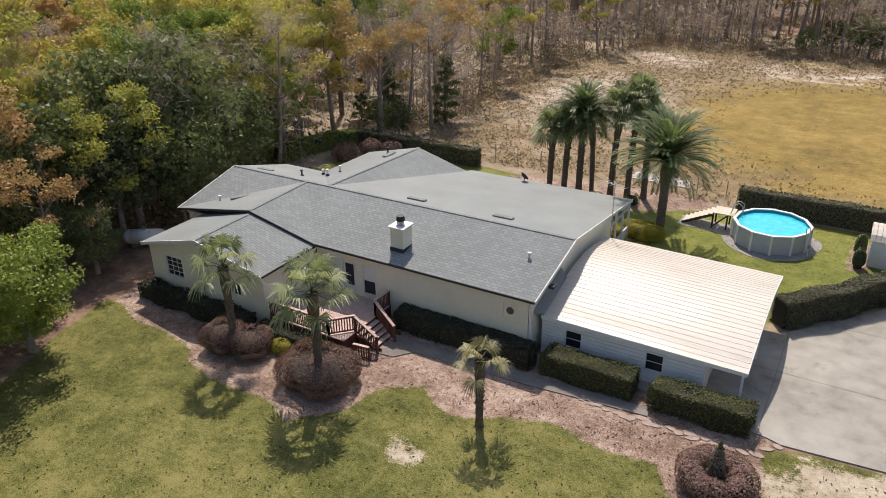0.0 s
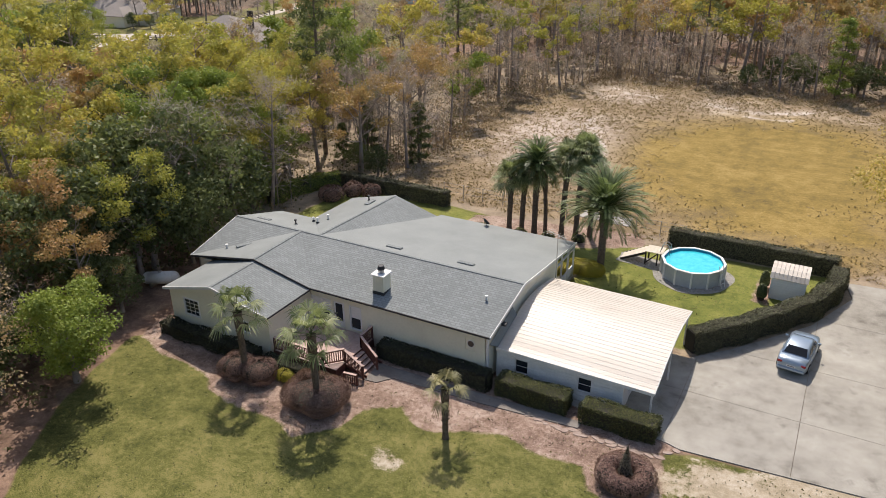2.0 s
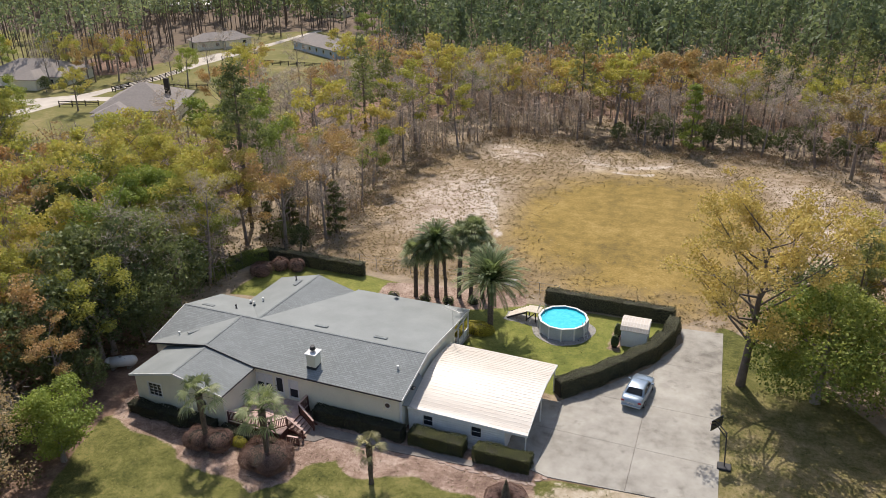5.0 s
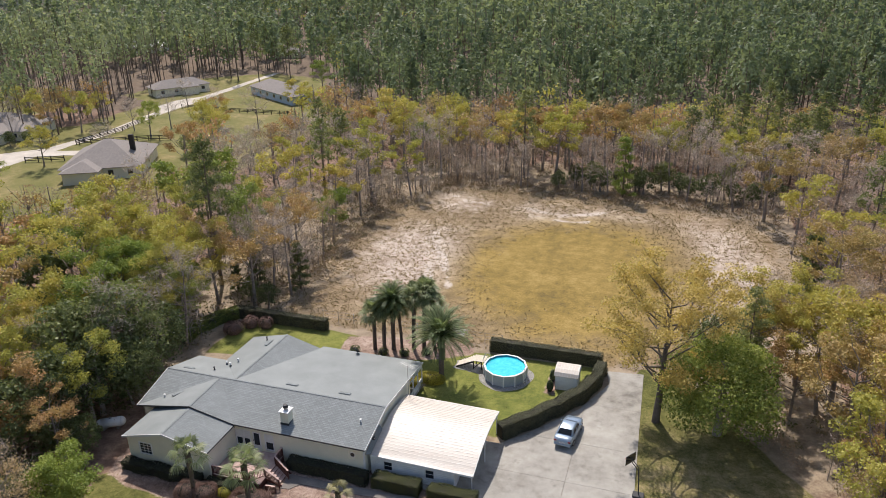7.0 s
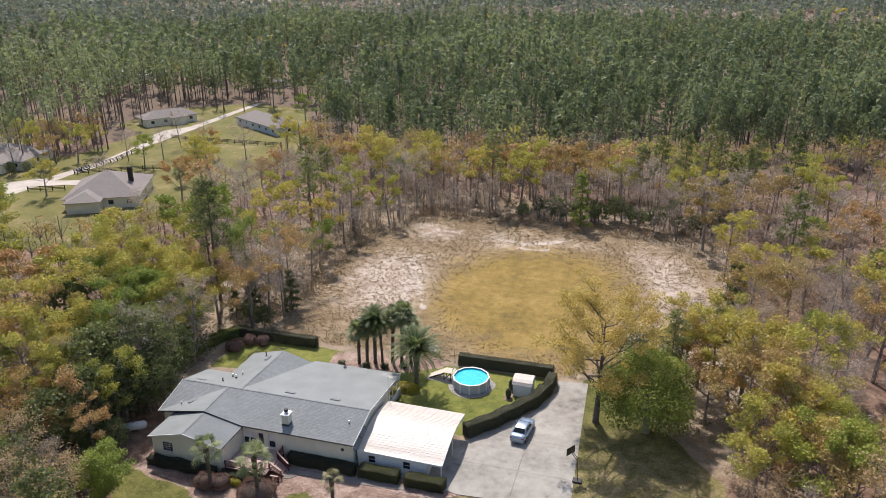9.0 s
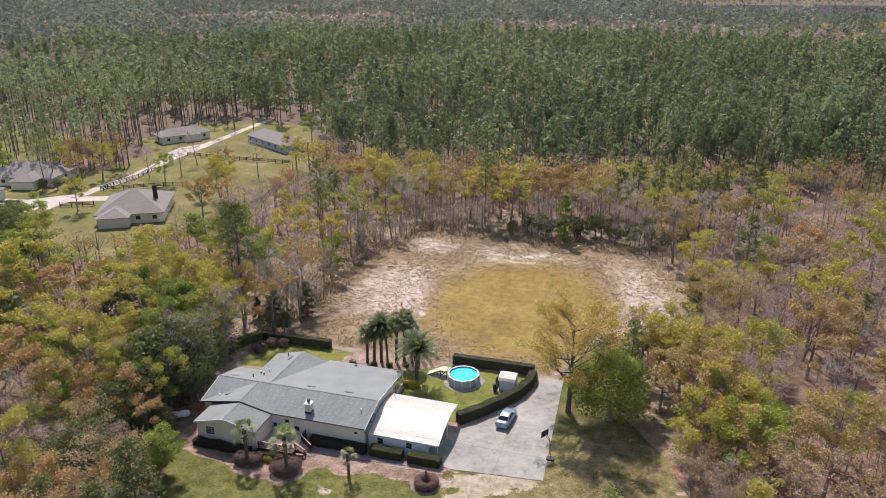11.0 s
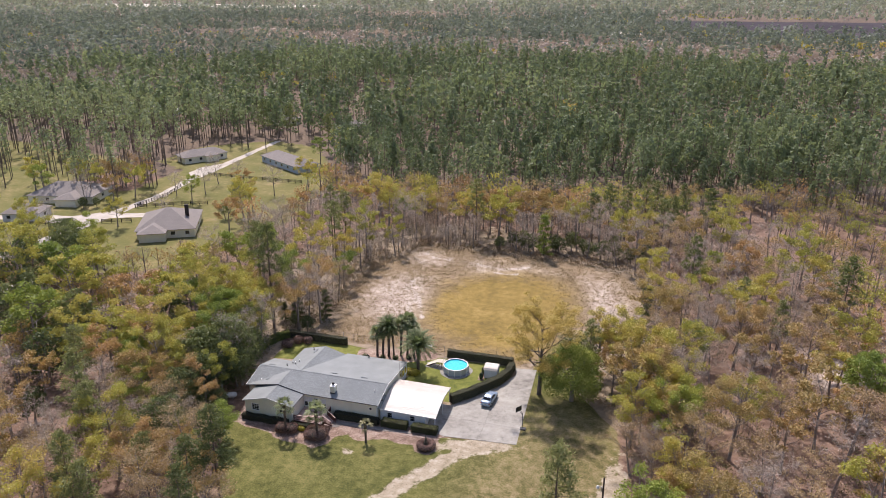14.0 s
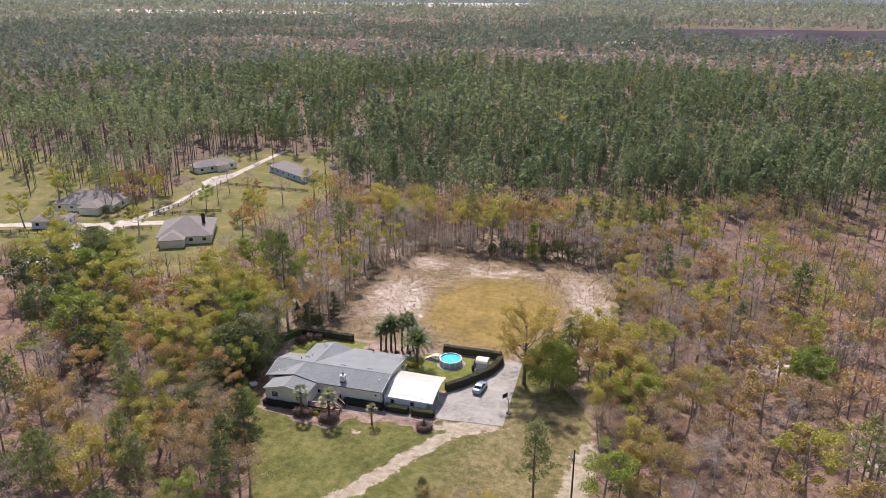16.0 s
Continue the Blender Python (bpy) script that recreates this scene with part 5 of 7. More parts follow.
def path_hedge(line, width, z1, label, seed, leaf="hedge"):
    """A hedge that follows a bent line."""
    rng = np.random.default_rng(seed)
    pts = np.array(line, float)
    seg = np.linalg.norm(np.diff(pts, axis=0), axis=1)
    cum = np.concatenate([[0], np.cumsum(seg)])

    def place(s):
        return np.stack([np.interp(s, cum, pts[:, 0]), np.interp(s, cum, pts[:, 1])], 1)

    def surf(rng, n):
        s = rng.uniform(0, cum[-1], n)
        c, c2 = place(s), place(np.minimum(s + 0.3, cum[-1]))
        c0 = place(np.maximum(s - 0.3, 0))
        d = c2 - c0
        d /= np.linalg.norm(d, axis=1, keepdims=True)
        side = np.stack([-d[:, 1], d[:, 0]], 1)
        w = rng.uniform(-1, 1, n) * (width / 2 + z1)
        over = np.abs(w) > width / 2
        lat = np.where(over, np.sign(w) * width / 2, w)
        z = np.where(over, z1 - (np.abs(w) - width / 2), z1)
        nn = np.zeros((n, 3))
        nn[:, :2] = side * np.where(over, np.sign(w), 0)[:, None]
        nn[:, 2] = np.where(over, 0, 1)
        p = np.concatenate([c + side * lat[:, None], z[:, None]], 1)
        p += nn * (rng.uniform(-0.12, 0.1, n) + 0.12 * np.sin(s * 1.9) * np.cos(z * 2.0 + lat))[:, None]
        p[:, 2] = np.maximum(p[:, 2], 0.05)
        return p, nn

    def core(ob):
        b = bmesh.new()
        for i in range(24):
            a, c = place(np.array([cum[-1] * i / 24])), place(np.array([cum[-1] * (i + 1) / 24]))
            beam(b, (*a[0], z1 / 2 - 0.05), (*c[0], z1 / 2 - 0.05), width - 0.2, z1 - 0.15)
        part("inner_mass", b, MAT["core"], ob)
    n = int(cum[-1] * (width + 2 * z1) * 380)
    return crown_of(rng, n, 0.058, surf, core, "hedge", label, "hedge", MAT[leaf], (pts[0][0], pts[0][1], 0))


path_hedge([(-41.2, 54.4), (-42.6, 52.4), (-43.8, 49.6), (-44.0, 46.6)], 1.1, 1.5, "bright green end of the hedge at the wood", 10, "oakgreen")
path_hedge([(-1.7, 39.3), (0.6, 41.7), (3.2, 45.2), (5.2, 48.2), (6.3, 51.5), (6.5, 54.2)], 1.1, 1.6, "tall curved hedge between driveway and pool lawn", 9)


def oval_surface(c, r, hole=0.0, under=False):
    def surf(rng, n):
        d = rng.normal(size=(n, 3))
        d[:, 2] = d[:, 2] if under else np.abs(d[:, 2]) * 0.9 + 0.02 * d[:, 2]
        d /= np.linalg.norm(d, axis=1, keepdims=True)
        rad = 1 + 0.07 * np.sin(d[:, 0] * 5 + c[0]) * np.cos(d[:, 1] * 4 + c[1]) + rng.uniform(-0.06, 0.05, n)
        if hole:
            dip = np.clip(1 - np.hypot(d[:, 0], d[:, 1]) / hole, 0, 1)
            rad = rad * (1 - 0.6 * dip)
        q = np.sign(d) * np.abs(d) ** 0.72
        p = np.array(c) + q * rad[:, None] * np.array(r)
        p[:, 2] = np.maximum(p[:, 2], 0.05)
        return p, d
    return surf


def bush(c, r, label, mat, seed, name="shrub", size=0.034, dens=1300, hole=0.0, category="shrub", under=False):
    rng = np.random.default_rng(seed)
    area = 2 * math.pi * r[0] * r[1] * 0.8 + math.pi * (r[0] + r[1]) * r[2]

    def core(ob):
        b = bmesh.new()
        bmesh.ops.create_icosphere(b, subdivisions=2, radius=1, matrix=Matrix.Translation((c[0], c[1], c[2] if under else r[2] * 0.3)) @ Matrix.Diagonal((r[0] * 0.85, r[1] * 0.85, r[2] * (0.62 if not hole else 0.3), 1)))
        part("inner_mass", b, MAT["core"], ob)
    return crown_of(rng, int(area * dens * 0.6), size, oval_surface(c, r, hole, under), core, name, label, category, MAT[mat], (c[0], c[1], 0))


def ring_bush(c, ring, wide, high, label, seed):
    """A clipped ring of shrub with an open middle."""
    rng = np.random.default_rng(seed)

    def surf(rng, n):
        w, u = rng.uniform(0, 6.2832, n), rng.uniform(-0.5, 3.64, n)
        d = np.stack([np.cos(w) * np.cos(u), np.sin(w) * np.cos(u), np.sin(u)], 1)
        k = 1 + rng.uniform(-0.08, 0.07, n) + 0.05 * np.sin(w * 7)
        p = np.stack([c[0] + np.cos(w) * ring, c[1] + np.sin(w) * ring, np.full(n, high)], 1) + d * np.array([wide, wide, high * 0.8]) * k[:, None]
        p[:, 2] = np.maximum(p[:, 2], 0.05)
        return p, d

    def core(ob):
        turns = [np.array([c[0] + ring * math.cos(0.3307 * i), c[1] + ring * math.sin(0.3307 * i), high * 0.75]) for i in range(20)]
        v, f, t = prism(turns, [wide * 0.75] * 20, 8)
        mesh_np("inner_mass", v, f, MAT["core"], ob)
    return crown_of(rng, 9000, 0.042, surf, core, "shrub", label, "shrub", MAT["redbush"], (c[0], c[1], 0))


bush((-20.1, 22.9, 0.82), (1.95, 1.65, 0.8), "large rounded purple-brown shrub round a palm trunk", "redbush", 21, hole=0.4, under=True)
bush((-26.35, 22.9, 0.75), (1.05, 1.1, 0.72), "rounded purple-brown shrub beside a palm trunk", "redbush", 22, under=True)
bush((-24.75, 23.2, 0.72), (1.1, 1.05, 0.68), "rounded purple-brown shrub beside a palm trunk", "redbush", 23, under=True)
ring_bush((-1.9, 25.2), 1.02, 0.56, 0.55, "ring-shaped purple-brown shrub with an open middle", 24)
bush((-23.4, 24.0, 0.1), (0.7, 0.45, 0.6), "small bright yellow-green shrub", "yellowbush", 25)
bush((-11.6, 47.0, 0.1), (1.6, 0.9, 0.9), "yellow-green shrub under the date palm", "yellowbush", 26)
bush((-13.0, 45.6, 0.1), (0.8, 0.8, 0.9), "yellow-green shrub beside the porch", "yellowbush", 27)
for i, (x, y, r) in enumerate(((-39.5, 50.6, 1.2), (-38.2, 52.6, 1.0), (-36.2, 53.0, 0.9))):
    bush((x, y, 0.2), (r, r, 1.2), "rounded brown shrub at the back lawn", "redbush", 30 + i, size=0.06, dens=260)
for i, (x, y, h) in enumerate(((1.55, 48.9, 0.95), (1.5, 51.0, 1.05), (5.3, 51.0, 1.0))):
    bush((x, y, 0.3), (0.32, 0.32, h), "narrow dark evergreen shrub beside the shed", "evergreen", 40 + i, size=0.08)


def cone_surface(c, r, h):
    def surf(rng, n):
        f, w = 1 - np.sqrt(rng.uniform(0, 1, n)), rng.uniform(0, 6.2832, n)
        k = (r * (1 - f) + 0.03) * (1 + rng.uniform(-0.18, 0.1, n) + 0.12 * np.sin(w * 3 + f * 9))
        nn = np.stack([np.cos(w), np.sin(w), np.full(n, 0.3)], 1)
        return np.stack([c[0] + np.cos(w) * k, c[1] + np.sin(w) * k, 0.1 + f * h], 1), nn
    return surf


crown_of(np.random.default_rng(50), 1500, 0.05, cone_surface((-1.95, 25.25), 0.42, 2.2), lambda ob: part("inner_mass", tube(bmesh.new(), (-1.95, 25.25, 0), (-1.95, 25.25, 2.1), 0.34, 0.02, n=10), MAT["core"], ob),
         "shrub", "narrow pointed grey-brown conifer in a ring-shaped shrub", "shrub", MAT["cypress"], (-1.95, 25.25, 0))
for i, (x, y) in enumerate(((-22.5, 50.5), (-23.2, 48.4), (-14.0, 52.5), (-19.0, 51.0), (-16.5, 51.5))):
    bush((x, y, 0.1), (0.6, 0.6, 0.7), "low dark green shrub under the palms", "evergreen", 60 + i, size=0.065, dens=120)


# ---- palms ----
def fan_leaf(rng, base, az, el, length, fan, blades=21, hang=0.45):
    """A fan leaf: a stalk and drooping blades."""
    d = np.array([math.cos(az) * math.cos(el), math.sin(az) * math.cos(el), math.sin(el)])
    hub = base + d * length
    hub[2] -= 0.18 * length * math.cos(el)
    side = np.array([-math.sin(az), math.cos(az), 0])
    up = np.cross(d, side)
    vs, fs = [], []
    for i in range(blades):
        w = radians(-115 + 230 * i / (blades - 1)) + rng.uniform(-0.06, 0.06)
        r = fan * (1 - 0.25 * abs(w) / 2) * rng.uniform(0.85, 1.1)
        dirn = d * math.cos(w) + side * math.sin(w)
        wd = np.cross(dirn, up)
        mid = hub + dirn * r * 0.55 + up * 0.05
        tip = hub + dirn * r - np.array([0, 0, 1]) * r * rng.uniform(0.7, 1.3) * hang
        k = len(vs)
        ww = 0.042 * fan
        vs += [hub, mid + wd * ww, tip, mid - wd * ww]
        fs.append((k, k + 1, k + 2, k + 3))
    v, f, t = np.array(vs), np.array(fs), np.clip(rng.uniform(0.1, 0.8) + np.repeat(rng.uniform(-0.25, 0.3, blades), 4), 0, 1)
    s = prism([base, (base + hub) / 2 + np.array([0, 0, 0.05]), hub], [0.025, 0.02, 0.012], 3)
    return [(v, f, t), s]


def feather_leaf(rng, base, az, el, length, n=30):
    """A feather leaf that arches over, with a row of leaflets on each side."""
    pts = []
    for i in range(8):
        f = i / 7
        e = el - f * f * 1.0
        step_ = length / 7
        pts.append(base if i == 0 else pts[-1] + step_ * np.array([math.cos(az) * math.cos(e), math.sin(az) * math.cos(e), math.sin(e)]))
    pts = np.array(pts)
    vs, fs = [], []
    side = np.array([-math.sin(az), math.cos(az), 0])
    for i in range(n):
        f = 0.12 + 0.88 * i / (n - 1)
        j = min(int(f * 7), 6)
        p = pts[j] + (pts[j + 1] - pts[j]) * (f * 7 - j)
        d = pts[j + 1] - pts[j]
        d = d / np.linalg.norm(d)
        ll = length * 0.24 * (1 - 0.55 * f) * (0.6 + 0.4 * min(1, f * 5))
        for s in (1, -1):
            dirn = d * 0.75 + side * s * 0.65 + np.array([0, 0, 0.25])
            tip = p + dirn * ll - np.array([0, 0, 0.18 * ll])
            wd = d * 0.05
            k = len(vs)
            vs += [p - wd * 0.5, (p + tip) / 2 + wd, tip, (p + tip) / 2 - wd]
            fs.append((k, k + 1, k + 2, k + 3))
    return [(np.array(vs), np.array(fs), np.full(len(vs), rng.uniform(0, 1))), prism(pts, np.linspace(0.04, 0.01, 8), 3)]


def palm(x, y, h, kind, seed, label, r=0.17, crown=1.0, lean=0.0, count=30, leaf="palm", reach=0.75, hang=0.4):
    rng = np.random.default_rng(seed)
    ob = thing("palm_tree", label, "palm tree", (x, y, 0), "palm trees")
    az0 = rng.uniform(0, 6.3)
    line = [np.array([x + math.cos(az0) * lean * h * f * f, y + math.sin(az0) * lean * h * f * f, h * f]) for f in np.linspace(0, 1, 14)]
    rad = [r * (1.25 if i == 0 else 1) * (1 + 0.1 * (i % 2)) * (1 + (0.35 if i > 9 else 0)) for i in range(14)]
    # old leaf bases on the trunk
    bs = [prism(line, rad, 9)]
    for i in range(int(26 * h / 4)):
        fz = rng.uniform(0.35 if kind == "fan" else 0.25, 1)
        j = int(fz * 12.99)
        p = line[j] + (line[j + 1] - line[j]) * (fz * 13 - j)
        w = rng.uniform(0, 6.3)
        o = np.array([math.cos(w), math.sin(w), 0])
        bs.append(prism([p + o * r * 0.9, p + o * (r + 0.09) + np.array([0, 0, 0.12])], [0.05, 0.02], 4))
    v, f, t = join(bs)
    mesh_np("trunk", v, f, MAT["palm_bark"], ob, "rough brown trunk with old leaf bases")
    top = line[-1]
    sets = []
    for i in range(count):
        f = i / count
        az = i * 2.39996 + rng.uniform(-0.2, 0.2)
        if kind == "fan":
            el = radians(75 - 105 * f + rng.uniform(-8, 8))
            sets += fan_leaf(rng, top + np.array([0, 0, 0.1 - 0.2 * f]), az, el, reach * crown * rng.uniform(0.8, 1.15), 0.8 * crown, 21, hang)
        else:
            el = radians(84 - 82 * f + rng.uniform(-6, 6))
            sets += feather_leaf(rng, top + np.array([0, 0, 0.2 - 0.4 * f]), az, el, 2.9 * crown * rng.uniform(0.85, 1.1))
    v, f, t = join(sets)
    mesh_np("fronds", v, f, MAT[leaf], ob, "green fronds", tint=t)
    return ob


palm(-25.6, 22.9, 4.9, "fan", 101, "cabbage palm rising between two purple-brown shrubs", 0.19, 1.25, count=18, reach=0.95, hang=0.42)
palm(-19.8, 22.7, 5.1, "fan", 102, "cabbage palm rising from a large purple-brown shrub", 0.2, 1.4, count=21, reach=0.9, hang=0.4)
palm(-11.75, 23.85, 3.4, "fan", 103, "young cabbage palm with pale fronds beside the lawn", 0.17, 0.95, count=12, leaf="palepalm", reach=0.85, hang=0.5)
for i, (x, y, h, l, c) in enumerate(((-20.4, 51.8, 5.3, 0.04, 1.4), (-19.3, 52.1, 5.7, 0.05, 1.3), (-15.9, 53.2, 7.1, 0.05, 1.45), (-14.7, 53.6, 7.8, 0.04, 1.45), (-13.5, 53.9, 6.4, 0.04, 1.3))):
    palm(x, y, h, "fan", 110 + i, "tall cabbage palm in the back garden", 0.22, c, l, 38)
palm(-18.2, 52.4, 6.6, "feather", 120, "tall feather palm in the back garden", 0.24, 0.92, 0.02, 70, "datepalm")
palm(-17.3, 52.8, 5.6, "fan", 121, "slim palm with a bare trunk", 0.17, 1.2, 0.06, 30)
palm(-10.5, 47.6, 5.5, "feather", 122, "stout date palm with arching grey-green fronds", 0.28, 1.28, 0.0, 96, "datepalm")

# ---- trees ----
def grow(rng, h, r, spread, limbs, kind, low=0.35):
    """Trunk and limbs: returns limb meshes and the tips where leaves grow."""
    sets, tips = [], []
    fork = h * (0.35 if kind != "tall" else 0.5)
    bend = rng.normal(size=2) * 0.04 * h
    trunk = [np.array([0, 0, 0.0]), np.array([bend[0] * 0.3, bend[1] * 0.3, fork * 0.5]), np.array([bend[0] * 0.6, bend[1] * 0.6, fork]), np.array([bend[0], bend[1], h * 0.72]), np.array([bend[0] * 1.3, bend[1] * 1.3, h * 0.93])]
    sets.append(prism(trunk, [r * 1.3, r, r * 0.85, r * 0.45, r * 0.12], 6))
    for i in range(limbs):
        f = low + (0.95 - low) * (i + rng.uniform(0, 0.6)) / limbs
        z = h * f
        k = np.interp(z, [p[2] for p in trunk], range(5))
        j = min(int(k), 3)
        p0 = trunk[j] + (trunk[j + 1] - trunk[j]) * (k - j)
        az = i * 2.4 + rng.uniform(-0.5, 0.5)
        ln = spread * (1.05 - 0.55 * abs(f - 0.55) / 0.45) * rng.uniform(0.75, 1.15)
        el = radians(rng.uniform(15, 50))
        d = np.array([math.cos(az) * math.cos(el), math.sin(az) * math.cos(el), math.sin(el)])
        p1 = p0 + d * ln * 0.5 + rng.normal(size=3) * 0.1
        p2 = p0 + d * ln + np.array([0, 0, 0.18 * ln]) + rng.normal(size=3) * 0.15
        rr = r * 0.42 * (1.1 - 0.6 * f)
        sets.append(prism([p0, p1, p2], [rr, rr * 0.65, rr * 0.2], 4))
        tips.append(p2)
        for m in range(3):
            d2 = d + rng.normal(size=3) * 0.6
            d2[2] = abs(d2[2]) * 0.7 + 0.1
            q0 = p0 + (p2 - p0) * rng.uniform(0.4, 0.95)
            q1 = q0 + d2 / np.linalg.norm(d2) * ln * rng.uniform(0.3, 0.55)
            sets.append(prism([q0, q1], [rr * 0.4, rr * 0.1], 3))
            tips += [q1, (q0 + q1) / 2]
    tips.append(trunk[-1])
    return sets, np.array(tips)


def clumped(rng, centres, n, radius):
    """Places for n leaves in uneven rounded clumps, and the clump of each."""
    rad = radius * rng.uniform(0.65, 1.35, len(centres))
    share = rad ** 2 / (rad ** 2).sum()
    which = rng.choice(len(centres), n, p=share)
    d = rng.normal(size=(n, 3))
    d /= np.linalg.norm(d, axis=1, keepdims=True)
    return centres[which] + d * (rad[which] * rng.uniform(0.05, 1, n) ** 0.45)[:, None] * np.array([1, 1, 0.62]), which


def hue_by_clump(rng, t, which):
    """Each clump of leaves has a hue of its own."""
    k = len(t) // len(which)
    return np.clip(0.4 * t + 0.6 * np.repeat(rng.uniform(0, 1, which.max() + 1)[which], k), 0, 1)


def broadleaf(seed, h, spread, r, n, size, puff, limbs=9, kind="", aspect=0.6, low=0.35, gather=0.55):
    """Meshes of a broadleaved tree: trunk with limbs, and leaves in clumps round the limb tips."""
    rng = np.random.default_rng(seed)
    sets, tips = grow(rng, h, r, spread, limbs, kind, low)
    keep = rng.permutation(len(tips))[:max(14, int(len(tips) * gather))]
    p, which = clumped(rng, tips[keep], n, puff)
    p[:, 2] = np.maximum(p[:, 2], h * 0.12)
    v, f, t = leaflets(p, size, rng, np.tile([0, 0, 1.0], (n, 1)), 0.25, aspect)
    return join(sets), (v, f, hue_by_clump(rng, t, which))


def conifer(seed, h, spread, r, n, size, bare=0.45):
    """Meshes of a pine: a straight trunk, whorls of limbs and clumps of needles."""
    rng = np.random.default_rng(seed)
    sets = [prism([np.array([0, 0, 0.0]), np.array([rng.normal() * 0.15, rng.normal() * 0.15, h * 0.5]), np.array([0, 0, h])], [r, r * 0.7, r * 0.1], 6)]
    tips = []
    k = 26
    for i in range(k):
        f = bare + (1 - bare) * i / k
        z = h * f
        az = i * 2.4 + rng.uniform(-0.4, 0.4)
        ln = spread * (1.0 - 0.8 * max(0, (f - bare - 0.12) / (1 - bare))) * rng.uniform(0.55, 1.1)
        q = np.array([math.cos(az) * ln, math.sin(az) * ln, z + ln * rng.uniform(0.0, 0.35)])
        p0 = np.array([0, 0, z])
        sets.append(prism([p0, q], [r * 0.22, r * 0.05], 3))
        tips += [q, p0 + (q - p0) * 0.65, q]
    tips += [np.array([0, 0, h])] * 3
    tips = np.array(tips)
    p = tips[rng.integers(0, len(tips), n)] + rng.normal(size=(n, 3)) * np.array([0.30, 0.30, 0.20]) * (spread / 2.2)
    return join(sets), leaflets(p, size, rng, np.tile([0, 0, 1.0], (n, 1)), 0.3, 0.4)


def dense(seed, h, rad, r, n, size, lobes=22, low=0.12):
    """Meshes of a dense round oak: limbs, and leaves over many lobes from the top down to the ground."""
    rng = np.random.default_rng(seed)
    sets, _ = grow(rng, h * 0.8, r, rad * 0.6, 8, "", 0.25)
    k = np.arange(lobes) + 0.5
    zz = 1 - 1.75 * k / lobes
    az = k * 2.4 + rng.uniform(-0.3, 0.3, lobes)
    rr = np.sqrt(np.maximum(0, 1 - zz ** 2))
    lr = rad * rng.uniform(0.20, 0.44, lobes)
    mid, half = h * (0.5 + low * 0.5), h * (0.5 - low * 0.5)
    reach = rng.uniform(0.5, 0.92, lobes)
    c = np.stack([np.cos(az) * rr * rad * reach, np.sin(az) * rr * rad * reach, mid + zz * half * (0.45 + 0.45 * reach)], 1)
    which = rng.integers(0, lobes, n)
    d = rng.normal(size=(n, 3))
    d[:, 2] += 0.35
    d /= np.linalg.norm(d, axis=1, keepdims=True)
    out = d * lr[which][:, None] * rng.uniform(0.72, 1.12, n)[:, None] * np.array([1, 1, 0.8])
    p = c[which] + out
    p[:, 2] = np.maximum(p[:, 2], 0.25)
    v, f, t = leaflets(p, size, rng, d, 0.35, 0.75)
    # lit tops and shaded undersides of the lobes are put into the tint
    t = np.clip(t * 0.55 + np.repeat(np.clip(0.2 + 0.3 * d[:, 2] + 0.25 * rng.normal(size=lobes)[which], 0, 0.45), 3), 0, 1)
    return join(sets), (v, f, t)


KINDS = {}


def tree_kind(key, make, bark, leaf, name, label, category):
    """Builds a tree once, as a thing with trunk and crown, for copying."""
    (tv, tf, tt), (cv, cf, ct) = make
    ob = thing(name, label, category, (0, 0, 0), "trees of the wood")
    mesh_np("trunk", tv, tf, MAT[bark], ob)
    mesh_np("crown", cv, cf, MAT[leaf], ob, tint=ct)
    KINDS.setdefault(key, []).append([ob, False])


def both(key, close, middle, bark, leaf, name, label):
    """The same kind of tree twice: with fine leaves, and with coarser ones for the rows behind."""
    tree_kind(key, close, bark, leaf, name, label, "tree")
    tree_kind(key + "_behind", middle, bark, leaf, name, label, "tree")


for s in range(4):
    both("yellow", broadleaf(200 + s, 11.0 + s, 5.2, 0.26, 6200, 0.14, 1.0, 14, gather=0.5, aspect=0.75), broadleaf(200 + s, 11.0 + s, 5.2, 0.26, 2500, 0.22, 1.0, 11, gather=0.55, aspect=0.75), "trunk", "yellow", "oak_tree", "spreading oak with thin yellow-green spring leaves")
for s in range(2):
    both("lime", broadleaf(210 + s, 11 + s, 4.6, 0.24, 6200, 0.135, 1.0, 13, gather=0.5, aspect=0.75), broadleaf(210 + s, 11 + s, 4.6, 0.24, 2500, 0.215, 1.0, 10, gather=0.55, aspect=0.75), "trunk", "lime", "oak_tree", "oak with fresh green spring leaves")
for s in range(3):
    both("orange", broadleaf(220 + s, 10 + s, 4.9, 0.24, 5600, 0.135, 0.95, 14, gather=0.48, aspect=0.75), broadleaf(220 + s, 10 + s, 4.9, 0.24, 2200, 0.21, 0.95, 11, gather=0.5, aspect=0.75), "trunk", "orange", "oak_tree", "oak with thin russet spring leaves")
for s in range(4):
    both("bare", broadleaf(230 + s, 11 + s * 0.8, 4.0, 0.19, 2400, 0.36, 1.1, 14, aspect=0.05, gather=0.9), broadleaf(230 + s, 11 + s * 0.8, 4.0, 0.19, 1000, 0.46, 1.15, 11, aspect=0.065, gather=0.9), "trunk", "twig", "bare_tree", "leafless grey-brown tree with many twigs")
for s in range(3):
    both("bud", broadleaf(235 + s, 10.5 + s, 4.4, 0.2, 3000, 0.115, 1.0, 15, aspect=0.6, gather=0.95), broadleaf(235 + s, 10.5 + s, 4.4, 0.2, 1500, 0.18, 1.0, 12, aspect=0.6, gather=0.95), "trunk", "budding", "bare_tree", "nearly leafless tree with russet buds")
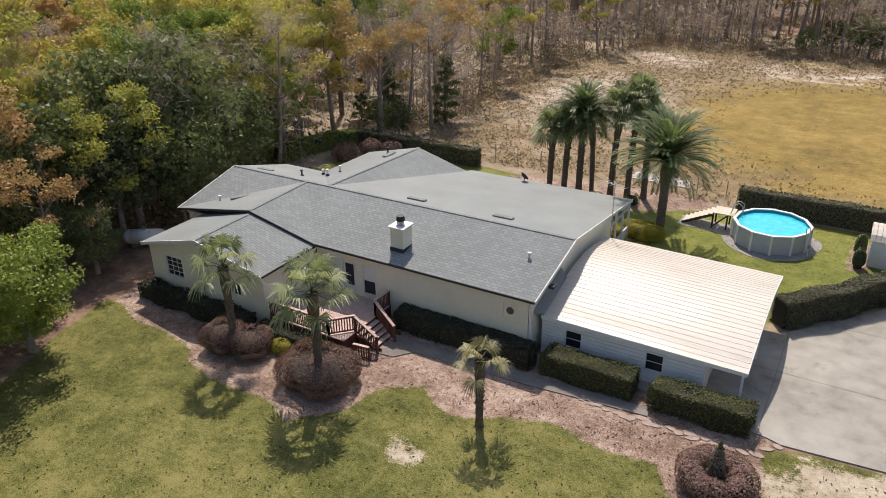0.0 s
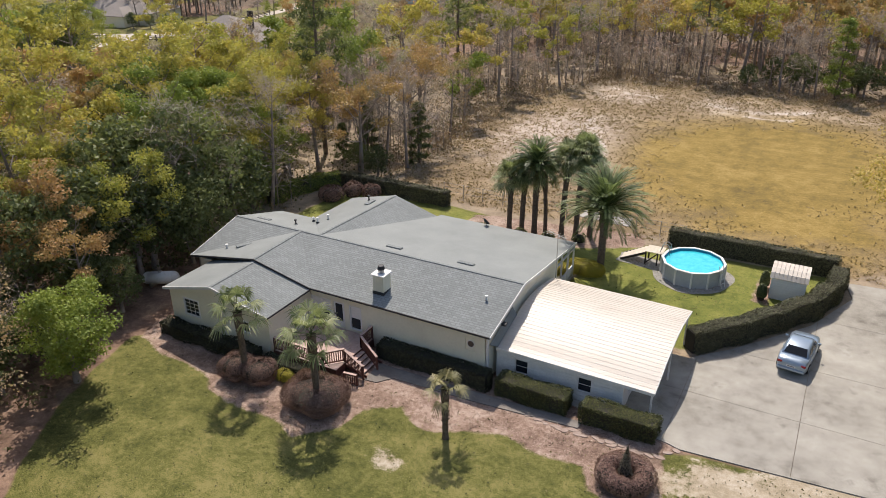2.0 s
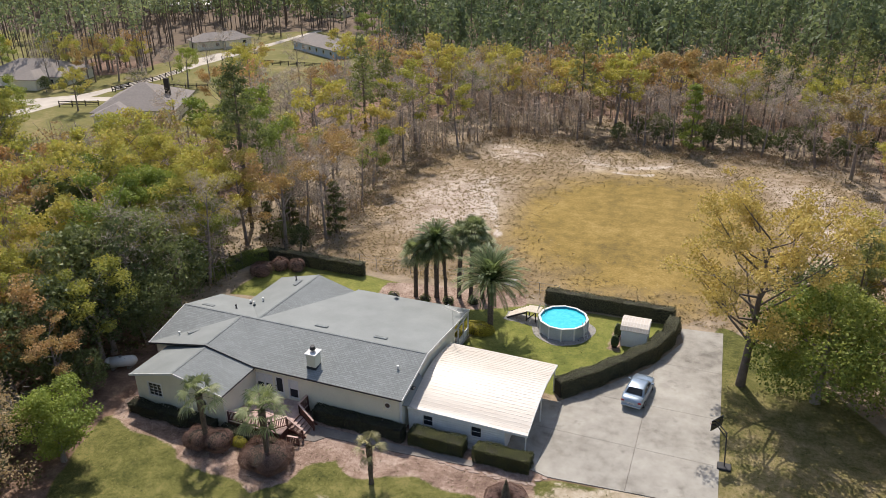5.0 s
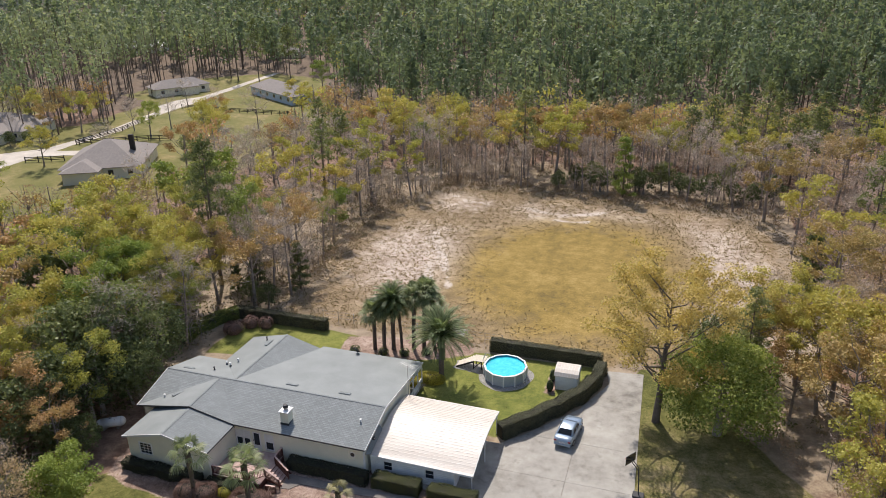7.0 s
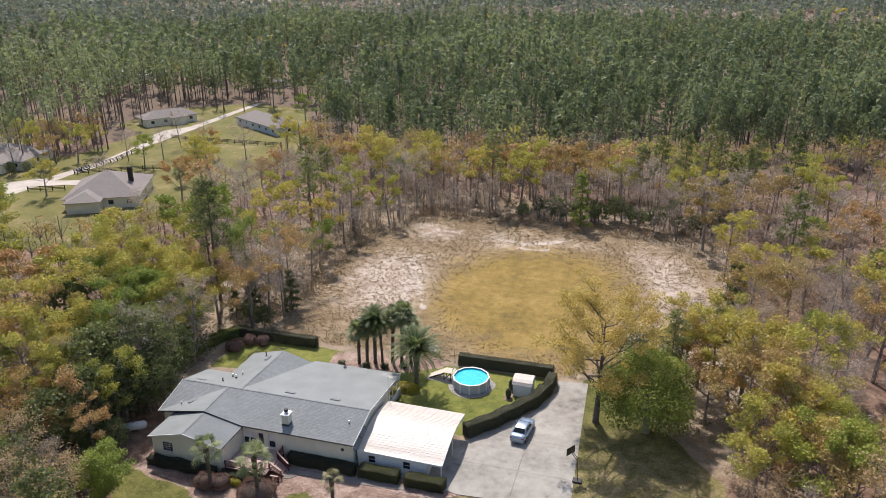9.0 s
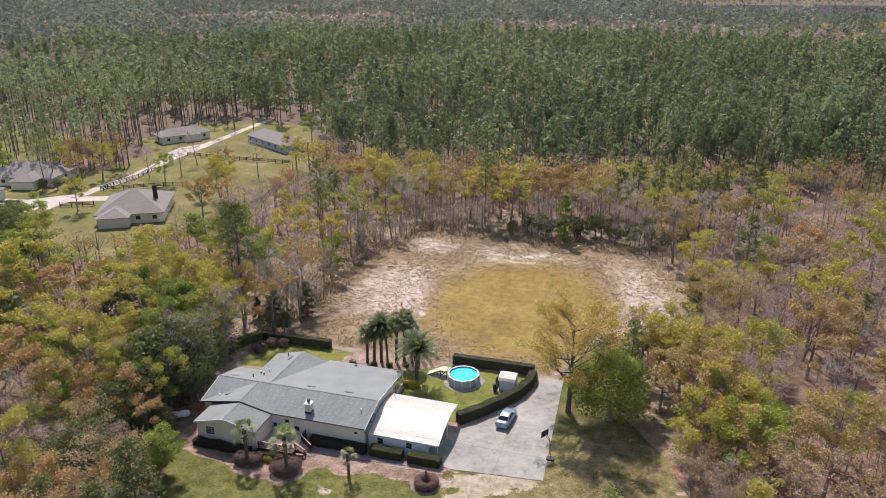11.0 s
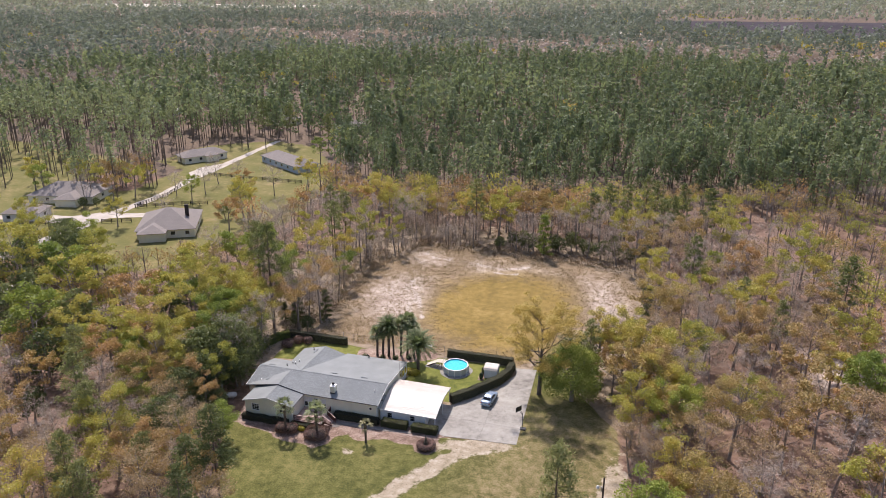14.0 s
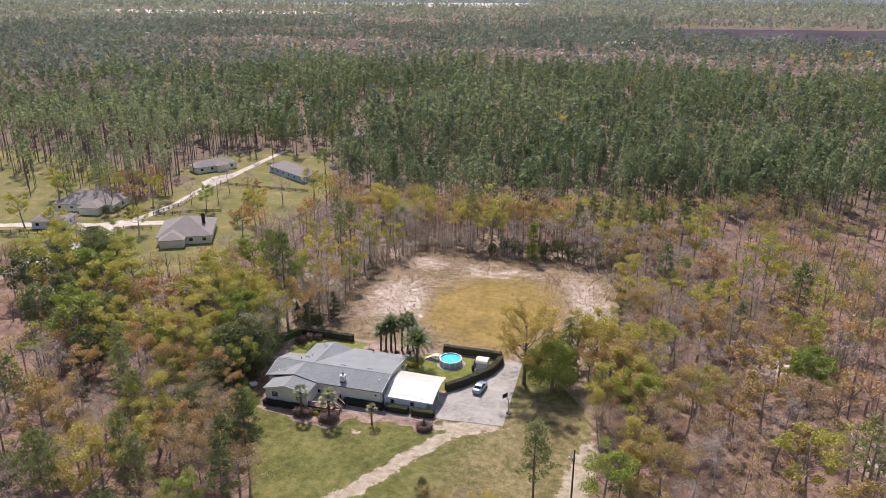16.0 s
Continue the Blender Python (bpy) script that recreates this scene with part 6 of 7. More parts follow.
for s in range(3):
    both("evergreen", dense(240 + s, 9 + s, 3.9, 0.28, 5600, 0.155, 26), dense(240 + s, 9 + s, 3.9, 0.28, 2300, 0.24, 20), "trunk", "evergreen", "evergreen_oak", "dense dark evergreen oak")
for s in range(4):
    both("pine", conifer(250 + s, 15 + s * 1.5, 2.8, 0.2, 2800, 0.23), conifer(250 + s, 15 + s * 1.5, 2.8, 0.2, 1000, 0.36), "pine_bark", "olivepine", "pine_tree", "tall pine with a bare trunk and open green crown")
for s in range(2):
    both("slash", conifer(260 + s, 11 + s, 2.5, 0.16, 2800, 0.20, 0.3), conifer(260 + s, 11 + s, 2.5, 0.16, 1000, 0.32, 0.3), "pine_bark", "olivepine", "pine_tree", "young pine with an open green crown")


def plant(key, x, y, scale=1.0, turn=0.0, pick=0, label=""):
    options = KINDS[key]
    slot = options[pick % len(options)]
    m = pose(x, y, 0, 0, 0, math.degrees(turn)) @ Matrix.Scale(scale, 4)
    if not slot[1]:
        slot[1] = True
        ob = slot[0]
        ob.matrix_basis = m
    else:
        ob = copy_thing(slot[0], pose(0, 0, 0))
        ob.matrix_basis = m
    if label:
        ob["label"] = label
    return ob


# single trees that stand out
tree_kind("big", broadleaf(301, 15.5, 7.0, 0.36, 24000, 0.11, 0.95, 26, gather=0.85, low=0.26, aspect=0.75), "dark_bark", "goldleaf", "oak_tree", "tall spreading oak with sparse golden leaves by the driveway", "tree")
plant("big", 12.9, 46.5)
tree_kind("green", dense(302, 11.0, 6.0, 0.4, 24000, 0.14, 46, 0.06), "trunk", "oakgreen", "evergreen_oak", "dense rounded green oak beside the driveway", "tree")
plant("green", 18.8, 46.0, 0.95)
tree_kind("tallpine", conifer(303, 21.5, 3.0, 0.28, 3200, 0.23, 0.5), "pine_bark", "olivepine", "pine_tree", "very tall lone pine at the edge of the wood", "tree")
plant("tallpine", -49, 62.3)
tree_kind("bright", broadleaf(304, 11.5, 5.8, 0.4, 15000, 0.19, 1.7, 18, low=0.06, gather=0.9, aspect=0.75), "trunk", "lime", "oak_tree", "small oak with bright green leaves at the edge of the lawn", "tree")
plant("slash", 20.7, 11.6, 1.25, 0.4, 0)
plant("pine", -24.8, 2.2, 1.05, 1.0, 1)
plant("slash", -26.8, -1.0, 1.2, 2.0, 1)
tree_kind("cedar", conifer(310, 12, 2.4, 0.2, 5200, 0.22, 0.04), "pine_bark", "lime", "cedar_tree", "narrow bright green cedar at the edge of the field", "tree")
plant("cedar", 2.6, 117.5, 0.95)
tree_kind("darkcedar", conifer(311, 9.5, 2.0, 0.2, 5000, 0.21, 0.04), "pine_bark", "evergreen", "cedar_tree", "narrow dark cedar at the edge of the field", "tree")
plant("darkcedar", 30.3, 79.5)
plant("darkcedar", -43.6, 63.3, 0.72)
plant("darkcedar", -37.4, 64.6, 0.72, 2.0)
plant("darkcedar", -45.8, 61.5, 0.45, 1.0)
for i in range(15):
    plant("evergreen_behind", -10 + i * 2.7 + (i % 3) * 0.6, 119.4 + (i * 37 % 10) * 0.4 - 0.13 * max(0, i - 7) ** 1.6, 0.42 + 0.06 * (i * 5 % 4), i, i, "dark evergreen shrubby oak at the edge of the field")
for x, y, k in ((14, 133, 0), (18, 138, 1), (23, 134, 2), (28, 140, 3), (33, 132, 0), (31, 146, 1), (38, 139, 2)):
    plant("pine_behind", x, y, 0.95, x, k)
for x, y, k, s in ((22.3, 57.0, "yellow", 0.8), (23.5, 60.5, "bare", 0.8), (27.0, 57.5, "yellow", 0.9), (32.0, 61.5, "bud", 1.0), (36, 53, "yellow", 1.05), (31.5, 49, "orange", 0.85), (35, 40, "yellow", 0.9), (31.0, 36, "orange", 0.75), (28.5, 52.5, "yellow", 0.75), (33.5, 44.5, "orange", 0.9), (38, 33, "orange", 0.95), (33, 25, "bare", 0.8), (36.5, 19, "yellow", 0.9), (34, 12, "slash", 0.9),
                    (5.5, 0.8, "slash", 0.68), (-1.2, -5.2, "slash", 0.7), (-7.5, -8, "slash", 0.7), (8.5, -2.5, "orange", 0.66), (15, 0.2, "yellow", 0.6), (11, 2, "bare", 0.45), (13, 3.2, "bare", 0.4), (28.5, -4, "slash", 0.75),
                    (-34.9, 17.6, "bright", 0.5), (-40.3, 22.8, "orange", 0.62), (-40.6, 62.5, "bare", 0.9), (-37.8, 14.5, "bare", 0.7), (-36.5, 9.5, "yellow", 0.6), (-43.5, 20.5, "evergreen", 0.95), (-44.0, 26.0, "evergreen", 1.05), (-46.0, 32, "evergreen", 1.25), (-47.6, 49.8, "bright", 0.48), (-45.4, 46.6, "bright", 0.34), (40.5, 64.3, "lime", 0.75), (-38.2, 18.5, "evergreen", 0.5), (-37.4, 12.9, "evergreen", 0.42), (-39.2, 15.2, "evergreen", 0.55), (-39.6, 25.0, "evergreen", 0.5), (-42.8, 31.0, "evergreen", 0.95), (-40.4, 34.2, "evergreen", 0.72), (-42.6, 40.2, "evergreen", 0.95), (-43.8, 36.5, "evergreen", 1.3), (-41.0, 33.5, "evergreen", 0.5), (-41.5, 24.0, "evergreen", 0.5), (-43.0, 17.5, "evergreen", 0.6), (-45.5, 12, "evergreen", 0.7), (-47.5, 54, "lime", 0.55), (-48.5, 16, "lime", 0.7), (-47.8, 23.5, "evergreen", 0.7), (-49, 30, "evergreen", 0.6), (-38.5, 57.5, "evergreen", 0.4), (-46.5, 43, "yellow", 0.8), (-45.0, 49, "lime", 0.75), (-50, 38, "yellow", 0.95), (-51, 27, "yellow", 1.0), (-50, 20, "orange", 0.95),
                    (-52, 46, "lime", 1.0), (-49, 55, "yellow", 0.95), (-55, 52, "yellow", 1.0), (-42, 59, "evergreen", 0.35), (-45, 66, "bare", 0.8), (-56, 33, "yellow", 1.05), (-41, 11.5, "bare", 0.7), (-33, 8, "orange", 0.7), (-38, 2, "orange", 0.9), (-30, 3, "bare", 0.8), (-44, 5, "yellow", 0.95)):
    plant(k, x, y, s, x * 7.1 + y, int(abs(x * 3 + y)) )

rt = random.Random(12)
placed = [(12.9, 46.5), (18.6, 46.0), (-49, 62.3), (20.7, 11.6)]
KEEP_CLEAR = [LAWN, BACKYARD, FIELD, VILLAGE, [(-39, 22), (-34, 21), (12, 26), (13, 56), (-41, 56)], DRIVE]


def clear_of(x, y, m):
    a, b = np.array([float(x)]), np.array([float(y)])
    return all(sd_poly(a, b, q)[0] < -m for q in KEEP_CLEAR)


def choose(x, y):
    """Kind of tree that grows at a place."""
    u = rt.random()
    if y > 112:
        if y < 124:
            return "bare" if u < 0.86 else "yellow" if u < 0.95 else "orange"
        return "bare" if u < 0.42 else "yellow" if u < 0.74 else "orange" if u < 0.84 else "lime" if u < 0.90 else "pine"
    if x > 28:
        return "bare" if u < 0.24 else "bud" if u < 0.48 else "yellow" if u < 0.61 else "orange" if u < 0.82 else ("slash" if y < 30 or y > 75 else "orange") if u < 0.93 else "pine" if u < 0.96 else "lime"
    if x < -34 and y > 58:
        return "bare" if u < 0.48 else "bud" if u < 0.58 else "yellow" if u < 0.78 else "lime" if u < 0.88 else "orange" if u < 0.93 else "pine"
    if x < -38 and y > 25:
        return "yellow" if u < 0.38 else "bare" if u < 0.60 else "orange" if u < 0.68 else "lime" if u < 0.82 else "evergreen" if u < 0.94 else "pine"
    return "bare" if u < 0.12 else "bud" if u < 0.34 else "orange" if u < 0.56 else "yellow" if u < 0.66 else "pine" if u < 0.82 else "evergreen" if u < 0.9 else "lime"


count = 0
for tries in range(9000):
    x, y = rt.uniform(-98, 115), rt.uniform(-18, 140)
    if -20 < x < 30 and y < 5:
        continue
    near = -75 < x < 70 and y < 132
    if not near or count >= 560 or not clear_of(x, y, 1.5):
        continue
    if min((x - a) ** 2 + (y - b) ** 2 for a, b in placed) < (4.4 if x < 28 and y < 58 else 5.3) ** 2:
        continue
    placed.append((x, y))
    key = choose(x, y)
    if not (-62 < x < 48 and y < 78):
        key += "_behind"
    plant(key, x, y, rt.uniform(0.7, 1.1), rt.uniform(0, 6.28), rt.randrange(12))
    count += 1

# ---- farther woods, joined ----
def patch(spots):
    """Slow change of leaf colour over the country."""
    return np.array([0.16 + 0.75 * noise.noise((a * 0.011, b * 0.011, 2.0)) + 0.45 * noise.noise((a * 0.035, b * 0.035, 5.0)) for a, b in spots])


def stamp(base, spots, scales, turns):
    """Many copies of small meshes as one."""
    v, f, t = base
    n, m = len(spots), len(v)
    c, s = np.cos(turns), np.sin(turns)
    vx = v[None, :, 0] * c[:, None] - v[None, :, 1] * s[:, None]
    vy = v[None, :, 0] * s[:, None] + v[None, :, 1] * c[:, None]
    vz = np.broadcast_to(v[None, :, 2], vx.shape)
    out = np.stack([vx, vy, vz], -1) * scales[:, None, None]
    out[:, :, 0] += spots[:, None, 0]
    out[:, :, 1] += spots[:, None, 1]
    faces = (f[None] + (np.arange(n) * m)[:, None, None]).reshape(-1, f.shape[1])
    return out.reshape(-1, 3), faces, np.clip(t[None] * 0.35 + np.random.default_rng(n).uniform(0, 0.35, n)[:, None] + patch(spots)[:, None], 0, 1).ravel()


def scatter(x0, x1, y0, y1, n, seed, keep):
    rng = np.random.default_rng(seed)
    p = np.stack([rng.uniform(x0, x1, n), rng.uniform(y0, y1, n)], 1)
    return p[keep(p[:, 0], p[:, 1])]


def in_view(x, y):
    """The wedge of country that lies ahead of the viewpoint's line."""
    ang = np.degrees(np.arctan2(-(x - 25), y + 70))
    return (ang > -30) & (ang < 55)


def far_woods(name, label, spots_of, makes, trunk_mat, leaf_mat, seed):
    rng = np.random.default_rng(seed)
    tr, cr = [], []
    which = rng.integers(0, len(makes), len(spots_of))
    for k, (t, c) in enumerate(makes):
        sp = spots_of[which == k]
        sc, tu = rng.uniform(0.6, 1.2, len(sp)) * (1 + 0.5 * (patch(sp) - 0.16)), rng.uniform(0, 6.28, len(sp))
        if t is not None:
            tr.append(stamp(t, sp, sc, tu))
        cr.append(stamp(c, sp, sc, tu))
    ob = thing(name, label, "woods", (0, 0, 0), kind="stuff")
    if tr:
        v, f, t = join(tr)
        mesh_np("trunks", v, f, MAT[trunk_mat], ob, tint=t)
    v, f, t = join(cr)
    mesh_np("crowns", v, f, MAT[leaf_mat], ob, tint=t)
    return ob


def lod_pine(seed, n, size, h, spread, sides=3, bare=0.45):
    rng = np.random.default_rng(seed)
    f = rng.uniform(0, 1, n) ** 0.8
    z = h * (bare + (1 - bare) * f)
    rad = spread * (1.0 - 0.7 * f ** 1.5) * np.sqrt(rng.uniform(0.1, 1, n))
    w = rng.uniform(0, 6.28, n)
    p = np.stack([np.cos(w) * rad, np.sin(w) * rad, z], 1)
    trunk = prism([np.array([0, 0, 0.0]), np.array([0, 0, h * 0.95])], [0.2, 0.06], sides) if sides else None
    return trunk, leaflets(p, size, rng, np.stack([np.cos(w) * rad / spread, np.sin(w) * rad / spread, 0.2 + 0.5 * f], 1), 0.5, 0.8)


def lod_broad(seed, n, size, h, spread, limbs=True, aspect=0.75):
    rng = np.random.default_rng(seed)
    k = 9 if n < 30 else 16
    d = rng.normal(size=(k, 3))
    d[:, 2] = np.abs(d[:, 2]) * 0.9 - 0.25
    d /= np.linalg.norm(d, axis=1, keepdims=True)
    p, which = clumped(rng, d * np.array([spread, spread, h * 0.26]) * rng.uniform(0.55, 0.9, k)[:, None] + np.array([0, 0, h * 0.6]), n, spread * 0.32)
    d = d[which]
    sets = [prism([np.array([0, 0, 0.0]), np.array([0.1, 0, h * 0.5]), np.array([0, 0, h * 0.85])], [0.2, 0.15, 0.05], 4)]
    for i in range(6):
        w = i * 1.05
        sets.append(prism([np.array([0, 0, h * 0.35]), np.array([math.cos(w) * spread * 0.75, math.sin(w) * spread * 0.75, h * (0.6 + 0.05 * i)])], [0.09, 0.02], 3))
    v, f, t = leaflets(p, size, rng, d, 0.3, aspect)
    return join(sets) if limbs else None, (v, f, hue_by_clump(rng, t, which))


# a rolling canopy of woods out to the horizon
fa = np.radians(np.linspace(-34, 58, 190))
fr = np.geomspace(1350, 4880, 70)
FA, FR = np.meshgrid(fa, fr)
fx, fy = 25 - np.sin(FA) * FR, -70 + np.cos(FA) * FR
hz = np.array([8 + 9 * noise.noise((a * 0.02, b * 0.02, 1.0)) + 5 * noise.noise((a * 0.09, b * 0.09, 4.0)) for a, b in zip(fx.ravel(), fy.ravel())]).reshape(fx.shape)
hz = np.where(FR < 2950, -3.0, np.maximum(hz, 0.5)) + np.clip((FR - 3000) / 1900, 0, 1) ** 2 * 55
gi2 = np.arange(fx.size).reshape(fx.shape)
# blue-grey haze of the horizon is painted into this base colour
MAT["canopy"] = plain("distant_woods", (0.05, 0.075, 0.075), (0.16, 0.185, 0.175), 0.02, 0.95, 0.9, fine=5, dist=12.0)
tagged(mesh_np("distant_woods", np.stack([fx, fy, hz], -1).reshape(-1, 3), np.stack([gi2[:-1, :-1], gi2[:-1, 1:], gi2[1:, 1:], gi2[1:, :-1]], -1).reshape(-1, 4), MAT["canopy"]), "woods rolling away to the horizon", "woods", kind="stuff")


def outside(x, y):
    ok = in_view(x, y) & ~((x > -75) & (x < 70) & (y < 132))
    for q in (VILLAGE, FIELD, LAWN):
        ok &= sd_poly(x, y, q) < -2
    return ok


near_pines = [lod_pine(400 + i, 150, 0.50, 13.5 + i * 1.8, 2.8, 3, 0.38) for i in range(5)]
mid_pines = [lod_pine(410 + i, 56, 0.82, 13 + i * 1.9, 3.0, 3, 0.32) for i in range(5)]
low_pines = [lod_pine(420 + i, 22, 1.35, 12 + i * 1.9, 3.3, 0, 0.25) for i in range(6)]
low_broad = [lod_broad(460 + i, 30, 1.5, 10 + i, 3.8, False, 0.5) for i in range(4)]
low_gold = [lod_broad(470 + i, 20, 1.25, 9 + i, 3.8, False) for i in range(4)]
far_clumps = [lod_pine(480 + i, 14, 2.6, 13 + i * 2, 5.5, 0, 0.15) for i in range(5)]
# a broad burnt clearing, and strips of open land, between the far woods
CLEARING = [(30, 1090), (70, 990), (180, 960), (270, 930), (620, 880), (760, 1250), (420, 1370), (180, 1340), (40, 1330), (-10, 1200)]
MEADOW = [(-1420, 1560), (-960, 1600), (-720, 1700), (-720, 1800), (-1100, 1800), (-1500, 1720)]
PLAIN = [(-1500, 2350), (-420, 2250), (-380, 2900), (-1560, 2960)]
GLADES = ((-383, 760, 150, 55), (-262, 690, 150, 45), (-159, 612, 130, 34), (-62, 690, 170, 42), (40, 640, 130, 30), (330, 640, 160, 40), (-390, 1240, 150, 110), (-520, 980, 140, 50), (-330, 330, 70, 40))


def ragged(x, y, scale):
    return np.array([noise.noise((a / scale, b / scale, 9.0)) + 0.5 * noise.noise((a / scale * 3, b / scale * 3, 3.0)) for a, b in zip(x, y)])


def grey_share(x, y):
    """How far the pines give way to leafless wood, from 0 to 1."""
    d = np.max([sd_oval(x, y, cx, cy, rx, ry) / ry for cx, cy, rx, ry in GLADES], 0)
    return np.clip(0.06 + 0.5 + d * 0.8 + ragged(x, y, 130.0) * 0.7, 0.04, 0.92) * np.clip((np.hypot(x - 25, y + 70) - 380) / 150, 0.08, 1)


def gold_share(x, y):
    """Where yellow oaks stand among the pines."""
    return np.clip(0.02 + 0.25 * ragged(x + 700, y, 160.0) + 0.22 * np.clip((x - 60) / 160, 0, 1), 0.01, 0.4)


def open_land(x, y):
    return np.maximum.reduce([sd_poly(x, y, q) for q in (CLEARING, MEADOW, PLAIN)]) + 25 * ragged(x, y, 90.0) > 0


def band(lo, hi, kind):
    def keep(x, y):
        r = np.hypot(x - 25, y + 70)
        ang = np.degrees(np.arctan2(-(x - 25), y + 70))
        ok = outside(x, y) & (r > lo) & (r < hi) & (y > 160 + 0.3 * np.maximum(x, 0) + 8 * np.sin(x * 0.05)) & ((x > -95) | (y > 225)) & ((r < 330) | ((ang > -20) & (ang < 52)))
        x, y = x[ok], y[ok]
        u = np.random.default_rng(int(lo + hi)).uniform(0, 1, len(ok))[ok]
        g, o = grey_share(x, y), gold_share(x, y)
        sort = np.where(u < g, 1, np.where(u < g + o, 2, 0))
        ok[ok] = (sort == kind) & ~open_land(x, y)
        return ok
    return keep


far_woods("pine_woods", "dense green pine woods behind the field", scatter(-330, 260, 120, 330, 5200, 31, band(0, 330, 0)), near_pines, "pine_bark", "pine", 1)
for k, nm, lb, shapes, bark, leaf in ((0, "pine_woods", "green pine woods in the middle distance", mid_pines, "pine_bark", "pine"), (1, "grey_woods", "leafless grey wood among the pines", [lod_broad(490 + i, 70, 0.75, 10.5 + i, 3.4, True, 0.3) for i in range(4)], "trunk", "twig"), (2, "oak_woods", "yellow oaks among the pines", [lod_broad(496 + i, 56, 0.62, 9.5 + i, 3.5) for i in range(3)], "trunk", "yellow")):
    far_woods(nm, lb, scatter(-560, 420, 150, 620, 11500, 32, band(330, 640, k)), shapes, bark, leaf, 2 + k)
for k, nm, lb, shapes, bark, leaf in ((0, "pine_woods", "far green pine woods", low_pines, "pine_bark", "hazepine"), (1, "grey_woods", "leafless grey wood among the far pines", low_broad, "trunk", "twig"), (2, "oak_woods", "yellow oaks among the far pines", low_gold, "trunk", "yellow")):
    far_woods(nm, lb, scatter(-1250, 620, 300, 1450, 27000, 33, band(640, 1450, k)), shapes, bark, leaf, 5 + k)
far_woods("pine_woods", "dark woods towards the horizon", scatter(-2500, 1100, 700, 3000, 19000, 37, band(1450, 3000, 0)), far_clumps, "pine_bark", "hazepine", 8)
def beside(share, kind):
    """Places in the mixed woods on both sides, of one kind of tree."""
    def keep(x, y):
        u = np.random.default_rng(len(x)).uniform(0, 1, len(x)) + 0.3 * ragged(x, y, 25.0)
        return outside(x, y) & (y < 160 + 0.3 * np.maximum(x, 0)) & (u > share[kind]) & (u <= share[kind + 1])
    return keep


MIX = (-9, 0.30, 0.52, 0.74, 9)
for k, nm, lb, shapes, leaf in ((0, "oak_woods", "yellow oak woods beside the clearing", [lod_broad(430 + i, 280, 0.25, 9.5 + i, 3.9) for i in range(4)], "yellow"), (1, "oak_woods", "russet oak woods beside the clearing", [lod_broad(434 + i, 260, 0.25, 9 + i, 3.8) for i in range(4)], "orange"),
                                (2, "budding_woods", "nearly leafless russet woods beside the clearing", [lod_broad(445 + i, 200, 0.22, 10 + i, 3.9) for i in range(4)], "budding"), (3, "bare_woods", "leafless grey woods beside the clearing", [lod_broad(440 + i, 130, 0.45, 10 + i, 3.6, True, 0.10) for i in range(4)], "twig")):
    far_woods(nm, lb, scatter(-210, 240, -15, 225, 5200, 34, beside(MIX, k)), shapes, "trunk", leaf, 11 + k)

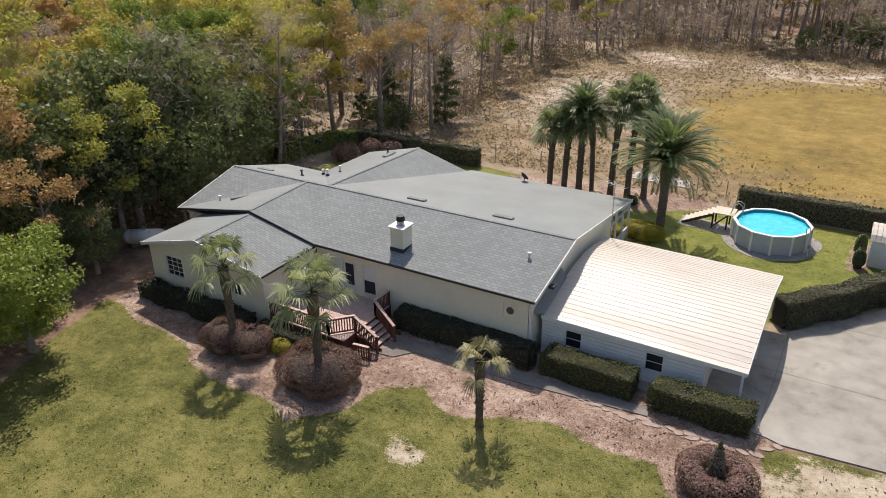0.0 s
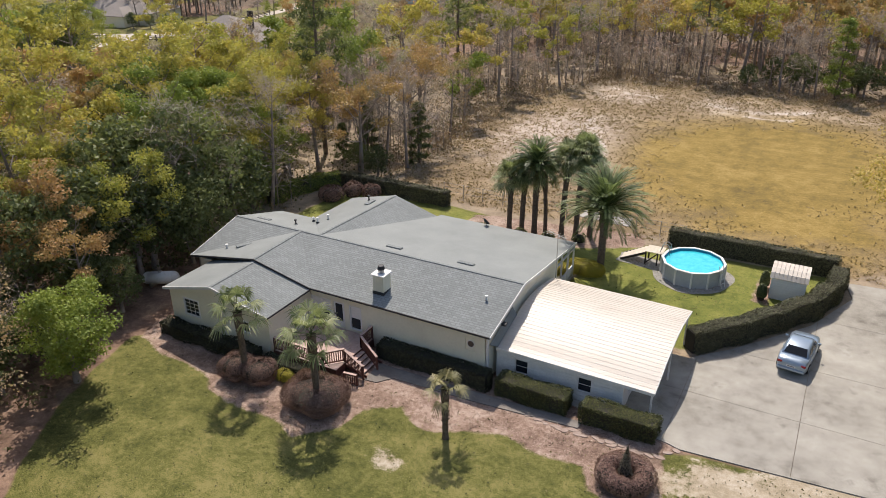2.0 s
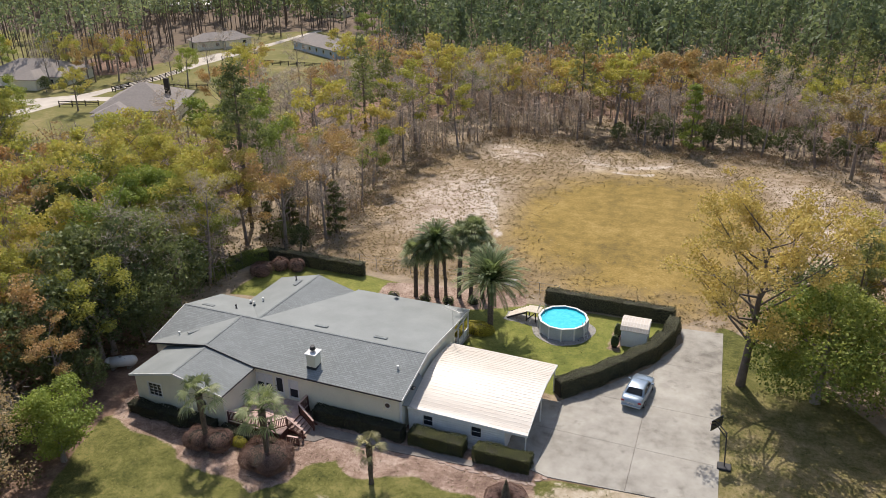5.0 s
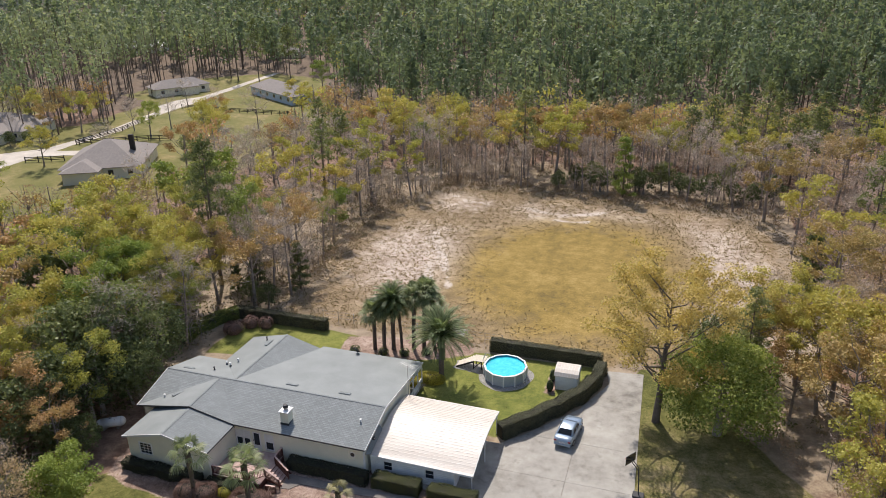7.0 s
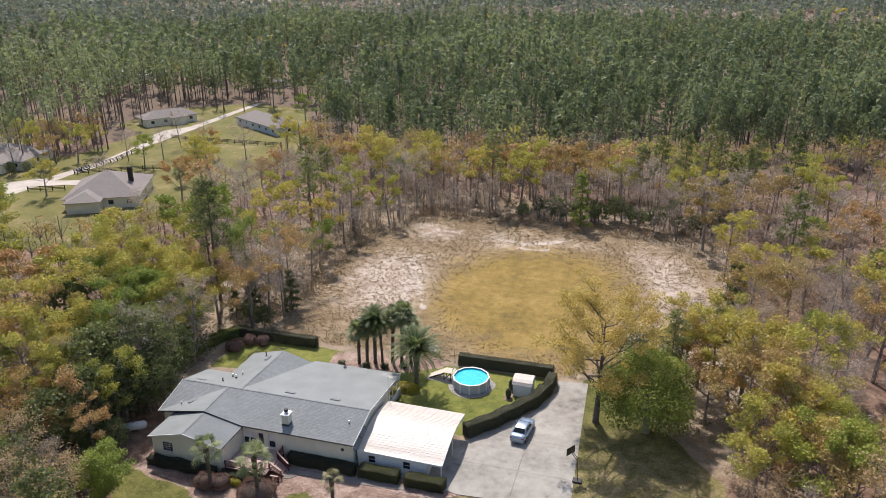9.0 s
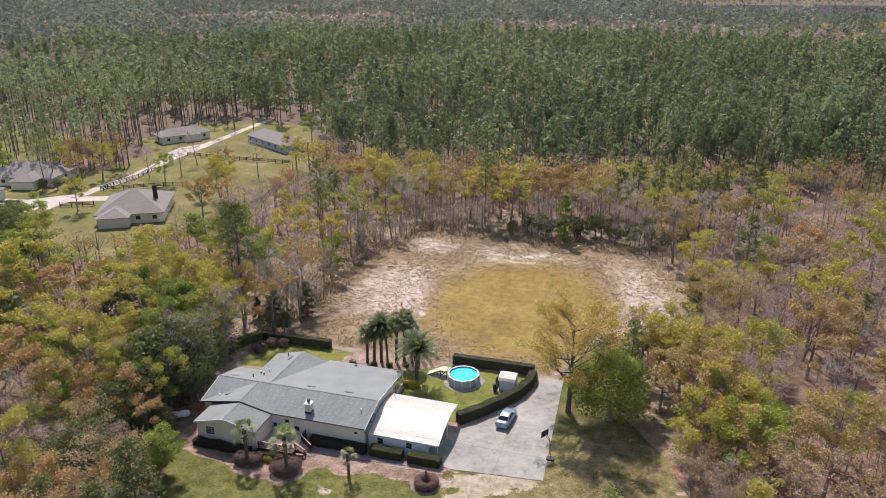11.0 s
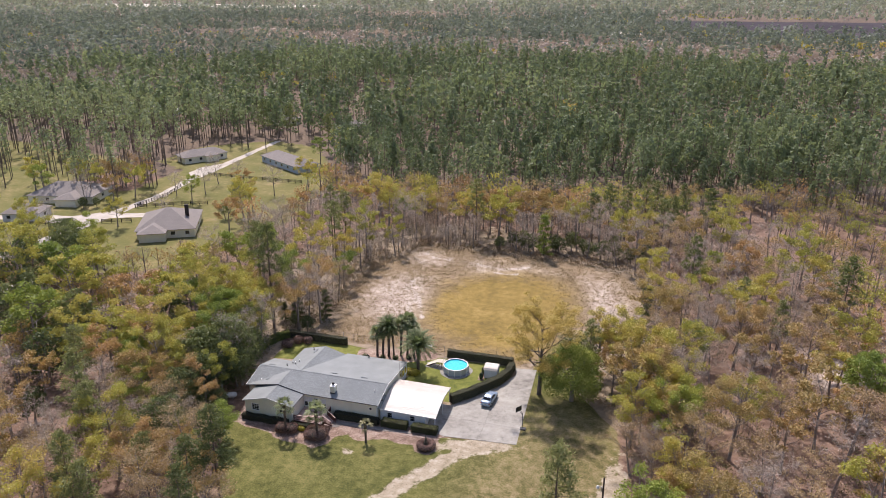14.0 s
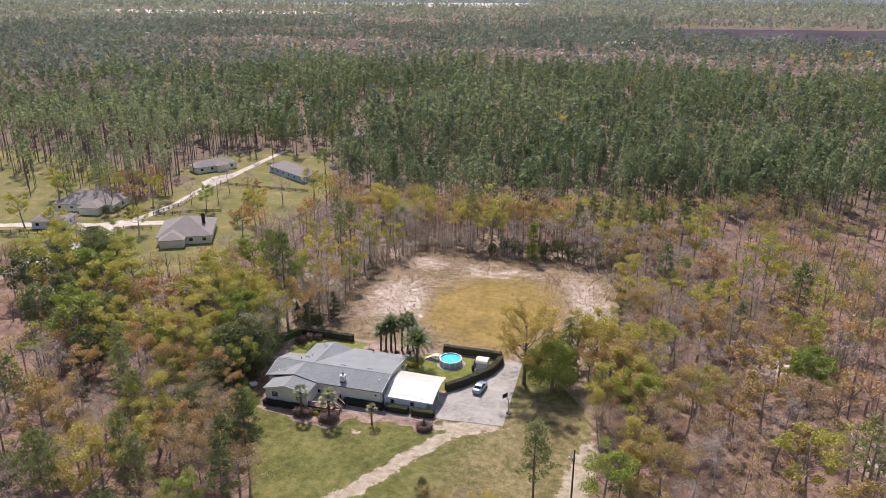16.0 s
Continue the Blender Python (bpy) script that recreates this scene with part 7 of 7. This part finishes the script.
# ---- neighbouring houses ----
def hip_house(x, y, w, d, turn, label, wall, roof, chimney=False, wing=None):
    ob = thing("house", label, "house", (0, 0, 0))
    part("wall", bx(-w / 2, w / 2, -d / 2, -d / 2 + 0.2, 0, 2.6), MAT[wall], ob)
    part("wall", bx(-w / 2, w / 2, d / 2 - 0.2, d / 2, 0, 2.6), MAT[wall], ob)
    part("wall", bx(-w / 2, -w / 2 + 0.2, -d / 2 + 0.2, d / 2 - 0.2, 0, 2.6), MAT[wall], ob)
    part("wall", bx(w / 2 - 0.2, w / 2, -d / 2 + 0.2, d / 2 - 0.2, 0, 2.6), MAT[wall], ob)
    o, h = 0.5, 2.3 * d / 12 + 0.6
    a, c = w / 2 + o, d / 2 + o
    r = max(0.5, a - c)
    e = 2.65
    for q in ([(-a, -c, e), (a, -c, e), (r, 0, e + h), (-r, 0, e + h)], [(a, c, e), (-a, c, e), (-r, 0, e + h), (r, 0, e + h)], [(a, -c, e), (a, c, e), (r, 0, e + h)], [(-a, c, e), (-a, -c, e), (-r, 0, e + h)]):
        part("roof", slab(bmesh.new(), q, 0.12), MAT[roof], ob)
    if wing:
        wx, ww, wd = wing
        part("wall", bx(wx - ww / 2, wx + ww / 2, -d / 2 - wd, -d / 2 - wd + 0.2, 0, 2.6), MAT[wall], ob)
        for s in (-1, 1):
            part("wall", bx(wx + s * ww / 2 - 0.1, wx + s * ww / 2 + 0.1, -d / 2 - wd + 0.2, -d / 2, 0, 2.6), MAT[wall], ob)
        hh = h * ww / (d + 1)
        for q in ([(wx - ww / 2 - o, -d / 2 - wd - o, e), (wx, -d / 2 - wd + ww / 2, e + hh), (wx, 0, e + hh), (wx - ww / 2 - o, -d / 2 + 0.4, e)], [(wx + ww / 2 + o, -d / 2 - wd - o, e), (wx + ww / 2 + o, -d / 2 + 0.4, e), (wx, 0, e + hh), (wx, -d / 2 - wd + ww / 2, e + hh)], [(wx - ww / 2 - o, -d / 2 - wd - o, e), (wx + ww / 2 + o, -d / 2 - wd - o, e), (wx, -d / 2 - wd + ww / 2, e + hh)]):
            part("roof", slab(bmesh.new(), q, 0.12), MAT[roof], ob)
    k = max(3, int(w / 4))
    for i in range(k):
        wx = -w / 2 + w * (i + 0.5) / k
        f = part("window", bx(wx - 0.65, wx + 0.65, -d / 2 - 0.04, -d / 2 + 0.02, 0.9, 2.1), MAT["white"], ob)
        part("pane", bx(wx - 0.55, wx + 0.55, -d / 2 - 0.06, -d / 2 - 0.045, 1.0, 2.0), MAT["glass"], f)
    for s in (-1, 1):
        f = part("window", bx(s * w / 2 - 0.04, s * w / 2 + 0.04, -0.7, 0.7, 0.9, 2.1), MAT["white"], ob)
        part("pane", bx(s * w / 2 - 0.05, s * w / 2 + 0.05, -0.6, 0.6, 1.0, 2.0), MAT["glass"], f)
    if chimney:
        part("chimney", bx(w / 2 - 3.2, w / 2 - 2.2, -1.5, -0.6, 2.6, e + h + 0.9), MAT["darkwood"], ob, "dark brick chimney")
    ob.matrix_basis = pose(x, y, 0, 0, 0, turn)
    return ob


hip_house(-108.5, 109.0, 16, 18, 27, "tan hip-roofed house with a dark chimney", "cream", "farshingle", True, (-3.4, 7, 3))
hip_house(-111, 190.5, 27, 9.5, -32, "pale blue house with a low grey hip roof", "paleblue", "farshingle")
hip_house(-150.5, 190, 18, 8, 56, "tan house with a grey hip roof and a porch", "cream", "farshingle", False, (2, 5, 2))
hip_house(-161, 128, 22, 14, 12, "tan house with a brown hip roof", "cream", "farshingle", False, (4, 7, 4))
hip_house(-158, 105.5, 11, 8, 18, "pale house with a brown roof at the road", "white", "farshingle")
hip_house(-154, 272, 12, 7, 10, "pale cottage among the pines", "cream", "darkconcrete")
hip_house(-117, 268, 14, 8, 0, "pale barn among the pines", "cream", "darkconcrete")
hip_house(-239, 276, 30, 12, 10, "long white building among the pines", "white", "white")
trailer = thing("shed", "long pale metal shed under the trees", "shed", (0, 0, 0))
part("wall", bx(-5, 5, -1.6, 1.6, 0, 2.4), MAT["white"], trailer)
part("roof", slab(bmesh.new(), [(-5.2, -1.9, 2.5), (5.2, -1.9, 2.5), (5.2, 1.9, 2.75), (-5.2, 1.9, 2.75)], 0.1), MAT["whiteroof"], trailer)
trailer.matrix_basis = pose(-111, 56, 0, 0, 0, 50)

road = sheet("road", [(-140.5, 60), (-136, 60), (-133.5, 100), (-133.2, 120), (-131.8, 139), (-134.5, 160), (-134.5, 172), (-135, 184), (-136, 205), (-136.5, 232), (-139.5, 232), (-138.8, 205), (-138.6, 186), (-143, 178), (-143, 169), (-138.5, 164), (-135.6, 139), (-137.2, 120), (-138.5, 100)], 0.03, MAT["sandroad"], "pale sandy lane between the houses", "road", 0.3, 3)
sheet("road", [(-137, 119), (-146, 110.5), (-158, 109.5), (-175, 102), (-210, 97), (-210, 93), (-175, 98), (-158, 104), (-146, 103.5), (-138, 107)], 0.034, MAT["sandroad"], "pale sandy drive off the lane", "road", 0.3, 3, seed=2)
sheet("road", [(-134, 112), (-122, 117), (-119, 121), (-122, 121.5), (-134, 117)], 0.036, MAT["sandroad"], "pale drive to a house", "road", 0.2, 2, seed=3)


def fence(line, label, gap=2.5):
    ob = thing("fence", label, "fence", (line[0][0], line[0][1], 0))
    for (ax, ay), (bx_, by) in zip(line, line[1:]):
        ln = math.hypot(bx_ - ax, by - ay)
        k = max(1, int(ln / gap))
        for i in range(k + 1):
            x, y = ax + (bx_ - ax) * i / k, ay + (by - ay) * i / k
            part("post", bx(x - 0.08, x + 0.08, y - 0.08, y + 0.08, 0, 1.35), MAT["darkwood"], ob)
        for z in (0.45, 0.8, 1.15):
            part("rail", beam(bmesh.new(), (ax, ay, z), (bx_, by, z), 0.05, 0.15), MAT["darkwood"], ob)
    return ob


fence([(-132.6, 124), (-131, 139), (-133.2, 150)], "dark three-rail fence along the lane")
fence([(-131.6, 124), (-117.5, 132.5), (-112, 134)], "dark three-rail fence behind a house")
fence([(-133.4, 168), (-118, 167), (-94, 167)], "dark three-rail fence round a paddock")
fence([(-82, 120), (-83.5, 139), (-85, 152)], "dark three-rail fence at the wood")
fence([(-124, 111), (-132, 107.5)], "dark three-rail fence at the lane")
fence([(-140, 104.5), (-157, 97), (-170, 92)], "dark three-rail fence along a sandy drive")

# wire fence behind the palms
wf = thing("wire_fence", "thin wire fence with slim posts at the field", "fence", (-30, 57, 0))
for i in range(12):
    x = -30 + i * 2.2
    part("post", tube(bmesh.new(), (x, 57.0, 0), (x, 57.0, 1.4), 0.04, n=6), MAT["grey_metal"], wf)
for z in (0.5, 0.95, 1.35):
    part("wire", tube(bmesh.new(), (-30, 57, z), (-5.8, 57, z), 0.012, n=4), MAT["grey_metal"], wf)

for i, (x, y, k) in enumerate(((-92, 40, "evergreen"), (-98, 46, "evergreen"), (-104, 50, "yellow"), (-88, 34, "evergreen"), (-100, 38, "evergreen"), (-110, 58, "evergreen"), (-84, 44, "yellow"), (-82, 30, "lime"), (-94, 54, "lime"), (-86, 52, "yellow"), (-80, 38, "evergreen"), (-116, 52, "evergreen"))):
    plant(k + "_behind", x, y, 1.15 + 0.1 * (i % 3), i * 1.7, i)
# village trees and the grove of tall pines on grass
for x, y, k, s in ((-118, 134, "lime", 0.75), (-123, 158, "bare", 0.8), (-117, 160, "bare", 0.7), (-104, 140, "evergreen", 0.7), (-96, 150, "bare", 0.9), (-93, 128, "yellow", 0.9), (-90, 120, "yellow", 0.9), (-98, 122, "evergreen", 0.5), (-139, 94, "bare", 0.8), (-148, 96, "yellow", 0.8), (-130, 78, "evergreen", 0.9), (-122, 84, "evergreen", 0.9),
                   (-113, 80, "lime", 0.9), (-145, 121, "evergreen", 0.35), (-148, 118.5, "evergreen", 0.4), (-142.5, 124, "evergreen", 0.3), (-100, 196, "lime", 0.9), (-94, 205, "yellow", 0.9), (-170, 140, "yellow", 0.7), (-158, 146, "orange", 0.7), (-145, 148, "yellow", 0.6), (-165, 100, "yellow", 0.9), (-135, 215, "pine", 1.1), (-128, 225, "pine", 1.2), (-120, 145, "bare", 0.8), (-108, 150, "orange", 0.7), (-125, 106, "yellow", 0.7), (-116, 116, "bare", 0.7), (-128, 140, "bare", 0.7), (-141, 135, "yellow", 0.8), (-150, 122, "bare", 0.9), (-105, 215, "pine", 1.0), (-88, 160, "yellow", 0.9), (-88, 108, "orange", 0.9), (-112, 72, "evergreen", 1.3), (-106, 70, "evergreen", 1.2), (-119, 79, "evergreen", 1.1), (-125, 74, "yellow", 1.1), (-109, 64, "evergreen", 1.1), (-100, 68, "yellow", 1.1), (-144, 128, "orange", 0.8), (-156, 134, "yellow", 0.9), (-170, 126, "lime", 0.9), (-180, 132, "yellow", 0.9)):
    plant(k, x, y, s, x + y, int(abs(x)))
rg = np.random.default_rng(77)
gsp = np.stack([rg.uniform(-290, -142, 430), rg.uniform(126, 235, 430)], 1)
gsp = gsp[(np.hypot(gsp[:, 0] + 152, gsp[:, 1] - 197) > 15) & (gsp[:, 0] < -146 + 8 * np.sin(gsp[:, 1] * 0.1)) & ((gsp[:, 0] > -205) | (gsp[:, 1] > 150))]
far_woods("pine_grove", "grove of tall bare-trunked pines on grass", gsp, [lod_pine(450 + i, 60, 0.5, 19 + i, 2.2, 4, 0.64) for i in range(4)], "pine_bark", "pine", 9)

# ---- weeds and tufts of the field ----
rw_ = np.random.default_rng(5)
fp = np.stack([rw_.uniform(-44, 32, 42000), rw_.uniform(55.5, 120, 42000)], 1)
fp = fp[(sd_poly(fp[:, 0], fp[:, 1], FIELD) > -3)]
gd_ = np.maximum(sd_oval(fp[:, 0], fp[:, 1], -2.5, 82, 15, 20, -10), sd_oval(fp[:, 0], fp[:, 1], 2, 66, 13, 7))
thin_ = ragged(fp[:, 0], fp[:, 1], 7.0)
fp = fp[(gd_ < rw_.uniform(-5, 5, len(fp))) & (thin_ > rw_.uniform(-0.9, 0.3, len(fp)))]
up_ = rw_.uniform(0.03, 0.13, len(fp))
p3 = np.repeat(np.concatenate([fp, up_[:, None]], 1), 3, 0) + rw_.normal(size=(len(fp) * 3, 3)) * np.array([0.13, 0.13, 0.04])
p3[:, 2] = np.maximum(p3[:, 2], 0.03)
v, f, t = leaflets(p3, 0.125, rw_, np.tile([0, 0, 1.0], (len(p3), 1)), 0.3, 0.5)
MAT["weeds"] = leafy("dry_weeds", [(0.0, (0.20, 0.15, 0.075)), (0.5, (0.33, 0.25, 0.13)), (1.0, (0.47, 0.38, 0.23))], 0.35, 0.0)
tagged(mesh_np("dry_weeds", v, f, MAT["weeds"], tint=t), "dry brown weeds scattered over the sandy field", "weeds", kind="stuff")

# understorey shrubs and brush in the near woods
bp = np.stack([rw_.uniform(-85, 110, 16000), rw_.uniform(-15, 150, 16000)], 1)
ok = np.ones(len(bp), bool)
for q in KEEP_CLEAR:
    ok &= sd_poly(bp[:, 0], bp[:, 1], q) < -1.2
clump = np.array([noise.noise((a * 0.12, b * 0.12, 8.0)) for a, b in bp])
ok &= (clump > rw_.uniform(-0.5, 0.4, len(bp))) | ((bp[:, 0] < -38) & (bp[:, 0] > -56) & (bp[:, 1] > 5) & (bp[:, 1] < 60))
rim = np.stack([rw_.uniform(-52, -30, 240), rw_.uniform(98, 122, 240)], 1)
rim = np.concatenate([rim, np.stack([rw_.uniform(-34, 30, 420), rw_.uniform(112, 124, 420)], 1), np.stack([rw_.uniform(-47, -36, 200), rw_.uniform(60, 100, 200)], 1)])
rim = rim[np.abs(sd_poly(rim[:, 0], rim[:, 1], FIELD) + 2) < 4]
bp = np.concatenate([bp[ok][:4000], rim])
left = (bp[:, 0] < -36)
rep = 34
hh = np.where(left, rw_.uniform(0.6, 3.6, len(bp)), rw_.uniform(0.3, 1.6, len(bp)))
p3 = np.repeat(np.concatenate([bp, hh[:, None] * 0.5], 1), rep, 0) + rw_.normal(size=(len(bp) * rep, 3)) * np.repeat(np.stack([hh * 0.4 + 0.2, hh * 0.4 + 0.2, hh * 0.3], 1), rep, 0)
p3[:, 2] = np.maximum(p3[:, 2], 0.08)
v, f, t = leaflets(p3, 0.15, rw_, None, 0, 0.6)
hue = np.where(left & (np.arange(len(bp)) < 4000), rw_.uniform(0, 0.62, len(bp)), rw_.uniform(0.25, 1, len(bp)))
hue[-len(rim):] = rw_.uniform(0.6, 1, len(rim))
t = np.clip(np.repeat(np.repeat(hue, rep), 3) * 0.8 + t * 0.2, 0, 1)
MAT["brush"] = leafy("mixed_brush", [(0.0, (0.05, 0.065, 0.028)), (0.35, (0.13, 0.14, 0.05)), (0.6, (0.30, 0.22, 0.14)), (1.0, (0.42, 0.30, 0.21))], 0.3, 0.0)
tagged(mesh_np("understorey_brush", v, f, MAT["brush"], tint=t), "mixed green and brown brush under the trees", "brush", kind="stuff")

# tufts in the lawn and chips of bark in the bed
rl_ = np.random.default_rng(61)


def strewn(name, label, category, poly_list, lo, hi, n, size, stops):
    q = np.stack([rl_.uniform(lo[0], hi[0], n), rl_.uniform(lo[1], hi[1], n)], 1)
    inside = np.zeros(n, bool)
    for poly in poly_list:
        inside |= sd_poly(q[:, 0], q[:, 1], poly) > 0.2
    inside &= sd_poly(q[:, 0], q[:, 1], DRIVE) < -0.2
    q = q[inside]
    q3 = np.concatenate([q, rl_.uniform(0.015, 0.05, (len(q), 1))], 1)
    v, f, t = leaves(q3, size, rl_, np.tile([0, 0, 1.0], (len(q3), 1)), 0.55, 0.6)
    MAT[name] = leafy(name, stops, 0.2, 0.0)
    tagged(mesh_np(name, v, f, MAT[name], tint=t), label, category, kind="stuff")


strewn("grass_tufts", "tufts of darker and paler grass over the lawn", "grass", [LAWN, BACKYARD], (-41, -10), (30, 56), 30000, 0.055, [(0.0, (0.03, 0.038, 0.012)), (0.5, (0.10, 0.10, 0.03)), (1.0, (0.27, 0.225, 0.09))])
strewn("bark_chips", "loose bark chips and fallen leaves in the bed", "mulch", [BED, PALM_BED], (-37, 19), (1, 57), 22000, 0.05, [(0.0, (0.07, 0.045, 0.035)), (0.5, (0.24, 0.16, 0.12)), (1.0, (0.55, 0.44, 0.36))])

# thin leafless saplings and grey brush at the edges of the woods
def sapling(seed):
    rng = np.random.default_rng(seed)
    h = 4.2 + seed % 3
    p = np.stack([rng.normal(size=30) * 0.55, rng.normal(size=30) * 0.55, rng.uniform(0.3, 1.0, 30) * h], 1)
    return prism([np.array([0, 0, 0.0]), np.array([0.15, 0.1, h])], [0.06, 0.02], 3), leaflets(p, 0.62, rng, None, 0, 0.07)


sp_ = np.stack([rw_.uniform(-85, 95, 26000), rw_.uniform(-15, 168, 26000)], 1)
ok = np.ones(len(sp_), bool)
for q in KEEP_CLEAR:
    ok &= sd_poly(sp_[:, 0], sp_[:, 1], q) < -1.5
thick_ = np.array([noise.noise((a * 0.06, b * 0.06, 4.0)) for a, b in sp_])
ok &= (thick_ > rw_.uniform(-0.3, 0.5, len(sp_))) & (np.hypot(sp_[:, 0] - 5, sp_[:, 1] - 85) < 62 + 25 * thick_)
ok &= ~((sp_[:, 0] < -36) & (sp_[:, 1] < 45))
far_woods("bare_saplings", "thin leafless grey saplings under the trees", sp_[ok][:1300], [sapling(i) for i in range(5)], "trunk", "twig", 21)

for ob in [slot[0] for options in KINDS.values() for slot in options if not slot[1]]:
    for child in list(ob.children):
        bpy.data.objects.remove(child)
    bpy.data.objects.remove(ob)

sheet("far_field", CLEARING, 0.4, MAT["burnt"], "dark burnt clearing among the far woods", "field", 12, 40, seed=7)
sheet("far_field", MEADOW, 0.4, MAT["timber"], "pale open meadow far away behind the woods", "field", 15, 60, seed=8)
sheet("far_field", PLAIN, 0.6, MAT["sandroad"], "pale open field far away behind the woods", "field", 15, 60, seed=9)
sheet("far_field", [(-60, 960), (-20, 940), (5, 985), (-10, 1040), (-50, 1030)], 0.5, MAT["sandroad"], "pale bare patch among the far woods", "field", 4, 10, seed=10)
for i, (x, y) in enumerate(((-60, 1500), (-20, 1560), (270, 1450), (330, 1430), (470, 1380), (520, 1400))):
    py = thing("power_pylon", "tall thin lattice power pylon far away", "pylon", (x, y, 0), "far power pylons")
    for s in (-1, 1):
        part("leg", tube(bmesh.new(), (x + s * 4, y, 0), (x + s * 1.2, y, 42), 0.5, 0.3, 5), MAT["grey_metal"], py)
    for z in (30, 36, 42):
        part("crossarm", beam(bmesh.new(), (x - 8, y, z), (x + 8, y, z), 0.5, 0.5), MAT["grey_metal"], py)
